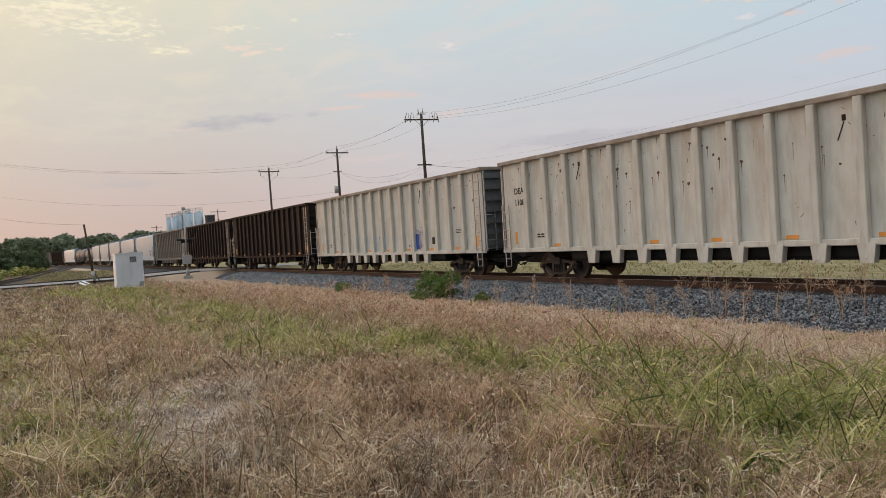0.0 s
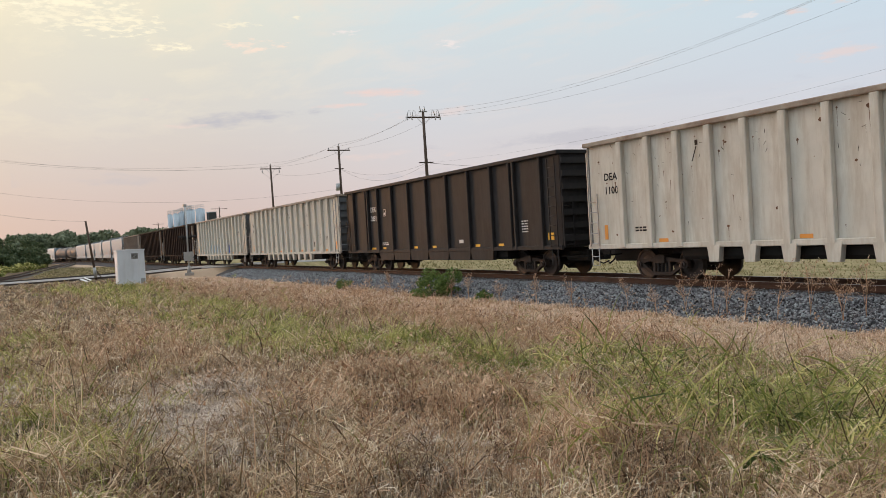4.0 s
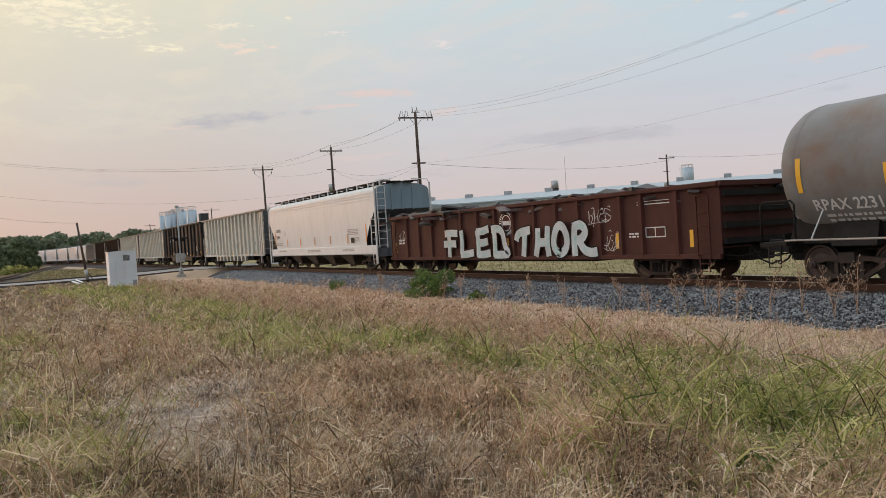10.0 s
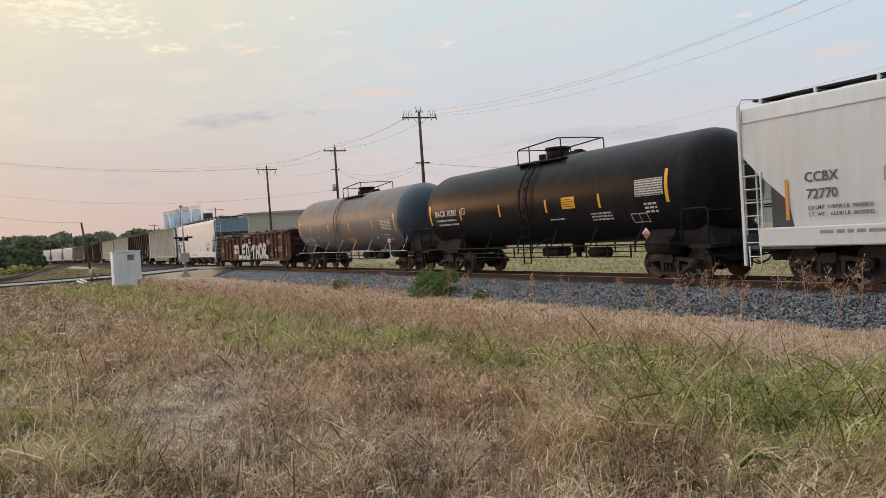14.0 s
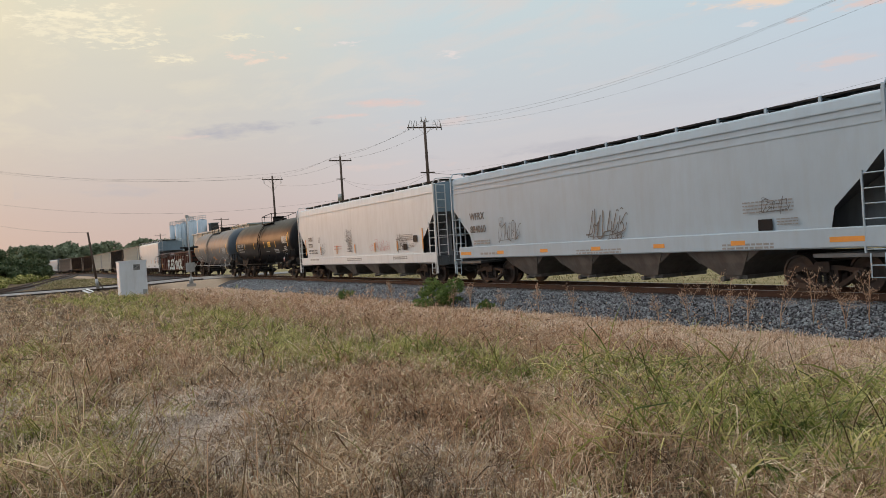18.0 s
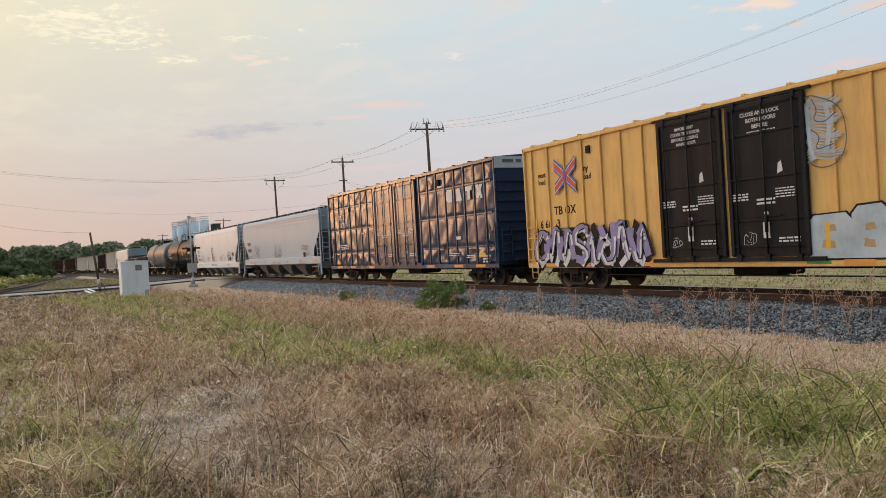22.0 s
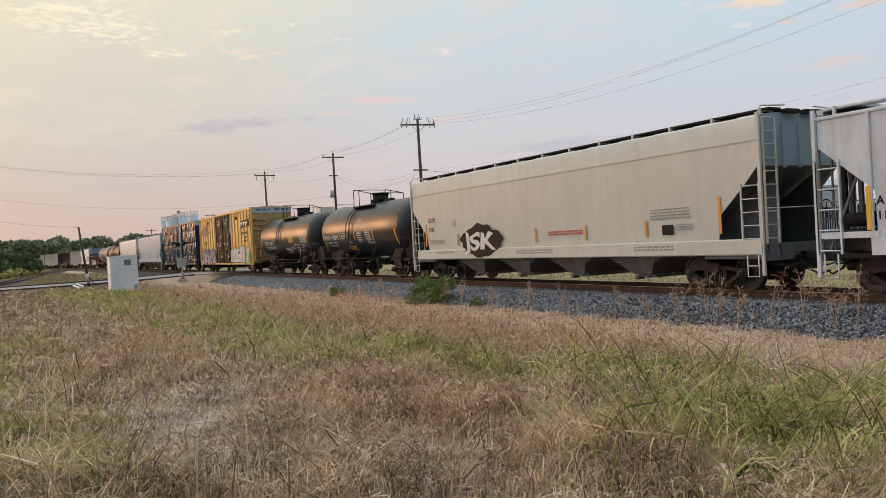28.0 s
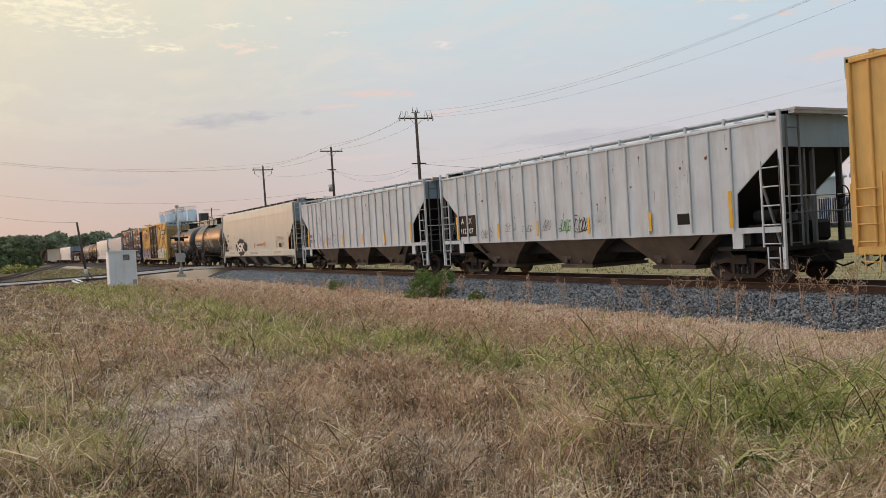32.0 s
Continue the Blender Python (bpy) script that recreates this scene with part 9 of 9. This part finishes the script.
tagged(part("tall_stalks", stalks(700, 140, lambda s, l, p: np.clip(0.25 + 0.6 * p, 0, 1), 0.35, 0.70, 45, "dry_red", "tall_stalks"), None), "tall single brown stalks over the grass", "grass", kind="stuff")
tagged(part("dark_stalks", stalks(150, 145, lambda s, l, p: np.clip(0.08 + w_clump(s, l, p), 0, 1), 0.45, 0.85, 14, "dark_stalk", "dark_stalks", 0.0050), None), "dark withered stalks over the green grass", "grass", kind="stuff")


def seed_heads():
    r = np.random.default_rng(150)
    s, l = field_points(1500, 151, w_red, r0=6, r1=50, power=0.2)
    n = len(s)
    z = np.array([ground_z(-a, b) for a, b in zip(s, l)]) + 0.24 + 0.25 * r.random(n)
    k = 8
    rep = lambda a: np.repeat(a, k)
    d = np.hypot(s, l)
    pos = np.stack([-rep(s), rep(l), rep(z)], 1) + r.normal(size=(n * k, 3)) * np.array([0.05, 0.05, 0.10])
    q = (0.008 * (1 + rep(d) / 16))[:, None]
    a = r.normal(size=(n * k, 3)) * q
    b = r.normal(size=(n * k, 3)) * q
    v = np.stack([pos - a, pos + b, pos + a], 1).reshape(-1, 3)
    return raw_mesh("seed_heads", v, np.arange(3 * n * k).reshape(-1, 3), M["dry_red"])


tagged(part("seed_heads", seed_heads(), None), "loose reddish seed heads over the grass", "grass", kind="stuff")


def bush(x, y, r, h, seed, label, mat="bush", n=2600):
    q = random.Random(seed)
    z = ground_z(x, y)
    t = thing("shrub", label, "shrub", at=pose(x, y, z))
    g = Geo()
    centres = []
    for k in range(20):
        a, d = q.uniform(0, 6.28), q.uniform(0.1, 1.0) * r
        p = (d * math.cos(a), d * math.sin(a), h * q.uniform(0.1, 0.95) * (1.1 - 0.35 * d / r))
        g.rod((d * 0.2 * math.cos(a), d * 0.2 * math.sin(a), -0.05), p, 0.008, 5, 0.005)
        centres.append((*p, r * q.uniform(0.18, 0.34)))
    part("stem", g, M["bark"], t)
    part("foliage", leaf_cloud("leaves", centres, n, 0.045, seed, M[mat]), None, t)


bush(-26.6, 13.7, 1.05, 1.0, 60, "leafy green shrub at the foot of the bank", n=4200)
bush(-23.4, 14.0, 0.3, 0.4, 61, "small green weed at the foot of the bank", n=400)
bush(-35.0, 13.2, 0.45, 0.45, 62, "small green weed in the dry grass", n=600)


def dry_weed(x, y, h, seed):
    """A withered weed: thin leaning stems that branch into airy panicles of small seeds."""
    q = random.Random(seed)
    t = thing("dry_weed", "withered pale brown weed on the stone bank", "weed", "withered weeds along the bank", at=pose(x, y, np.interp(y, [10, 14.0, 15.9], [ground_z(x, 10), -0.62, -0.22])))
    g, heads = Geo(), Geo()
    for k in range(q.choice((3, 4, 5))):
        a, out, hh = q.uniform(0, 6.28), q.uniform(0.05, 0.38) * h, h * q.uniform(0.6, 1.1)
        pts = [Vector((out * u ** 1.8 * math.cos(a), out * u ** 1.8 * math.sin(a), hh * u - 0.05 * (u < 0.01))) for u in (0, 0.3, 0.55, 0.78, 1.0)]
        g.path(pts, 0.0045, 4)
        for j in range(11):
            u = q.uniform(0.45, 1.0)
            i = min(3, int(u * 4))
            p = pts[i].lerp(pts[i + 1], u * 4 - i)
            b, reach = q.uniform(0, 6.28), 0.24 * h * (1.15 - u) + 0.05
            e = p + Vector((reach * math.cos(b), reach * math.sin(b), q.uniform(0.02, 0.12)))
            g.rod(p, e, 0.0032, 3, 0.002)
            for _ in range(4):
                w = p.lerp(e, q.uniform(0.35, 1.05)) + Vector((q.uniform(-0.025, 0.025), q.uniform(-0.025, 0.025), q.uniform(-0.03, 0.02)))
                heads.rod(w, w + Vector((q.uniform(-0.015, 0.015), q.uniform(-0.015, 0.015), 0.025)), 0.0075, 3, 0.003)
    part("stem", g, M["dry_red"], t)
    stuff_part("seed_head", heads, M["straw"], t)


for k, (s, y, h) in enumerate(((18.8, 14.2, 0.85), (16.6, 14.4, 0.75), (14.6, 14.5, 1.0), (13.9, 14.7, 1.05), (13.3, 14.5, 0.9), (11.3, 14.8, 1.1), (11.9, 14.5, 1.15), (10.4, 14.6, 1.0), (10.1, 14.9, 1.1), (8.6, 14.8, 0.95), (24.5, 14.0, 1.0), (25.4, 13.8, 0.9), (22.4, 14.0, 0.8), (28.2, 13.9, 0.95), (30.5, 13.7, 0.9), (15.2, 14.1, 0.7), (33.0, 13.8, 0.8), (20.6, 14.2, 0.9), (12.6, 14.3, 0.8))):
    dry_weed(-s, y, h, 200 + k)


# ---- what moves ----
def motions():
    """The train runs away along the track; its wheels roll on the rails."""
    for car, c in CARS:
        rows = []
        for t in range(33):
            x, y, a = track_at(c + run(t))
            rows.append((t, pose(x, y, 0, 0, 0, math.degrees(a))))
        walk(car, rows)
    step = 2 / FPS
    for w, dx, c in WHEELS:
        times = [i * step for i in range(int(32 / step) + 1) if -14 < c + run(i * step) < 62]
        if len(times) < 2:
            continue
        if times[0] > 0:
            times = [0.0] + times
        if times[-1] < 31.99:
            times.append(32.0)
        first, last = times[1] if times[0] == 0.0 and len(times) > 2 else times[0], times[-2]
        rows = []
        for t in times:
            d = run(min(max(t, first), last)) - run(first)
            rows.append((t, pose(dx, 0, 0.457, 0, 0, 0) @ Matrix.Rotation(-d / 0.457, 4, "Y")))
        walk(w, rows)


motions()
